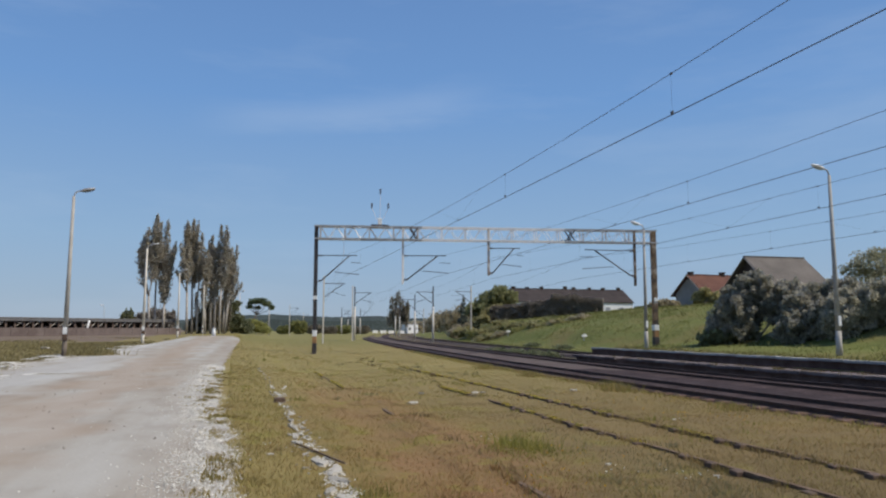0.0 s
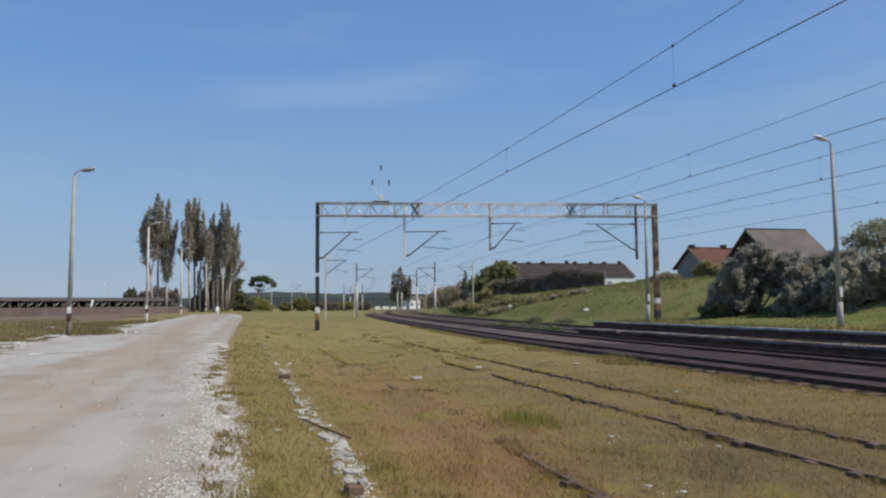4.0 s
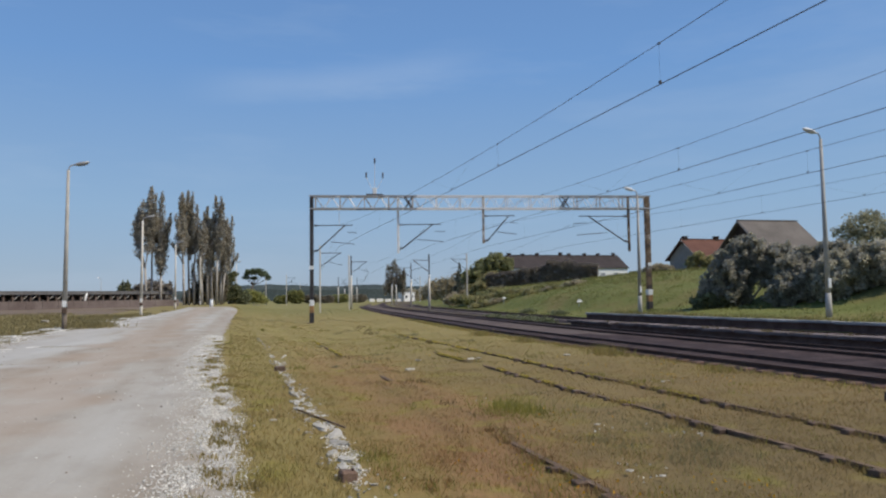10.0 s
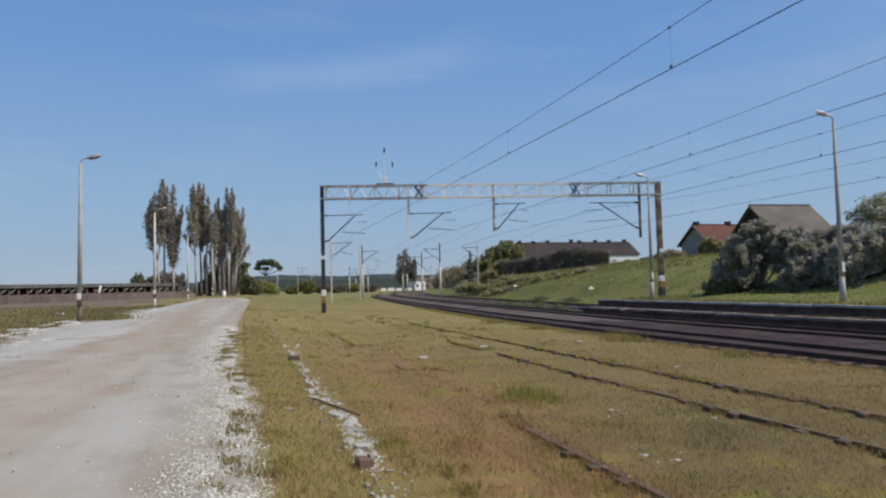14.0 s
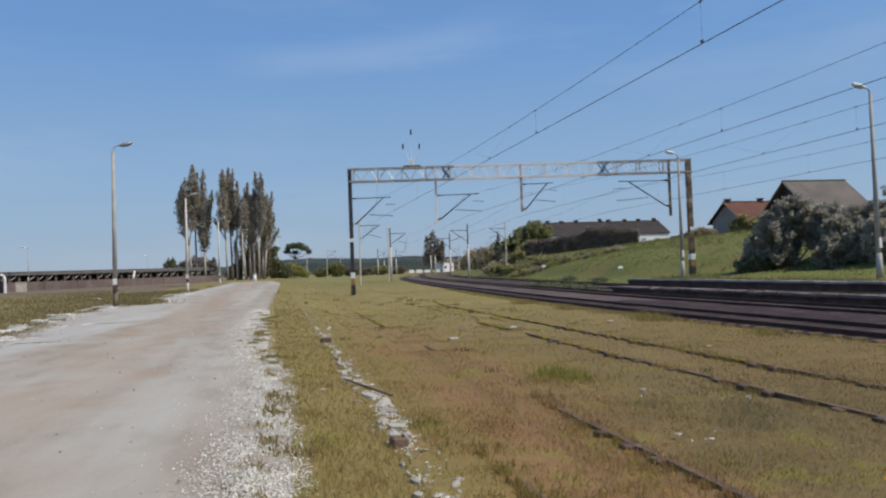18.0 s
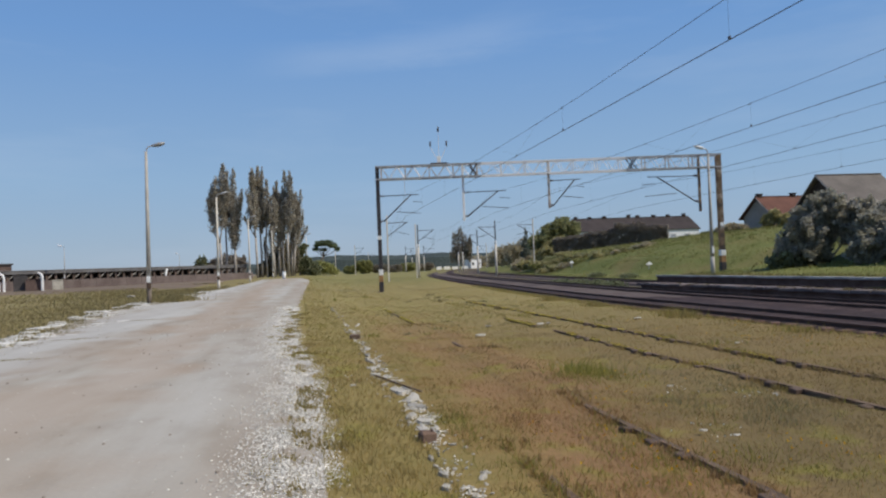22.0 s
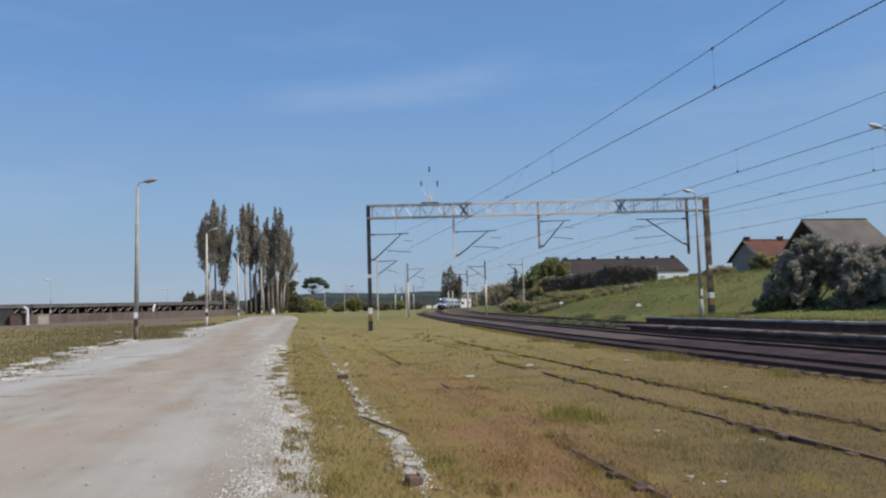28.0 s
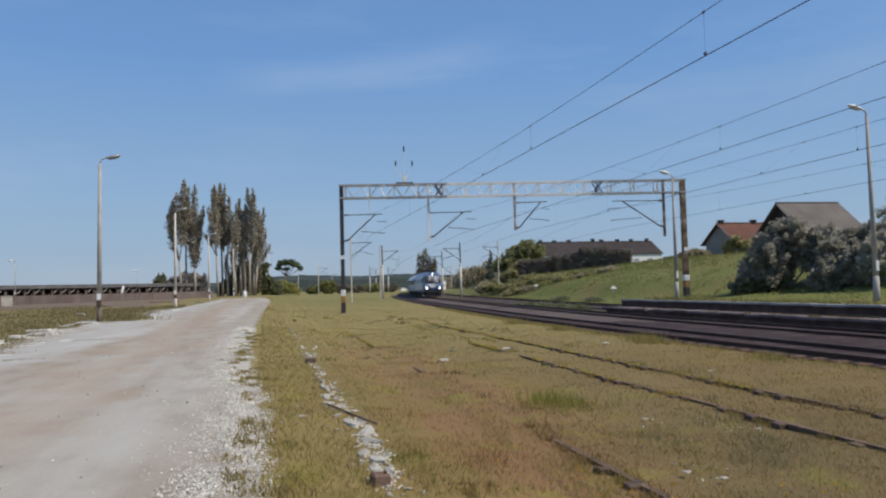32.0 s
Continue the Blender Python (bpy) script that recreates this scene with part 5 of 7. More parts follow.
def hedge(p, q, h0, h1, width, n, mat, label, seed):
    """A clipped hedge from p to q: leaf clumps filling an uneven wall."""
    rnd = random.Random(seed)
    p, q = Vector((*p, 0)), Vector((*q, 0))
    d = (q - p).normalized()
    side = Vector((-d.y, d.x, 0))
    t = thing("hedge", Matrix.Translation((p.x, p.y, ground_z(p.x, p.y))), label, "hedge", "hedges on the bank")
    z0 = ground_z(p.x, p.y)

    def at(u):
        c = p.lerp(q, u)
        return c, ground_z(c.x, c.y) - z0, h0 + (h1 - h0) * u
    for i in range(int((q - p).length / 1.5)):
        c, gz, h = at((i + 0.5) * 1.5 / (q - p).length)
        part("stem", barred((c.x - p.x, c.y - p.y, gz - 0.2), (c.x - p.x, c.y - p.y, gz + h * 0.8), 0.06, 0.03, 5), M_BARK, t)

    def place(r):
        c, gz, h = at(r.random())
        h *= (1 + 0.12 * noise.noise((c.x * 0.5, c.y * 0.5, 1))) + 0.12 * noise.noise((c.x * 3, c.y * 3, 1))
        v = width * 0.5 * (1 + 0.25 * noise.noise((c.x * 1.2, c.y * 1.2, 9)))
        k = r.random()
        if k < 0.5:
            off, z = -v * r.uniform(0.75, 1), h * r.random()
        elif k < 0.85:
            off, z = r.uniform(-v, v), h * r.uniform(0.9, 1)
        else:
            off, z = r.uniform(-v, v), h * r.random()
        off *= 1 + 0.45 * noise.noise((c.x * 1.6, c.y * 1.6, z * 1.4))
        z *= 1 - 0.18 * (off / v) ** 2
        c = c + side * off
        return Vector((c.x - p.x, c.y - p.y, gz + z))
    cloud_part("foliage", leaf_cloud(n, place, 0.17, rnd), mat, t)


hedge((41.3, 116.3), (50.0, 111.2), 2.5, 2.75, 1.4, 14000, M_HEDGE, "long dark brown clipped hedge on the bank", 81)
hedge((50.0, 111.2), (57.1, 106.9), 3.6, 2.5, 1.5, 12000, M_HEDGE, "taller dark brown hedge beside the long house", 82)
for i, (x, y, r, h) in enumerate(((39.6, 107.2, 1.5, 1.1), (39.3, 102.7, 1.4, 1.0), (40.3, 101.8, 1.3, 1.1), (40.8, 99.3, 1.4, 1.0), (42.1, 99.8, 1.4, 1.1), (43.5, 100.2, 1.3, 0.9), (45.6, 101.9, 1.2, 0.7), (37.9, 104.0, 1.5, 1.3), (37.2, 107.5, 1.6, 1.5), (37.0, 111.5, 1.7, 1.6), (38.6, 110.0, 1.5, 1.3), (37.6, 114.5, 1.7, 1.8))):
    lumpy(x, y, ground_z(x, y) - 0.15, [((0, 0, h * 0.4), (r, r * 0.8, h * 0.55)), ((r * 0.5, -0.3, h * 0.6), (r * 0.55, r * 0.5, h * 0.45)), ((-r * 0.5, 0.2, h * 0.55), (r * 0.5, r * 0.5, h * 0.4))], 800, 0.14, (M_OLIVE, M_SHRUB, M_LEAF, M_OLIVE)[i % 4], "bush", "rough olive bush below the clipped hedge", "bush", "bushes below the hedge", seed=200 + i, shell=0.1)
rnd = random.Random(77)
for i in range(26):
    u = rnd.random()
    x, y = 34.6 + 11.5 * u + rnd.gauss(0, 0.9), 104.5 - 15.5 * u + rnd.gauss(0, 1.6)
    r, h = rnd.uniform(0.8, 1.9), rnd.uniform(0.5, 1.25) * (1.15 - 0.5 * u)
    lumpy(x, y, ground_z(x, y) - 0.15, [((0, 0, h * 0.35), (r, r * 0.8, h * 0.55)), ((r * rnd.uniform(-0.6, 0.6), -0.4, h * 0.55), (r * 0.5, r * 0.5, h * 0.5))], 420, 0.15, (M_OLIVE, M_SHRUB, M_BROWNLEAF)[i % 3], "bush", "low uneven olive-green bush on the bank slope", "bush", "low bushes on the slope", seed=120 + i, shell=0.1)
for i, (x, y, r, h) in enumerate(((22.2, 49.6, 1.1, 0.5), (22.4, 53.0, 1.2, 0.55), (22.6, 57.5, 1.2, 0.5), (23.0, 63.0, 1.3, 0.45), (29.6, 63.0, 1.2, 0.5), (30.2, 72.0, 1.2, 0.5))):
    lumpy(x, y, ground_z(x, y) - 0.05, [((0, 0, h * 0.4), (r * 0.8, r * 1.6, h * 0.7)), ((0.3, 1.0, h * 0.4), (r * 0.6, r, h * 0.6))], 700, 0.1, M_DARKLEAF, "weed_patch", "low olive weeds growing beside the track", "weeds", "weeds beside the track", seed=170 + i, shell=0.1)

# the tall dark tree and far copses beyond the bend
lumpy(67.2, 313, ground_z(67.2, 313), [((0.6, 0, 7), (3.4, 2.4, 5.5)), ((-1.0, 0, 12), (2.0, 1.6, 5)), ((1.2, 0, 15), (1.5, 1.3, 4.4)), ((2.8, 0, 10.5), (1.8, 1.5, 5)), ((-2.6, 0, 6), (1.5, 1.4, 4))], 3000, 0.36, M_UNDERWOOD, "tree", "tall dark ragged tree beyond the bend", "tree", trunk=(8, 0.35), seed=88)
lumpy(71.6, 312, ground_z(71.6, 312), [((0, 0, 8), (1.8, 1.8, 5.5)), ((0.8, 0, 11), (1.2, 1.2, 4))], 1500, 0.36, M_UNDERWOOD, "tree", "slimmer pale tree beyond the bend", "tree", trunk=(7, 0.25), seed=89)
for i, (x, y, r, h, m) in enumerate(((21.9, 262, 3.0, 5.0, M_SHRUB), (17.0, 262, 2.5, 3.0, M_SHRUB), (27.5, 264, 3.0, 3.2, M_UNDERWOOD), (33.0, 268, 3.2, 2.8, M_UNDERWOOD), (39.0, 272, 3.4, 3.2, M_SHRUB), (46.0, 275, 3.6, 3.0, M_UNDERWOOD), (92, 352, 12, 7.0, M_BROWNLEAF), (108, 335, 12, 8.0, M_BROWNLEAF), (84, 300, 8, 6.0, M_BROWNLEAF), (76, 268, 7, 5.0, M_BROWNLEAF))):
    lumpy(x, y, ground_z(x, y), [((0, 0, h * 0.45), (r, r * 0.6, h * 0.5)), ((r * 0.5, 0, h * 0.6), (r * 0.5, r * 0.5, h * 0.4)), ((-r * 0.55, 0, h * 0.55), (r * 0.5, r * 0.5, h * 0.4))], 1800, 0.55, m, "tree_clump", "far clump of trees beside the railway", "trees", seed=95 + i)


# ---- houses ----
def gable_house(m, w, d, eave, ridge, wall_mat, roof_mat, gable_mat, label, over=0.45, chimneys=(), windows=()):
    """Gable front faces -y in its own space; the ridge runs along y. Base at z 0."""
    t = thing("house", m, label, "house", "houses on the bank")
    bm = bmesh.new()
    v = [bm.verts.new(p) for p in ((-w / 2, 0, -1.5), (w / 2, 0, -1.5), (w / 2, 0, eave), (0, 0, ridge - 0.1), (-w / 2, 0, eave))]
    u = [bm.verts.new((p.co.x, d, p.co.z)) for p in v]
    bm.faces.new(v), bm.faces.new(u[::-1])
    for i in range(5):
        bm.faces.new((v[i], u[i], u[(i + 1) % 5], v[(i + 1) % 5]))
    bmesh.ops.recalc_face_normals(bm, faces=bm.faces[:])
    part("wall", bm, wall_mat, t)
    k = (ridge - eave) / (w / 2)
    bm = bmesh.new()
    lo = [bm.verts.new(p) for p in ((-w / 2 + 0.02, -0.03, eave), (w / 2 - 0.02, -0.03, eave), (0, -0.03, ridge - 0.12))]
    bk = [bm.verts.new((p.co.x, -0.005, p.co.z)) for p in lo]
    bm.faces.new(lo), bm.faces.new(bk[::-1])
    for i in range(3):
        bm.faces.new((lo[i], bk[i], bk[(i + 1) % 3], lo[(i + 1) % 3]))
    bmesh.ops.recalc_face_normals(bm, faces=bm.faces[:])
    part("gable", bm, gable_mat, t)
    for s in (-1, 1):
        bm = bmesh.new()
        e = (s * (w / 2 + over), eave - k * over)
        q = [(e[0], -over, e[1]), (e[0], d + over, e[1]), (0, d + over, ridge), (0, -over, ridge)]
        lo = [bm.verts.new(Vector(p)) for p in q]
        hi = [bm.verts.new(Vector(p) + Vector((0, 0, 0.16))) for p in q]
        bm.faces.new(lo), bm.faces.new(hi[::-1])
        for i in range(4):
            bm.faces.new((lo[i], lo[(i + 1) % 4], hi[(i + 1) % 4], hi[i]))
        bmesh.ops.recalc_face_normals(bm, faces=bm.faces[:])
        part("roof", bm, roof_mat, t)
        part("barge_board", barred((0, -over - 0.04, ridge + 0.06), (e[0], -over - 0.04, e[1] + 0.06), 0.06, sides=4), M_PALEWOOD if roof_mat is M_ROOFGREY else M_PLASTER, t)
    part("ridge_cap", boxed(0, d / 2, ridge + 0.17, 0.3, d + 2 * over, 0.1), roof_mat, t)
    for cx, cy, ch in chimneys:
        c = part("chimney", boxed(cx, cy, ridge + ch / 2 - 0.3, 0.5, 0.6, ch + 0.5, bevel=0.03), M_DARKWOOD, t)
        part("chimney_cap", boxed(cx, cy, ridge + ch + 0.0, 0.62, 0.72, 0.12), M_DARKWOOD, c)
    for side, pos, z, ww, wh in windows:
        c = (pos, -0.05, z) if side == "gable" else (w / 2 + 0.05, pos, z)
        size = (ww, 0.08, wh) if side == "gable" else (0.08, ww, wh)
        f = part("window", boxed(*c, *size, bevel=0.01), M_WHITE, t, "white framed window")
        g = (c[0], c[1] - 0.04, c[2]) if side == "gable" else (c[0] + 0.04, c[1], c[2])
        part("pane", boxed(*g, size[0] * 0.82, size[1] * 0.82 if side != "gable" else 0.04, size[2] * 0.85) if side == "gable" else boxed(*g, 0.04, size[1] * 0.82, size[2] * 0.85), M_GLASS, f)
    return t


gable_house(pose(52.65, 66.3, 4.6, 0, 0, -92), 7.6, 6.6, 1.7, 4.85, M_DARKWOOD, M_ROOFGREY, M_DARKWOOD, "barn-like house with grey sheet roof and dark gable")
gable_house(pose(56.45, 82.4, 4.6, 0, 0, -86), 5.7, 9.0, 1.9, 4.15, M_GABLE, M_ROOFRED, M_GABLE, "small plastered house with red tiled roof and chimneys", chimneys=((0, 0.2, 0.45), (0, 5.2, 0.5)), windows=(("side", 3.0, 0.9, 1.0, 1.1),))
gable_house(pose(50.3, 130.5, 4.7, 0, 0, -89), 8.0, 23.8, 2.3, 4.75, M_WHITE, M_ROOFBROWN, M_PLASTER, "long low house with dark brown roof and white wall", over=0.2, chimneys=((0, 0.6, 0.5), (0, 3.4, 0.4), (0, 6.4, 0.5), (0, 11.4, 0.65), (0, 13.2, 0.5), (0, 16.6, 0.5), (0, 19.6, 0.5), (0, 23.0, 0.6)), windows=(("side", 21.2, 1.0, 1.1, 0.8), ("side", 18.4, 1.0, 1.1, 0.8)))


# ---- white buildings and wagons far along the line ----
def white_building():
    x, y = 80.2, 341
    t = thing("white_building", pose(x, y, ground_z(x, y), 0, 0, 24), "small white flat-roofed building beside the far track", "building")
    part("wall", boxed(0, 0, 1.9, 6.2, 5, 4.8), M_WHITE, t)
    part("roof", boxed(0, 0, 4.42, 6.6, 5.4, 0.26), M_CONC, t)
    for dx in (-1.8, 1.7):
        part("window", boxed(dx, -2.53, 2.2, 1.2, 0.1, 1.2), M_GLASS, t)
    for x, y, w in ((61.6, 329.5, 2.6), (65.0, 328.5, 3.2), (68.8, 327.6, 3.6), (73.0, 327.0, 3.0)):
        t = thing("low_wall", pose(x, y, ground_z(x, y), 0, 0, 18), "low whitewashed wall beside the far track", "wall", "low white walls")
        part("wall_panel", boxed(0, 0, 0.6, w, 0.3, 1.5, bevel=0.05), M_WHITE, t)
        part("coping", boxed(0, 0, 1.4, w + 0.2, 0.5, 0.1), M_CONC, t)


white_building()


# ---- fence, long shed and yard ----
def yard():
    a, b = Vector((-58, 107, 0)), Vector((-11.5, 152, 0))
    d = (b - a).normalized()
    L = (b - a).length
    z = ground_z(-30, 130)
    t = thing("loading_shed", Matrix.Translation((a.x, a.y, z)) @ Matrix.Rotation(math.atan2(d.y, d.x), 4, "Z"), "long low dark open shed behind the brown fence", "shed")
    for i in range(int(L / 4)):
        part("roof_panel", boxed(2 + i * 4, 2.5, 2.62 + 0.03 * math.sin(i * 2.3), 4.0, 6.6, 0.32), M_SHED, t)
    part("fascia", boxed(L / 2, -0.86, 2.56, L, 0.08, 0.52), M_SHEDEDGE, t, "grey metal fascia")
    # pale bar paints the sunlight caught along the top of the roof
    part("roof_edge", boxed(L / 2, -0.9, 2.85, L, 0.14, 0.07), M_CONC, t, "pale strip standing in for the sunlit roof edge")
    part("back_wall", boxed(L / 2, 5.4, 1.2, L, 0.2, 2.6), M_SHED, t)
    for i in range(int(L / 1.45)):
        part("post", boxed(0.7 + i * 1.45, -0.4, 1.1, 0.34, 0.3, 2.8), M_SHEDPOST, t)
        if i % 4 != 2:
            part("brace", barred((0.9 + i * 1.45, -0.62, 1.55), (1.75 + i * 1.45, -0.62, 2.28), 0.08, sides=4), M_PALEWOOD, t, "pale diagonal brace")
    part("white_post", barred((45.9, -0.95, 0.2), (46.5, -0.95, 2.5), 0.2, 0.16, 6), M_WHITE, t, "leaning white post")
    f0, f1 = Vector((-60, 92, 0)), Vector((-9, 140, 0))
    d2 = (f1 - f0).normalized()
    L2 = (f1 - f0).length
    t2 = thing("boundary_fence", Matrix.Translation((f0.x, f0.y, ground_z(-28, 124))) @ Matrix.Rotation(math.atan2(d2.y, d2.x), 4, "Z"), "long brown concrete panel fence", "fence")
    for i in range(int(L2 / 2.5)):
        part("panel", boxed(i * 2.5 + 1.25, 0, 0.45, 2.36, 0.09, 1.6), M_FENCE, t2)
        part("post", boxed(i * 2.5, 0, 0.5, 0.16, 0.18, 1.8), M_FENCE, t2)
    t3 = thing("brick_building", pose(-48.2, 122, z, 0, 0, 44), "small dark brick building rising above the shed roof", "building")
    part("wall", boxed(0, 4, 1.9, 10, 7, 4.0), M_BRICK, t3)
    part("roof", boxed(0, 4, 3.98, 10.4, 7.4, 0.25), M_SHED, t3)
    for x, y in ((-38.9, 106.0), (-34.4, 106.6)):
        t4 = thing("bent_post", pose(x, y, ground_z(x, y)), "white concrete fence post with bent top", "post", "bent concrete posts")
        part("post", tube([(0, 0, -0.2), (0, 0, 1.9), (-0.15, 0, 2.2), (-0.5, 0, 2.4)], 0.17, 6), M_WHITE, t4)
    for x, y, w, h, m, nm, lb in ((-37.3, 107.3, 1.7, 2.1, M_SHED, "gate", "dark wooden gate in the yard fence"), (-35.6, 107.0, 2.0, 1.5, M_BRICK, "brick_box", "dark red-brown brick box beside the gate"), (-39.9, 105.6, 1.3, 1.2, M_WHITE, "white_board", "white board leaning at the fence"), (-32.6, 107.0, 1.3, 1.3, M_STONE, "pale_cabinet", "pale cabinet before the brown fence")):
        t5 = thing(nm, pose(x, y, ground_z(x, y), 0, 0, 15), lb, nm.replace("_", " "))
        part("body", boxed(0, 0, h / 2, w, 0.4, h, bevel=0.03), m, t5)
        part("cap", boxed(0, 0, h + 0.04, w + 0.1, 0.5, 0.08), m, t5)


yard()


def small_signs():
    for x, y, zz in ((36.49, 95.78, 0.75), (33.31, 66.41, 0.5)):
        t = thing("track_sign", pose(x, y, ground_z(x, y), 0, 0, 10), "small white board on a short post on the bank", "sign", "bank signs")
        part("post", barred((0, 0, -0.2), (0, 0, zz), 0.05, sides=6), M_STEELGREY, t)
        part("board", boxed(0, -0.08, zz, 0.7, 0.05, 0.17, bevel=0.02), M_WHITE, t)
        part("board_top", boxed(0, -0.08, zz + 0.15, 0.25, 0.05, 0.13), M_WHITE, t)
    t = thing("marker_post", pose(-2.9, 118, ground_z(-2.9, 118)), "short white marker post at the road end", "post")
    part("post", barred((0, 0, -0.1), (0, 0, 1.2), 0.3, 0.26, 8), M_WHITE, t)
    part("cap", barred((0, 0, 1.2), (0, 0, 1.35), 0.34, 0.2, 8), M_CONC, t)


small_signs()


# ---- far wooded ridge ----
def far_ridge():
    verts, faces = [], []
    n = 420
    for i in range(n + 1):
        deg = -70 + 160 * i / n
        az = radians(deg)
        r = 640
        h = 8.5 + 5.5 * sm(-10, 4, deg) * (1 - sm(9, 14, deg) * 0.35) + 2.0 * noise.noise((deg * 0.2, 0, 0)) + 1.0 * noise.noise((deg * 1.6, 2, 0)) + 0.7 * noise.noise((deg * 4.5, 4, 0))
        for dr, z in ((0, -3), (6, h * 0.7), (20, h), (90, h * 0.9)):
            verts.append(((r + dr) * math.sin(az), (r + dr) * math.cos(az), z))
    for i in range(n):
        for k in range(3):
            p = i * 4 + k
            faces.append((p, p + 4, p + 5, p + 1))
    me = bpy.data.meshes.new("backdrop")
    me.from_pydata(verts, [], faces)
    me.materials.append(M_FOREST)
    tagged(new("backdrop", me), "distant dark wooded ridge on the horizon", "woods", "", "structure")


far_ridge()


# ---- train ----
def hull(length, width, profile, rake, tail_rake=0.0):
    """A vehicle body: half-profile (out, up) mirrored, with a raked front at y 0."""
    bm = bmesh.new()
    pts = [(x, z) for x, z in profile] + [(-x, z) for x, z in reversed(profile)]
    zmax = max(z for x, z in profile)
    rings = []
    for y, k, shrink in ((0.0, 1.0, 0.86), (0.5, 0.75, 0.96), (1.4, 0.4, 1.0), (length - 0.6, 0.0, 1.0), (length, 0.0, 0.96)):
        ring = []
        for x, z in pts:
            up = max(0.0, (z - 1.9) / (zmax - 1.9))
            ring.append(bm.verts.new((x * shrink, y + rake * up * k, z)))
        rings.append(ring)
    m = len(pts)
    for a, c in zip(rings, rings[1:]):
        for i in range(m):
            bm.faces.new((a[i], c[i], c[(i + 1) % m], a[(i + 1) % m]))
    bm.faces.new(rings[0]), bm.faces.new(rings[-1][::-1])
    bmesh.ops.recalc_face_normals(bm, faces=bm.faces[:])
    return bm


BODY = [(1.25, 0.75), (1.45, 1.0), (1.48, 1.9), (1.42, 3.0), (1.25, 3.55), (0.85, 3.85), (0.0, 3.95)]


def bogie(parent, y):
    b = part("bogie", boxed(0, y, 0.62, 2.2, 3.2, 0.42, bevel=0.06), M_TRAINDARK, parent)
    for dy in (-1.15, 1.15):
        for x in (-0.78, 0.78):
            part("wheel", barred((x - 0.07, y + dy, 0.46), (x + 0.07, y + dy, 0.46), 0.46, sides=16), M_RAILTOP, b)


def locomotive():
    t = thing("electric_locomotive", Matrix(), "blue and pale blue electric locomotive with glowing headlights", "locomotive")
    part("body", hull(18.4, 2.96, BODY, 0.9), M_BLUE, t)
    part("side_band", boxed(-1.47, 9.8, 1.75, 0.04, 16, 1.1), M_SILVERPAINT, t, "pale silver side band")
    part("side_band", boxed(1.47, 9.8, 1.75, 0.04, 16, 1.1), M_SILVERPAINT, t, "pale silver side band")
    part("roof_panel", boxed(0, 10, 3.98, 1.7, 15, 0.12, bevel=0.03), M_SILVERPAINT, t)
    wind = part("windscreen", boxed(0, 0, 0, 2.45, 0.16, 1.15, m=Matrix.Translation((0, 0.42, 2.8)) @ Matrix.Rotation(radians(-23), 4, "X"), bevel=0.04), M_SCREEN, t, "dark windscreen")
    part("wiper", barred((0.3, 0.36, 2.4), (0.6, 0.36, 3.0), 0.015, sides=4), M_TRAINDARK, wind)
    part("front_panel", boxed(0, -0.01, 1.9, 2.5, 0.1, 0.5, bevel=0.03), M_PALEBLUE, t, "pale blue front panel")
    bm = bmesh.new()
    v = [bm.verts.new(p) for p in ((-0.95, -0.07, 2.15), (0.95, -0.07, 2.15), (0.35, -0.07, 1.55), (-0.35, -0.07, 1.55))]
    w = [bm.verts.new((p.co.x, 0.02, p.co.z)) for p in v]
    bm.faces.new(v), bm.faces.new(w[::-1])
    for i in range(4):
        bm.faces.new((v[i], w[i], w[(i + 1) % 4], v[(i + 1) % 4]))
    bmesh.ops.recalc_face_normals(bm, faces=bm.faces[:])
    part("front_shield", bm, M_WHITE, t, "white pointed shield on the nose")
    part("buffer_beam", boxed(0, -0.02, 0.95, 2.6, 0.3, 0.5, bevel=0.05), M_TRAINDARK, t)
    part("snow_plough", boxed(0, 0.0, 0.42, 2.4, 0.2, 0.45, bevel=0.04), M_TRAINDARK, t)
    for x in (-0.88, 0.88):
        b = part("buffer", barred((x, -0.5, 1.05), (x, 0, 1.05), 0.13, sides=10), M_TRAINDARK, t)
        part("buffer_plate", barred((x, -0.56, 1.05), (x, -0.5, 1.05), 0.23, sides=12), M_TRAINDARK, b)
    for x, z in ((-0.98, 1.5), (0.98, 1.5), (0, 3.62)):
        r = 0.1 if z < 3 else 0.08
        y = -0.08 if z < 3 else 0.66
        h = part("headlight_housing", barred((x, y, z), (x, y + 0.5, z), r + 0.06, sides=12), M_TRAINDARK, t)
        part("headlight", barred((x, y - 0.05, z), (x, y + 0.06, z), r, sides=12), M_HEADLAMP, h, "glowing headlight")
    for y in (1.9, 17.0):
        for x in (-1, 1):
            part("cab_window", boxed(x * 1.45, y, 2.7, 0.04, 0.9, 0.7, bevel=0.01), M_GLASS, t)
            part("cab_door", boxed(x * 1.475, y + 1.1, 2.0, 0.03, 0.7, 2.0, bevel=0.01), M_BLUE, t)
    bogie(t, 4.2), bogie(t, 14.2)
    part("underframe", boxed(0, 9.2, 0.65, 2.2, 6, 0.55, bevel=0.05), M_TRAINDARK, t)
    part("roof_equipment", boxed(0, 2.6, 4.16, 1.5, 1.4, 0.36, bevel=0.05), M_TRAINDARK, t)
    part("roof_equipment", boxed(0, 8.6, 4.2, 1.4, 3.2, 0.4, bevel=0.05), M_TRAINDARK, t)
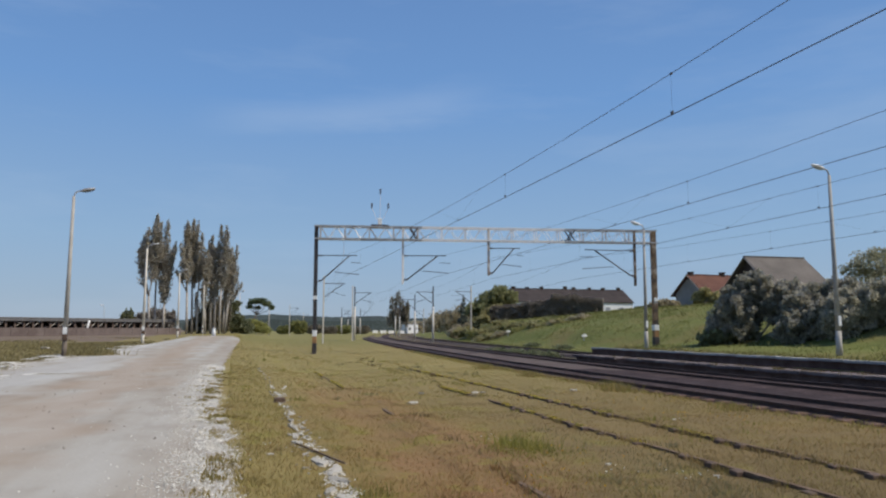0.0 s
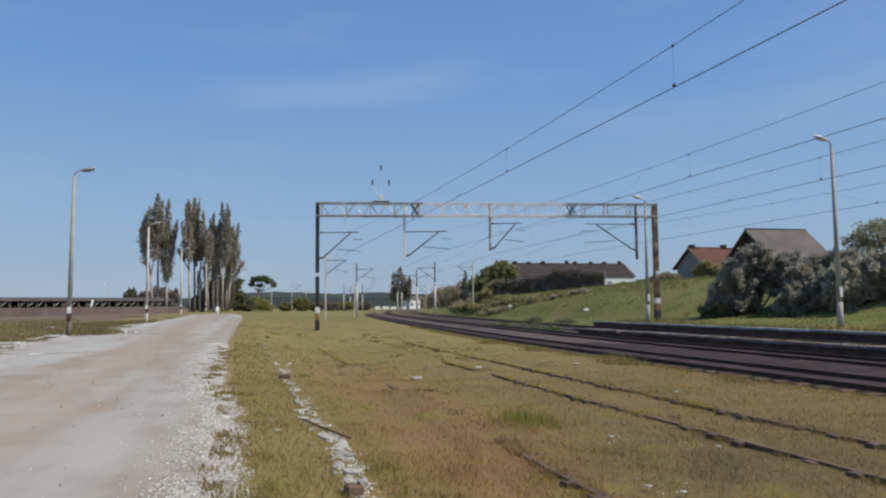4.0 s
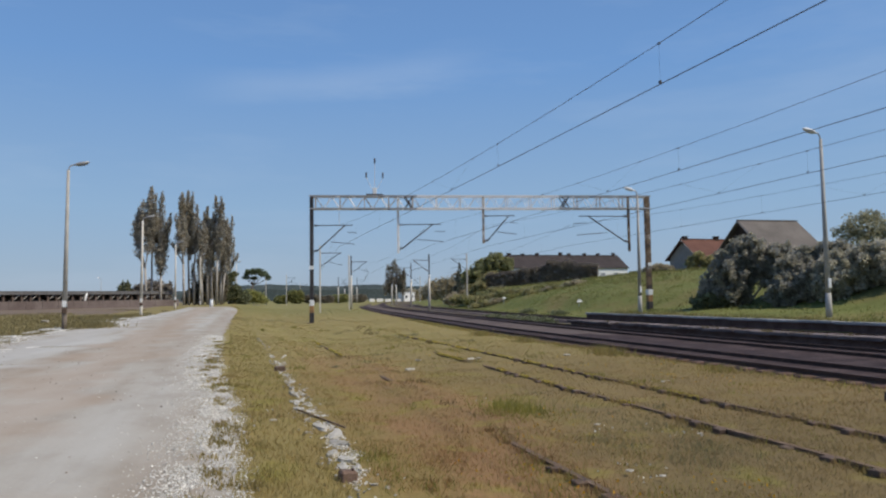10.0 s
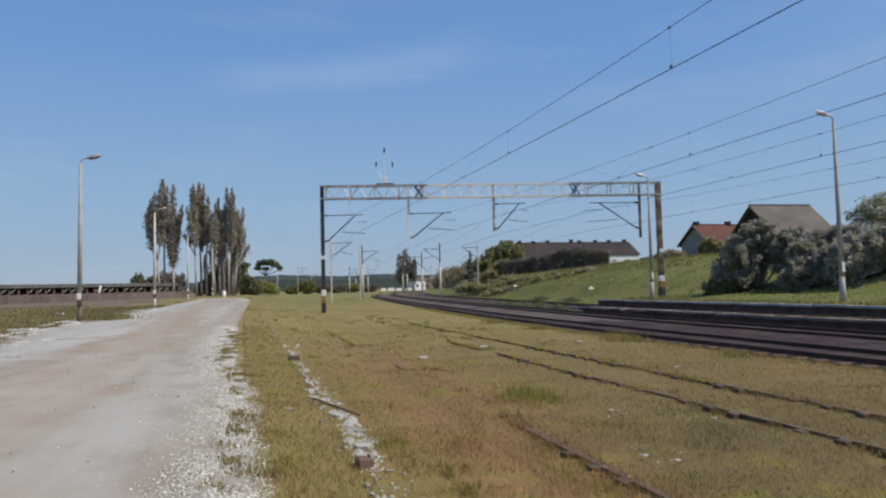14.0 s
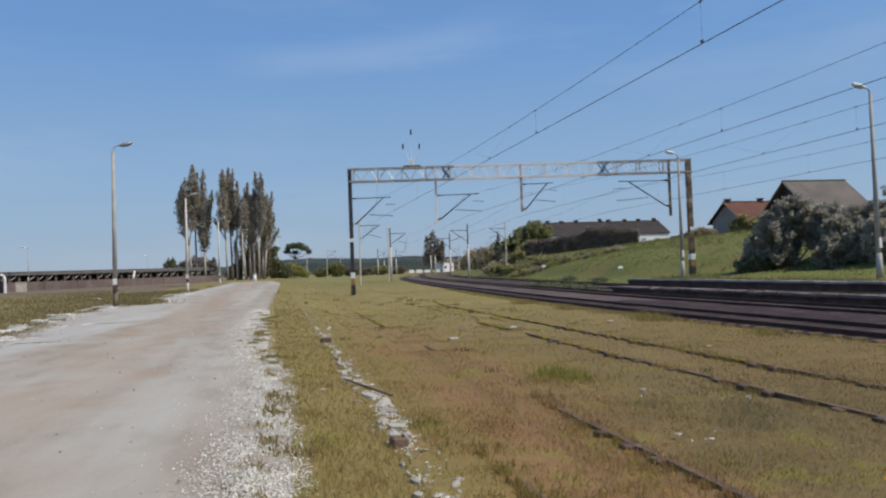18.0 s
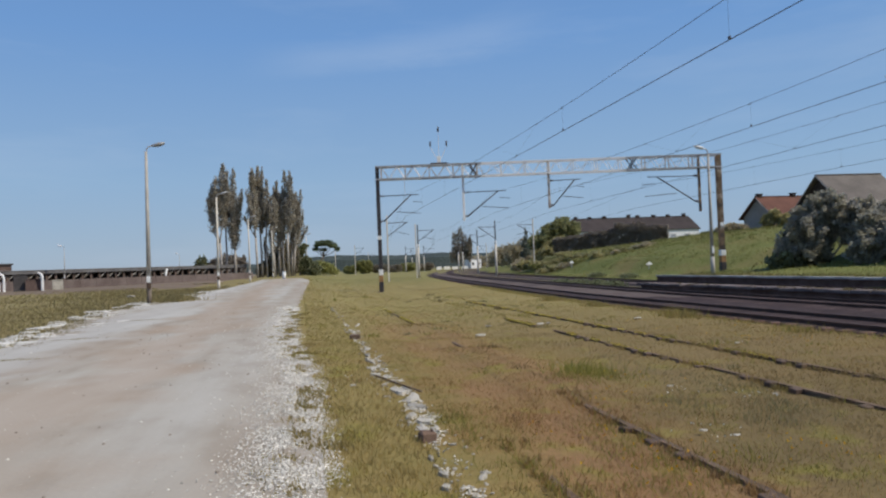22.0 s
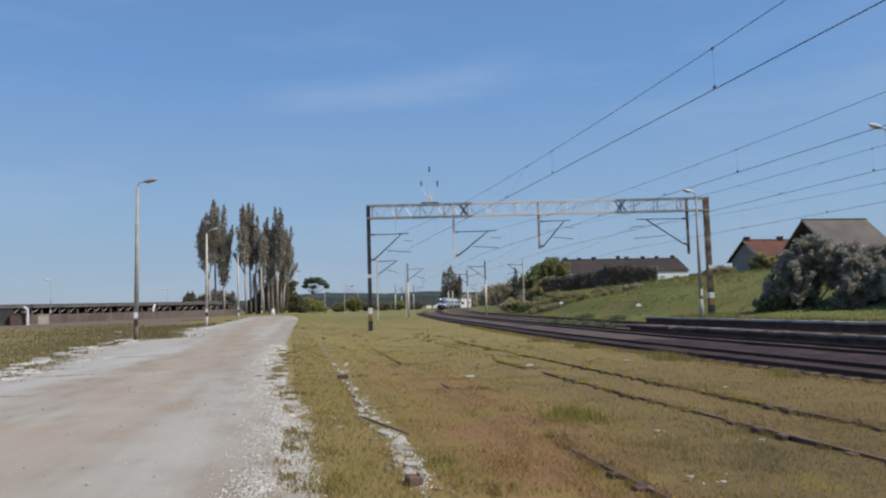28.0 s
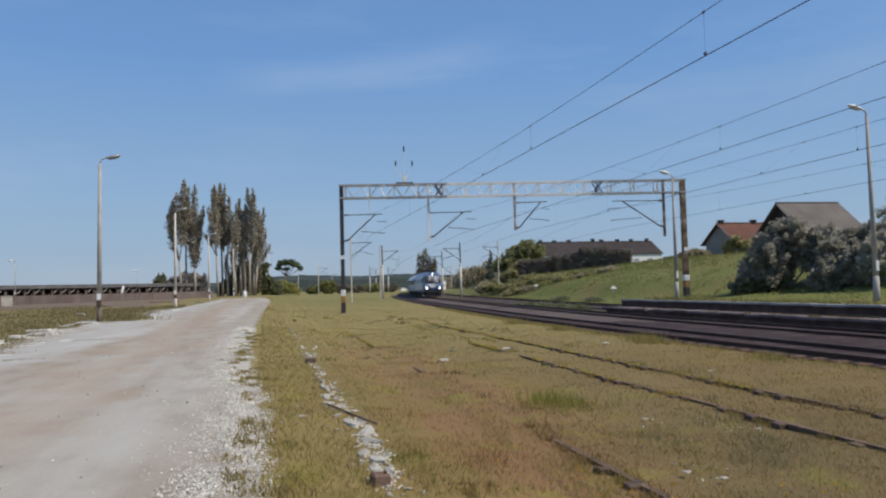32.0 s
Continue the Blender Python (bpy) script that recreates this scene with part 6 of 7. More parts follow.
    for y, up in ((4.0, 0.0), (14.8, 1.5)):
        p = part("pantograph", boxed(0, y, 4.12, 1.4, 1.8, 0.12), M_STEELDARK, t)
        top = 4.3 + up
        for x in (-0.4, 0.4):
            part("lower_arm", barred((x, y + 0.8, 4.15), (x * 0.6, y - 0.6, 4.25 + up * 0.5), 0.035, sides=5), M_STEELDARK, p)
            part("upper_arm", barred((x * 0.6, y - 0.6, 4.25 + up * 0.5), (x, y + 0.3, top), 0.03, sides=5), M_STEELDARK, p)
        part("collector_bow", barred((-0.85, y + 0.3, top), (0.85, y + 0.3, top), 0.04, sides=5), M_STEELDARK, p)
    return t


def carriage():
    t = thing("passenger_carriage", Matrix(), "blue-grey passenger carriage with dark window band", "carriage", "train carriages")
    part("body", hull(26.2, 2.86, [(1.2, 0.85), (1.4, 1.05), (1.42, 2.0), (1.4, 3.0), (1.2, 3.55), (0.8, 3.85), (0.0, 3.95)], 0.0), M_SILVERPAINT, t)
    for s in (-1, 1):
        part("lower_band", boxed(s * 1.425, 13, 1.4, 0.03, 25, 0.6), M_PALEBLUE, t)
        for i in range(10):
            part("window", boxed(s * 1.43, 3.4 + i * 2.15, 2.55, 0.04, 1.5, 0.85, bevel=0.01), M_GLASS, t)
        for y in (1.2, 25.0):
            part("door", boxed(s * 1.43, y, 2.1, 0.04, 0.9, 2.1, bevel=0.01), M_BLUE, t)
    for i in range(5):
        part("roof_vent", boxed(0, 3 + i * 5, 4.0, 0.7, 1.2, 0.14, bevel=0.03), M_SILVERPAINT, t)
    bogie(t, 3.6), bogie(t, 22.6)
    return t


LOCO = locomotive()
CARS = [carriage()]
CARS += [copy_thing(CARS[0], Matrix()) for _ in range(5)]


# ---- rubble, stones and gravel ----
def stone_mesh(name, seed, mat):
    rnd = random.Random(seed)
    bm = bmesh.new()
    bmesh.ops.create_icosphere(bm, subdivisions=1, radius=1)
    for v in bm.verts:
        v.co *= rnd.uniform(0.7, 1.2)
        v.co.z *= 0.6
    me = bpy.data.meshes.new(name)
    bm.to_mesh(me)
    bm.free()
    me.materials.append(mat)
    return me


def crumb(vs, fs, x, y, z, s, rnd):
    """Adds one small angular chip to a list of points and faces."""
    a = rnd.uniform(0, 6.28)
    c, d = math.cos(a) * s, math.sin(a) * s
    k = len(vs)
    vs += [(x + c * p - d * q, y + d * p + c * q, z + s * r) for p, q, r in ((-1, -0.6, 0), (0.9, -0.8, 0), (0.7, 0.9, 0), (-0.8, 0.7, 0), (0.1, 0, 0.9))]
    fs += [(k, k + 1, k + 4), (k + 1, k + 2, k + 4), (k + 2, k + 3, k + 4), (k + 3, k, k + 4)]


def crust(a, c, thick, rnd):
    """A broken flat piece of old concrete or caked gravel: an uneven outline with a worn, sloping rim."""
    bm = bmesh.new()
    n = 13
    turn = [2 * math.pi * (i + rnd.uniform(-0.3, 0.3)) / n for i in range(n)]
    size = [rnd.uniform(0.6, 1.12) for _ in range(n)]
    low = [bm.verts.new((math.cos(u) * a * k, math.sin(u) * c * k, -thick)) for u, k in zip(turn, size)]
    top = [bm.verts.new((math.cos(u) * a * k * 0.86, math.sin(u) * c * k * 0.9, rnd.uniform(0.4, 1.0) * thick)) for u, k in zip(turn, size)]
    mid = bm.verts.new((0, 0, thick))
    for i in range(n):
        k = (i + 1) % n
        bm.faces.new((low[i], low[k], top[k], top[i]))
        bm.faces.new((top[i], top[k], mid))
    return bm


def road_crusts():
    """Caked white gravel plates along the ragged far rim of the road, with grit between them."""
    rnd = random.Random(91)
    t = thing("gravel_rim", Matrix(), "white caked gravel crust along the ragged road rim", "gravel", "", "structure")
    for i in range(170):
        y = 17 + 50 * rnd.random() ** 1.1
        x = curve_at(ROAD_L, y) + (rnd.gauss(0.1, 0.45) if i % 3 else rnd.uniform(-0.6, 2.4))
        if noise.noise((x * 0.7, y * 0.25, 44)) < -0.12:
            continue
        o = part("crust_plate", crust(rnd.uniform(0.14, 0.5), rnd.uniform(0.08, 0.3) * (1 + y * 0.02), 0.03, rnd), M_CRUST, t)
        o.matrix_local = Matrix.Translation((x, y, ground_z(x, y) + 0.045)) @ Matrix.Rotation(rnd.uniform(-0.4, 0.4), 4, "Z")
    for x, y, a, c in ((-8.4, 44.2, 1.1, 0.5), (-7.6, 45.6, 1.3, 0.45), (-6.9, 47.4, 0.9, 0.5), (-8.0, 46.6, 1.0, 0.4), (-6.2, 52.0, 0.8, 0.8), (-7.0, 50.2, 1.0, 0.5), (-9.2, 43.0, 0.7, 0.3)):
        part("crust_plate", crust(a, c, 0.03, rnd), M_CRUST, t).matrix_local = Matrix.Translation((x, y, ground_z(x, y) + 0.06))


def rubble():
    rnd = random.Random(8)
    shapes = [stone_mesh("stone", s, M_STONE) for s in range(6)]
    t = thing("rubble_kerb", Matrix(), "broken white concrete kerb crumbling along the grass", "rubble")
    y = 4.6
    while y < 33:
        dense = 0.055 if y < 8.2 else 0.06 if y < 11.8 else 0.16 if y < 16 else 0.12 if y < 21 else 0.5
        x = 1.18 + 0.1 * noise.noise((y * 0.6, 0, 0)) + rnd.gauss(0, 0.1 if y > 12 else 0.13)
        s = rnd.uniform(0.01, 0.026) * (0.9 if y < 7 else 1.1 if y < 12 else 1.7) * (1.7 if rnd.random() < 0.08 else 1)
        o = new("stone", rnd.choice(shapes))
        o.parent = t
        o.matrix_local = Matrix.Translation((x, y, ground_z(x, y) + s * 0.35 + 0.02)) @ Euler((rnd.uniform(-0.4, 0.4), rnd.uniform(-0.4, 0.4), rnd.uniform(0, 6))).to_matrix().to_4x4() @ Matrix.Diagonal((s * rnd.uniform(0.9, 1.8), s, s * rnd.uniform(0.6, 1), 1))
        y += dense * rnd.uniform(0.3, 1.3)
    for y, x, L in ((21.9, 1.4, 2.0), (20.2, 1.73, 0.7), (20.5, 1.38, 0.35)):
        part("kerb_slab", boxed(0, 0, 0, 0.1, L, 0.04, m=Matrix.Translation((x, y, ground_z(x, y) + 0.02)) @ Matrix.Rotation(radians(rnd.uniform(-15, -10)), 4, "Z") @ Matrix.Rotation(radians(rnd.uniform(-2, 2)), 4, "X"), bevel=0.015), M_STONE, t)
    vs, fs = [], []
    for i in range(9000):
        y = 4.2 + 19 * rnd.random() ** 1.35 if i % 9 else rnd.uniform(-3, 4.4)
        x = (1.2 - 0.11 * (1 - sm(5.2, 7.2, y)) if y < 8 else 1.27 if y < 11 else 1.18) + 0.12 * noise.noise((y * 0.7, 0, 0)) + rnd.gauss(0, 0.065 if y < 11.4 else 0.04)
        clump = (0.36 if 6.8 < y < 10.6 else -0.02 if y < 7 else -0.05) + 1.0 * noise.noise((x * 3.5, y * 2.2, 5)) + 0.5 * noise.noise((0, y * 0.9, 3))
        if rnd.random() > clump:
            continue
        s = rnd.uniform(0.005, 0.016) * (1 + max(y, 0) * 0.03)
        crumb(vs, fs, x, y, rough_ground(x, y) + 0.012, s, rnd)
    me = bpy.data.meshes.new("crumbs")
    me.from_pydata(vs, [], fs)
    me.materials.append(M_CRUMB)
    o = new("crumbs", me)
    o.parent = t
    tagged(o, "fine white crumbs of broken concrete", "", "", "stuff")
    for x, y, a, c, turn in ((1.12, 14.6, 0.06, 0.3, 0), (1.1, 13.7, 0.07, 0.35, 8), (1.05, 12.6, 0.08, 0.3, 0), (1.03, 11.95, 0.09, 0.22, 12), (1.17, 10.1, 0.1, 0.3, 10), (1.3, 9.55, 0.12, 0.3, -12), (1.27, 8.95, 0.09, 0.25, 20), (1.08, 8.25, 0.08, 0.24, -6), (1.2, 7.95, 0.1, 0.2, 15), (1.12, 7.6, 0.08, 0.18, 0), (1.24, 7.5, 0.06, 0.16, 0), (0.98, 6.3, 0.035, 0.1, 0), (0.99, 5.75, 0.04, 0.09, 20), (0.94, 5.35, 0.045, 0.08, 0)):
        part("kerb_slab", crust(a, c, 0.03, rnd), M_STONE, t).matrix_local = Matrix.Translation((x, y, rough_ground(x, y) + 0.012)) @ Euler((rnd.uniform(-0.06, 0.06), rnd.uniform(-0.1, 0.1), radians(turn))).to_matrix().to_4x4()
    t = thing("old_sleeper_end", pose(1.07, 7.02, ground_z(1.07, 7.02) + 0.045, 0, 4, 6), "weathered brown sleeper end standing in the rubble", "sleeper")
    part("block", boxed(0, 0, 0.0, 0.17, 0.15, 0.15, bevel=0.02), M_OLDWOOD, t)
    part("bolt", barred((0.04, -0.02, 0.07), (0.04, -0.02, 0.1), 0.014, sides=6), M_RAIL, t)
    t = thing("loose_rail", pose(1.22, 10.69, ground_z(1.22, 10.69) + 0.06, 0, 0, 14.2), "short rusty rail end lying across the rubble", "rail")
    part("bar", boxed(0, 0, 0, 0.022, 1.9, 0.026, bevel=0.005), M_SIDINGRAIL, t)
    t = thing("rusty_box", pose(1.12, 18.2, ground_z(1.12, 18.2)), "small rusty brown metal box in the grass", "box")
    part("body", boxed(0, 0, 0.06, 0.26, 0.2, 0.14, bevel=0.02), M_RUSTDARK, t)
    for x, y, s in ((6.67, 20.2, 0.11), (9.8, 20.3, 0.1), (5.2, 20.6, 0.08), (4.3, 17.9, 0.12), (0.53, 10.36, 0.045), (4.0, 6.7, 0.035), (5.92, 8.2, 0.04), (8.7, 13.4, 0.05), (-12.6, 57.0, 0.3), (7.0, 20.4, 0.08), (4.2, 6.4, 0.03), (4.15, 11.9, 0.04), (5.0, 9.3, 0.035)):
        o = tagged(new("white_stone", rnd.choice(shapes)), "pale loose stone lying in the dry grass", "stone", "loose stones")
        o.matrix_world = Matrix.Translation((x, y, ground_z(x, y) + s * 0.3 + 0.03)) @ Matrix.Diagonal((s * 1.3, s, s * (1.3 if s > 0.3 else 0.6), 1))
    t = thing("rusty_stub", pose(10.75, 9.8, ground_z(10.75, 9.8), 3, 0, 0), "short rusty iron stub standing in the grass", "post")
    part("stub", barred((0, 0, -0.1), (0, 0, 0.14), 0.035, 0.03, 8), M_RUSTDARK, t)
    part("cap", barred((0, 0, 0.14), (0, 0, 0.165), 0.042, 0.035, 8), M_RUST, t)
    # fine gravel along the road
    vs, fs = [], []
    for i in range(92000):
        y = 3.5 + 30 * rnd.random() ** 2.2 if i % 8 else rnd.uniform(-6, 4)
        side = i < 88500
        edge = curve_at(ROAD_R, y)
        if side:
            x = edge + rnd.gauss(-0.26, 0.25)
            if x > edge + 0.12 + 0.2 * noise.noise((3, y * 1.1, 2)) + rnd.gauss(0, 0.05) or noise.noise((x * 2.2, y * 1.1, 13)) + rnd.gauss(0, 0.2) < -0.12:
                continue
        else:
            x = rnd.gauss(-2.6, 0.9) if rnd.random() < 0.6 else rnd.uniform(curve_at(ROAD_L, y), -0.8)
        s = rnd.uniform(0.003, 0.009) if side else rnd.uniform(0.004, 0.012)
        if rnd.random() < 0.02:
            s *= 1.8
        crumb(vs, fs, x, y, ground_z(x, y) + (0.055 if x < edge - 0.3 else 0.025), s * (1 + max(y, 0) * 0.02), rnd)
    cv, cf = [], []
    for i in range(220):
        y = 4 + 26 * rnd.random() ** 1.6
        crumb_x = rnd.uniform(curve_at(ROAD_L, y) + 0.6, -0.5)
        crumb(cv, cf, crumb_x, y, ground_z(crumb_x, y) + 0.058, rnd.uniform(0.006, 0.02) * (1 + y * 0.02), rnd)
    me = bpy.data.meshes.new("clods")
    me.from_pydata(cv, [], cf)
    me.materials.append(M_CLOD)
    tagged(new("clods", me), "small dark clods of earth on the gravel road", "soil", "", "stuff")
    for i in range(6000):
        y = 12 + 50 * rnd.random() ** 1.5
        x = curve_at(ROAD_L, y) + rnd.uniform(-0.3, 2.6)
        if noise.noise((x * 0.8, y * 0.35, 31)) > 0.15:
            crumb(vs, fs, x, y, ground_z(x, y) + 0.05, rnd.uniform(0.006, 0.02), rnd)
    me = bpy.data.meshes.new("gravel")
    me.from_pydata(vs, [], fs)
    me.materials.append(M_GRAVEL)
    tagged(new("gravel", me), "loose white gravel along the road edge", "gravel", "", "stuff")


rubble()
road_crusts()


# ---- grass ----
def blades(name, label, spots, mats, seed):
    """Thin bent blades: each spot is (x, y, z, height, width, material)."""
    rnd = random.Random(seed)
    n = len(spots)
    vs, fs, mi = [], [], []
    for x, y, z, h, w, m in spots:
        a = rnd.uniform(0, 6.28)
        lx, ly = rnd.gauss(0, 0.35) * h, rnd.gauss(0, 0.35) * h
        c, s = math.cos(a) * w, math.sin(a) * w
        k = len(vs)
        vs += [(x - c, y - s, z), (x + c, y + s, z), (x + lx, y + ly, z + h)]
        fs.append((k, k + 1, k + 2))
        mi.append(m)
    me = bpy.data.meshes.new(name)
    me.from_pydata(vs, [], fs)
    for m in mats:
        me.materials.append(m)
    me.polygons.foreach_set("material_index", mi)
    return tagged(new(name, me), label, "grass", "", "stuff")


def verge_kind(x, y, rnd):
    """0 olive, 1 reddish sorrel, 2 straw, 3 fresh green."""
    red = red_patch(x, y)
    green = 0.15 + 0.9 * noise.noise((x * 0.7, y * 0.45, 11)) + (0.8 if (x - 4.4) ** 2 + ((y - 11) * 0.8) ** 2 < 0.8 else 0) + (0.5 if y < 9 and (1.2 < x < 2.5 or 3.5 < x < 5.2) else 0) + (0.4 if y > 20 else 0)
    grey = 0.75 - abs(x - 5.6) - abs(y - 10) * 0.12
    k = rnd.random()
    if k < grey:
        return 4
    if k < red * 0.2:
        return 1
    if rnd.random() < green * 0.3:
        return 3
    return 2 if rnd.random() < 0.1 else 0


def on_rail(x, y):
    if noise.noise((x, y * 0.9, 17)) > 0.3:
        return False
    for r in OPEN_RAIL:
        if -(0.05 + 0.002 * y) < x - r < 0.05 + 0.001 * y and covered(r, y) < 0.1:
            return True
    return abs(x - 1.9) < 0.05 and y < 7


def grass():
    rnd = random.Random(12)
    spots = []
    for y0, y1, n, hmin, hmax, w in ((-6, 3.2, 24000, 0.015, 0.06, 0.006), (3.2, 9, 95000, 0.015, 0.06, 0.0042), (9, 18, 66000, 0.02, 0.06, 0.006), (18, 34, 36000, 0.02, 0.065, 0.011), (34, 62, 15000, 0.02, 0.06, 0.018), (62, 130, 9000, 0.03, 0.07, 0.03)):
        for _ in range(n):
            y = rnd.uniform(y0, y1)
            x = rnd.uniform(-0.1, 11.7 + curve_at(BEND, y))
            edge = curve_at(ROAD_R, y) + 0.28 * noise.noise((3, y * 1.1, 2)) + 0.12 * noise.noise((5, y * 3.7, 2)) + rnd.gauss(0, 0.06)
            if x < edge + 0.05 and rnd.random() < 0.85:
                continue
            if on_rail(x, y) and y < 60:
                continue
            if abs(x - 1.22) < 0.16 and y < 11.4 and rnd.random() < 0.6:
                continue
            thin = 0.55 + 0.7 * noise.noise((x * 0.9, y * 0.6, 21))
            if rnd.random() > thin + 0.5:
                continue
            h = rnd.uniform(hmin, hmax) * ((0.7 + 0.6 * rnd.random()) if y < 11 else (0.58 + 0.5 * rnd.random()))
            if x < 1.1:
                h *= 1.5
            spots.append((x, y, rough_ground(x, y) - 0.01, h, w * rnd.uniform(0.7, 1.4), verge_kind(x, y, rnd)))
    # tufts at the road edge
    for _ in range(64):
        y = 3.5 + 28 * rnd.random() ** 1.5
        cx = curve_at(ROAD_R, y) + rnd.gauss(-0.14, 0.2)
        for _ in range(70):
            x, yy = cx + rnd.gauss(0, 0.09), y + rnd.gauss(0, 0.13)
            spots.append((x, yy, ground_z(x, yy) + 0.03, rnd.uniform(0.02, 0.06), 0.006 + 0.0004 * y, 0 if rnd.random() < 0.6 else 2))
    for cy, s in ((21.0, 0.3), (20.4, 0.25), (27.5, 0.2), (15.0, 0.15), (33.0, 0.3)):
        for _ in range(260):
            x, y = rnd.gauss(11.4, 0.25), rnd.gauss(cy, 0.35)
            spots.append((x, y, rough_ground(x, y) - 0.02, rnd.uniform(0.1, s + 0.1), 0.012, 3 if rnd.random() < 0.3 else 2))
    for _ in range(9000):
        y = rnd.uniform(6, 60)
        x = 11.75 + curve_at(BEND, y) + rnd.gauss(0, 0.25)
        if noise.noise((y * 0.7, 3, 0)) > -0.2:
            spots.append((x, y, rough_ground(x, y) - 0.02, rnd.uniform(0.03, 0.16), 0.005 + 0.0004 * y, rnd.choice((0, 2, 3))))
    for _ in range(60):
        cx, cy = rnd.uniform(1.5, 10), 10 + 36 * rnd.random() ** 1.3
        r, h, k = rnd.uniform(0.08, 0.25), rnd.uniform(0.06, 0.16), rnd.choice((3, 3, 4, 5))
        for _ in range(24):
            x, y = cx + rnd.gauss(0, r), cy + rnd.gauss(0, r)
            spots.append((x, y, rough_ground(x, y), h * rnd.uniform(0.4, 1.0), 0.005 + 0.0004 * y, k))
    # yellow-green tufts along the near rails
    for cx, cy, n, k in ((3.15, 7.3, 300, 3), (3.0, 6.2, 340, 3), (3.1, 5.5, 260, 3), (2.7, 5.0, 240, 3), (3.8, 5.6, 200, 3), (1.7, 6.0, 200, 3), (1.45, 8.0, 260, 3), (1.5, 7.2, 200, 3), (5.0, 7.0, 300, 4), (5.6, 7.6, 300, 4), (4.6, 8.2, 260, 4), (6.0, 9.0, 240, 4), (2.2, 7.6, 200, 1), (2.6, 8.6, 200, 1), (3.9, 10.4, 240, 3)):
        for _ in range(n):
            x, y = rnd.gauss(cx, 0.2), rnd.gauss(cy, 0.3)
            spots.append((x, y, rough_ground(x, y) - 0.01, rnd.uniform(0.04, 0.12), 0.0045, k if rnd.random() < 0.8 else 0))
    # the green clump between the sidings
    for _ in range(420):
        x, y = rnd.gauss(4.45, 0.3), rnd.gauss(11.1, 0.4)
        spots.append((x, y, rough_ground(x, y), rnd.uniform(0.07, 0.25), 0.008, 3))
    # tall weeds along the sidings' rails and the ballast shoulder
    for _ in range(20000):
        y = 4 + 36 * rnd.random() ** 1.4
        r = rnd.choice((6.44, 7.94, 3.4, 1.9))
        x = r + rnd.choice((-1, -1, -1, 1)) * rnd.uniform(0.03, 0.15)
        if r < 4 and y > (9.3 if r > 2 else 6.8) or y > 15 and x < r:
            continue
        if noise.noise((y * (6.0 if r < 4 else 3.0), r, 7)) > (-0.2 if r < 4 else -0.12):
            spots.append((x, y, rough_ground(x, y), rnd.uniform(0.04, 0.12), 0.006 + 0.0003 * y, verge_kind(x, y, rnd)))
    # yellow moss in lumps along the open rails
    for r, y0, y1, n in ((7.94, 11, 35.5, 4200), (6.44, 10, 17.6, 1500), (6.44, 20.1, 22.9, 800), (3.4, 23.4, 32, 1100)):
        for _ in range(n):
            y = rnd.uniform(y0, y1)
            if noise.noise((y * 1.1, r, 41)) > -0.05 and covered(r, y) < 0.2:
                spots.append((r + rnd.uniform(-0.05, 0.05), y, 0.014 * sm(13, 20, y) - rnd.uniform(0.012, 0.035), rnd.uniform(0.02, 0.05), 0.008 + 0.0008 * y, 6))
    for _ in range(60):
        cy, cx = rnd.uniform(12, 40), 19.4 + abs(rnd.gauss(0, 0.25))
        for _ in range(22):
            spots.append((cx + rnd.gauss(0, 0.06), cy + rnd.gauss(0, 0.16), 0.33, rnd.uniform(0.03, 0.13), 0.014, 5))
    blades("grass", "dry olive and reddish meadow grass between the old tracks", spots, [M_GRASS, M_SORREL, M_STRAW, M_GREEN, M_GREYGRASS, M_DULLGRASS, M_MOSS], 1)
    flowers = []
    for cx, cy, n in ((3.0, 5.8, 26), (3.1, 6.8, 18), (9.4, 14.0, 18), (11.0, 17.0, 16), (8.9, 16.6, 14), (10.0, 13.0, 14), (4.9, 10.4, 16), (3.8, 8.6, 20), (4.6, 5.6, 26), (7.6, 18.0, 14), (6.3, 22.0, 12), (9.2, 20.0, 14), (3.0, 27.0, 10), (6.9, 28.0, 12)):
        for _ in range(n):
            x, y = rnd.gauss(cx, 0.45), rnd.gauss(cy, 0.5)
            flowers.append((x, y, rough_ground(x, y) + 0.05, 0.03, 0.014, 0))
    tagged(blades("wild_flowers", "scattered yellow wild flowers in the grass", flowers, [M_FLOWER], 2), "", "flowers")
    flowers = []
    for cx, cy, n in ((4.1, 6.75, 16), (4.15, 11.8, 6), (4.9, 9.0, 7), (8.6, 13.3, 5), (0.6, 11.0, 4), (5.7, 8.4, 13), (1.6, 6.8, 4)):
        for _ in range(n):
            x, y = rnd.gauss(cx, 0.22), rnd.gauss(cy, 0.22)
            flowers.append((x, y, rough_ground(x, y) + 0.05, 0.02, 0.014, 0))
    tagged(blades("white_flowers", "small white wild flowers in the grass", flowers, [M_WHITEFLOWER], 5), "", "flowers")
    spots = []
    for _ in range(30000):
        y = rnd.uniform(12, 118)
        x = line_3(y) + (rnd.uniform(2.6, 27) if y < 52 else rnd.uniform(1.4, 27))
        if y < 52 and x < 26.6:
            continue
        spots.append((x, y, ground_z(x, y) - 0.02, rnd.uniform(0.04, 0.13), 0.02 + 0.0004 * y, 0 if noise.noise((x * 0.15, y * 0.15, 2)) > -0.1 or rnd.random() < 0.5 else 1))
    for _ in range(9000):
        y = rnd.uniform(46, 116)
        x = line_3(y) + rnd.uniform(15, 27)
        if noise.noise((x * 0.5, y * 0.5, 6)) > -0.1:
            spots.append((x, y, ground_z(x, y) - 0.02, rnd.uniform(0.15, 0.42), 0.03, 0 if rnd.random() < 0.7 else 1))
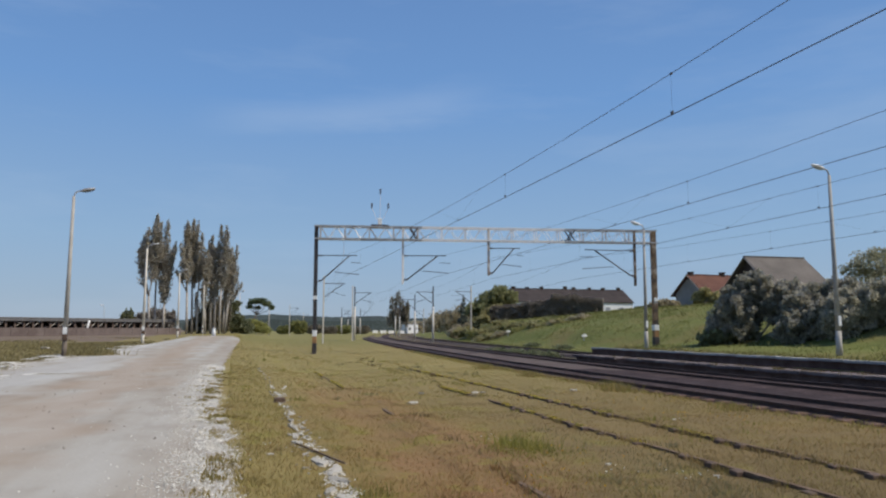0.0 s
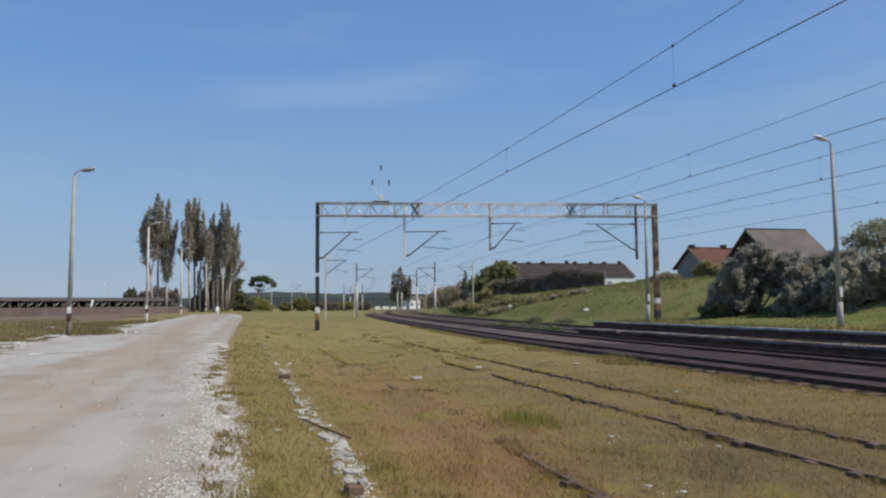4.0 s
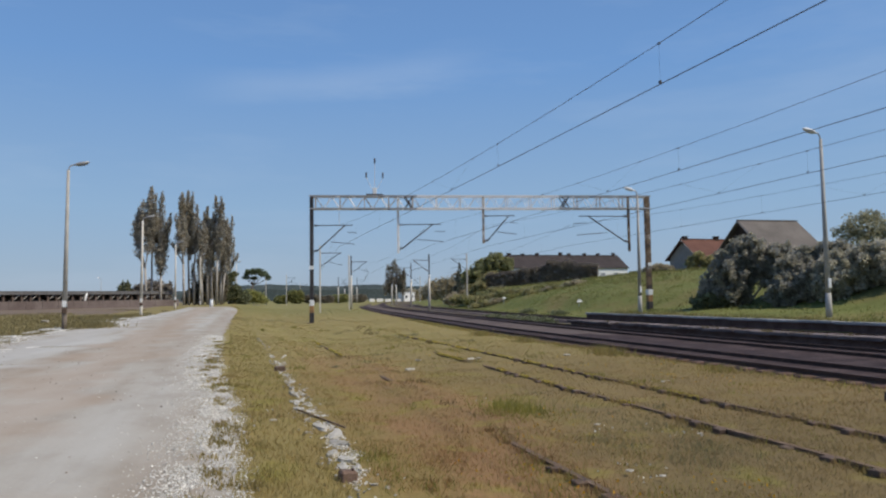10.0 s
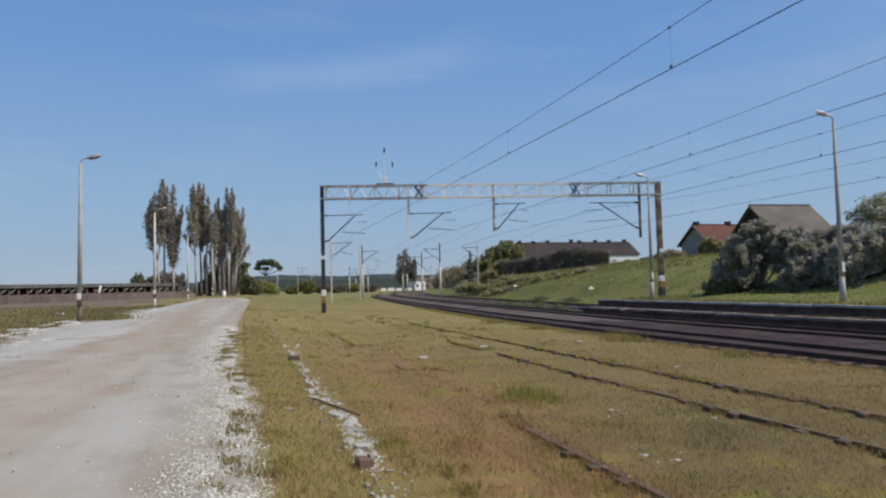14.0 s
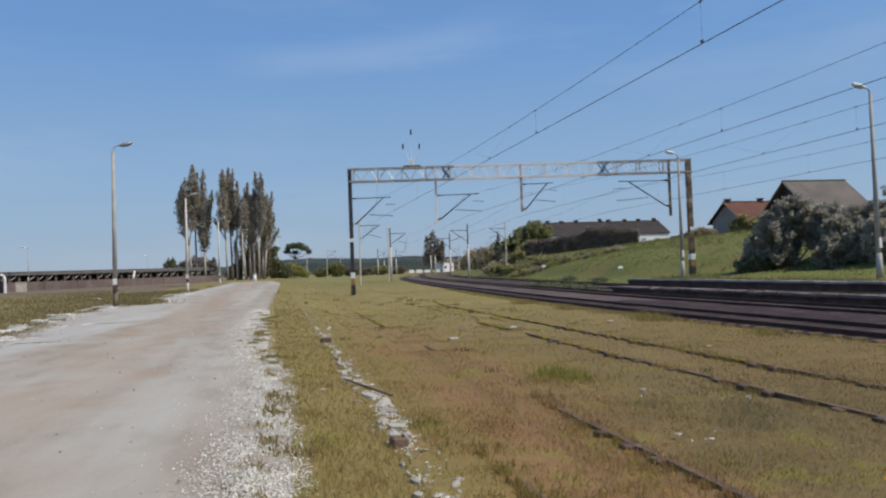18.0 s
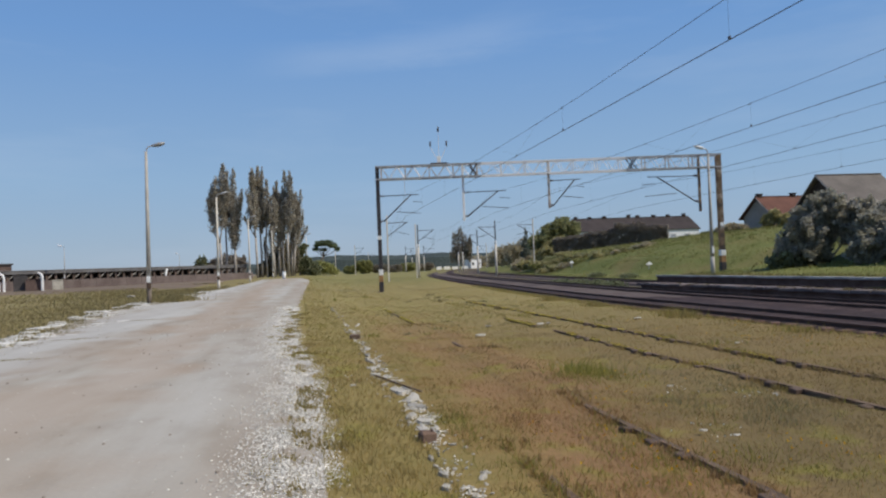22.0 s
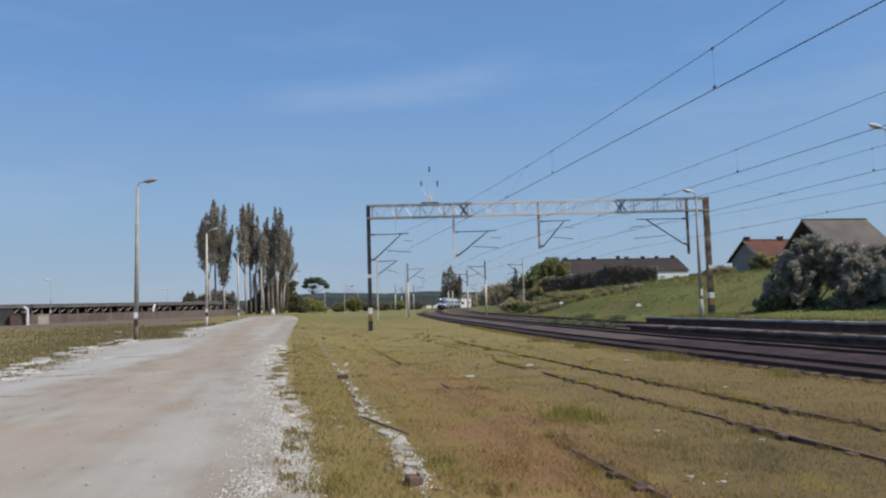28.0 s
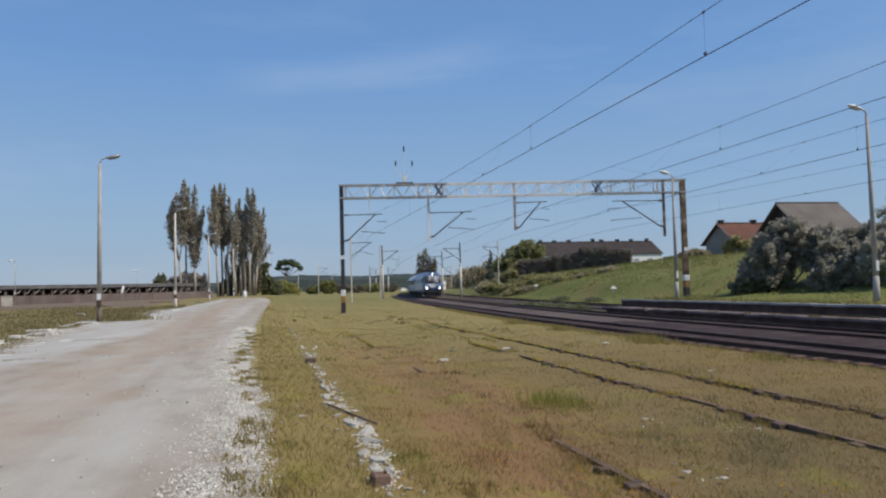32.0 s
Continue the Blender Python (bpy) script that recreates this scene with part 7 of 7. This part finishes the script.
    for _ in range(420):
        cy = rnd.uniform(24, 112)
        cx = line_3(cy) + rnd.uniform(4.5, 25)
        if noise.noise((cx * 0.12, cy * 0.12, 8)) < -0.15:
            continue
        r, h, k = rnd.uniform(0.25, 0.7), rnd.uniform(0.15, 0.4), rnd.choice((0, 1, 2, 2))
        for _ in range(26):
            x, y = cx + rnd.gauss(0, r), cy + rnd.gauss(0, r)
            spots.append((x, y, ground_z(x, y) - 0.02, h * rnd.uniform(0.5, 1.1), 0.03, k))
    for _ in range(2600):
        y = rnd.uniform(14, 50)
        x = 27.3 + abs(rnd.gauss(0, 0.5))
        spots.append((x, y, ground_z(x, y) - 0.02, rnd.uniform(0.08, 0.3), 0.02, 1))
    blades("bank_grass", "fresh green grass covering the railway bank", spots, [M_BANK, M_BANKDRY, M_SHRUB], 3)
    spots = []
    for _ in range(26000):
        y = rnd.uniform(14, 75)
        x = curve_at(ROAD_L, y) - abs(rnd.gauss(0, 5.0)) + 0.5 + 1.2 * noise.noise((2, y * 0.4, 7)) + 0.5 * noise.noise((2, y * 1.7, 7))
        spots.append((x, y, ground_z(x, y) - 0.01, rnd.uniform(0.04, 0.16), 0.012 + 0.0003 * y, 2 if rnd.random() < 0.35 else 0))
    for _ in range(9000):
        y = rnd.uniform(55, 104)
        x = curve_at(ROAD_L, y) - 0.5 - abs(rnd.gauss(0, 11.0))
        if noise.noise((x * 0.12, y * 0.1, 17)) > (y - 85) * 0.02:
            spots.append((x, y, ground_z(x, y) - 0.01, rnd.uniform(0.08, 0.2), 0.05, 2 if rnd.random() < 0.35 else 0))
    for _ in range(160):
        y = rnd.uniform(14, 60)
        cx = curve_at(ROAD_L, y) + abs(rnd.gauss(0, 0.7))
        for _ in range(40):
            x, yy = cx + rnd.gauss(0, 0.25), y + rnd.gauss(0, 0.1)
            spots.append((x, yy, ground_z(x, yy) + 0.03, rnd.uniform(0.02, 0.08), 0.012, 0 if rnd.random() < 0.5 else 2))
    for cx, cy in ((-6.05, 16.2), (-6.2, 21.0), (-6.0, 28.0)):
        for _ in range(220):
            x, yy = cx + rnd.gauss(0, 0.3), cy + rnd.gauss(0, 0.08)
            spots.append((x, yy, ground_z(x, yy) + 0.055, rnd.uniform(0.01, 0.04), 0.01, 0))
    for _ in range(2500):
        x, y = -8.6 + rnd.gauss(0.9, 0.6), 44.5 + rnd.gauss(0.6, 0.8)
        spots.append((x, y, ground_z(x, y), rnd.uniform(0.2, 0.55), 0.025, 0))
    blades("field_grass", "dry olive grass beside the gravel road", spots, [M_FIELDGRASS, M_SORREL, M_FIELDSTRAW], 4)


grass()

RUN = [(0.0, 760), (20, 640), (24, 520), (25.5, 425), (26.5, 340), (27, 300), (27.5, 266), (28, 240), (28.5, 216), (29, 195), (29.5, 177), (30, 161), (30.5, 147), (31, 134.5), (31.5, 122), (32, 110)]


def along(y, length):
    """The pose of a vehicle whose nose stands on the far main line at y and whose tail lies beyond."""
    x, x2 = line_2(y), line_2(y + length * 0.97)
    return Matrix.Translation((x, y, RAIL_Z)) @ Matrix.Rotation(-math.atan2(x2 - x, length * 0.97), 4, "Z")


def motions():
    times = [0, 8, 16, 20, 22, 24] + [25 + 0.25 * i for i in range(29)]
    for k, v in enumerate([LOCO] + CARS):
        back = 0 if k == 0 else 18.9 + (k - 1) * 26.6
        walk(v, [(t, along(curve_at(RUN, t) + back * 0.975, 18.4 if k == 0 else 26.2)) for t in times])


motions()
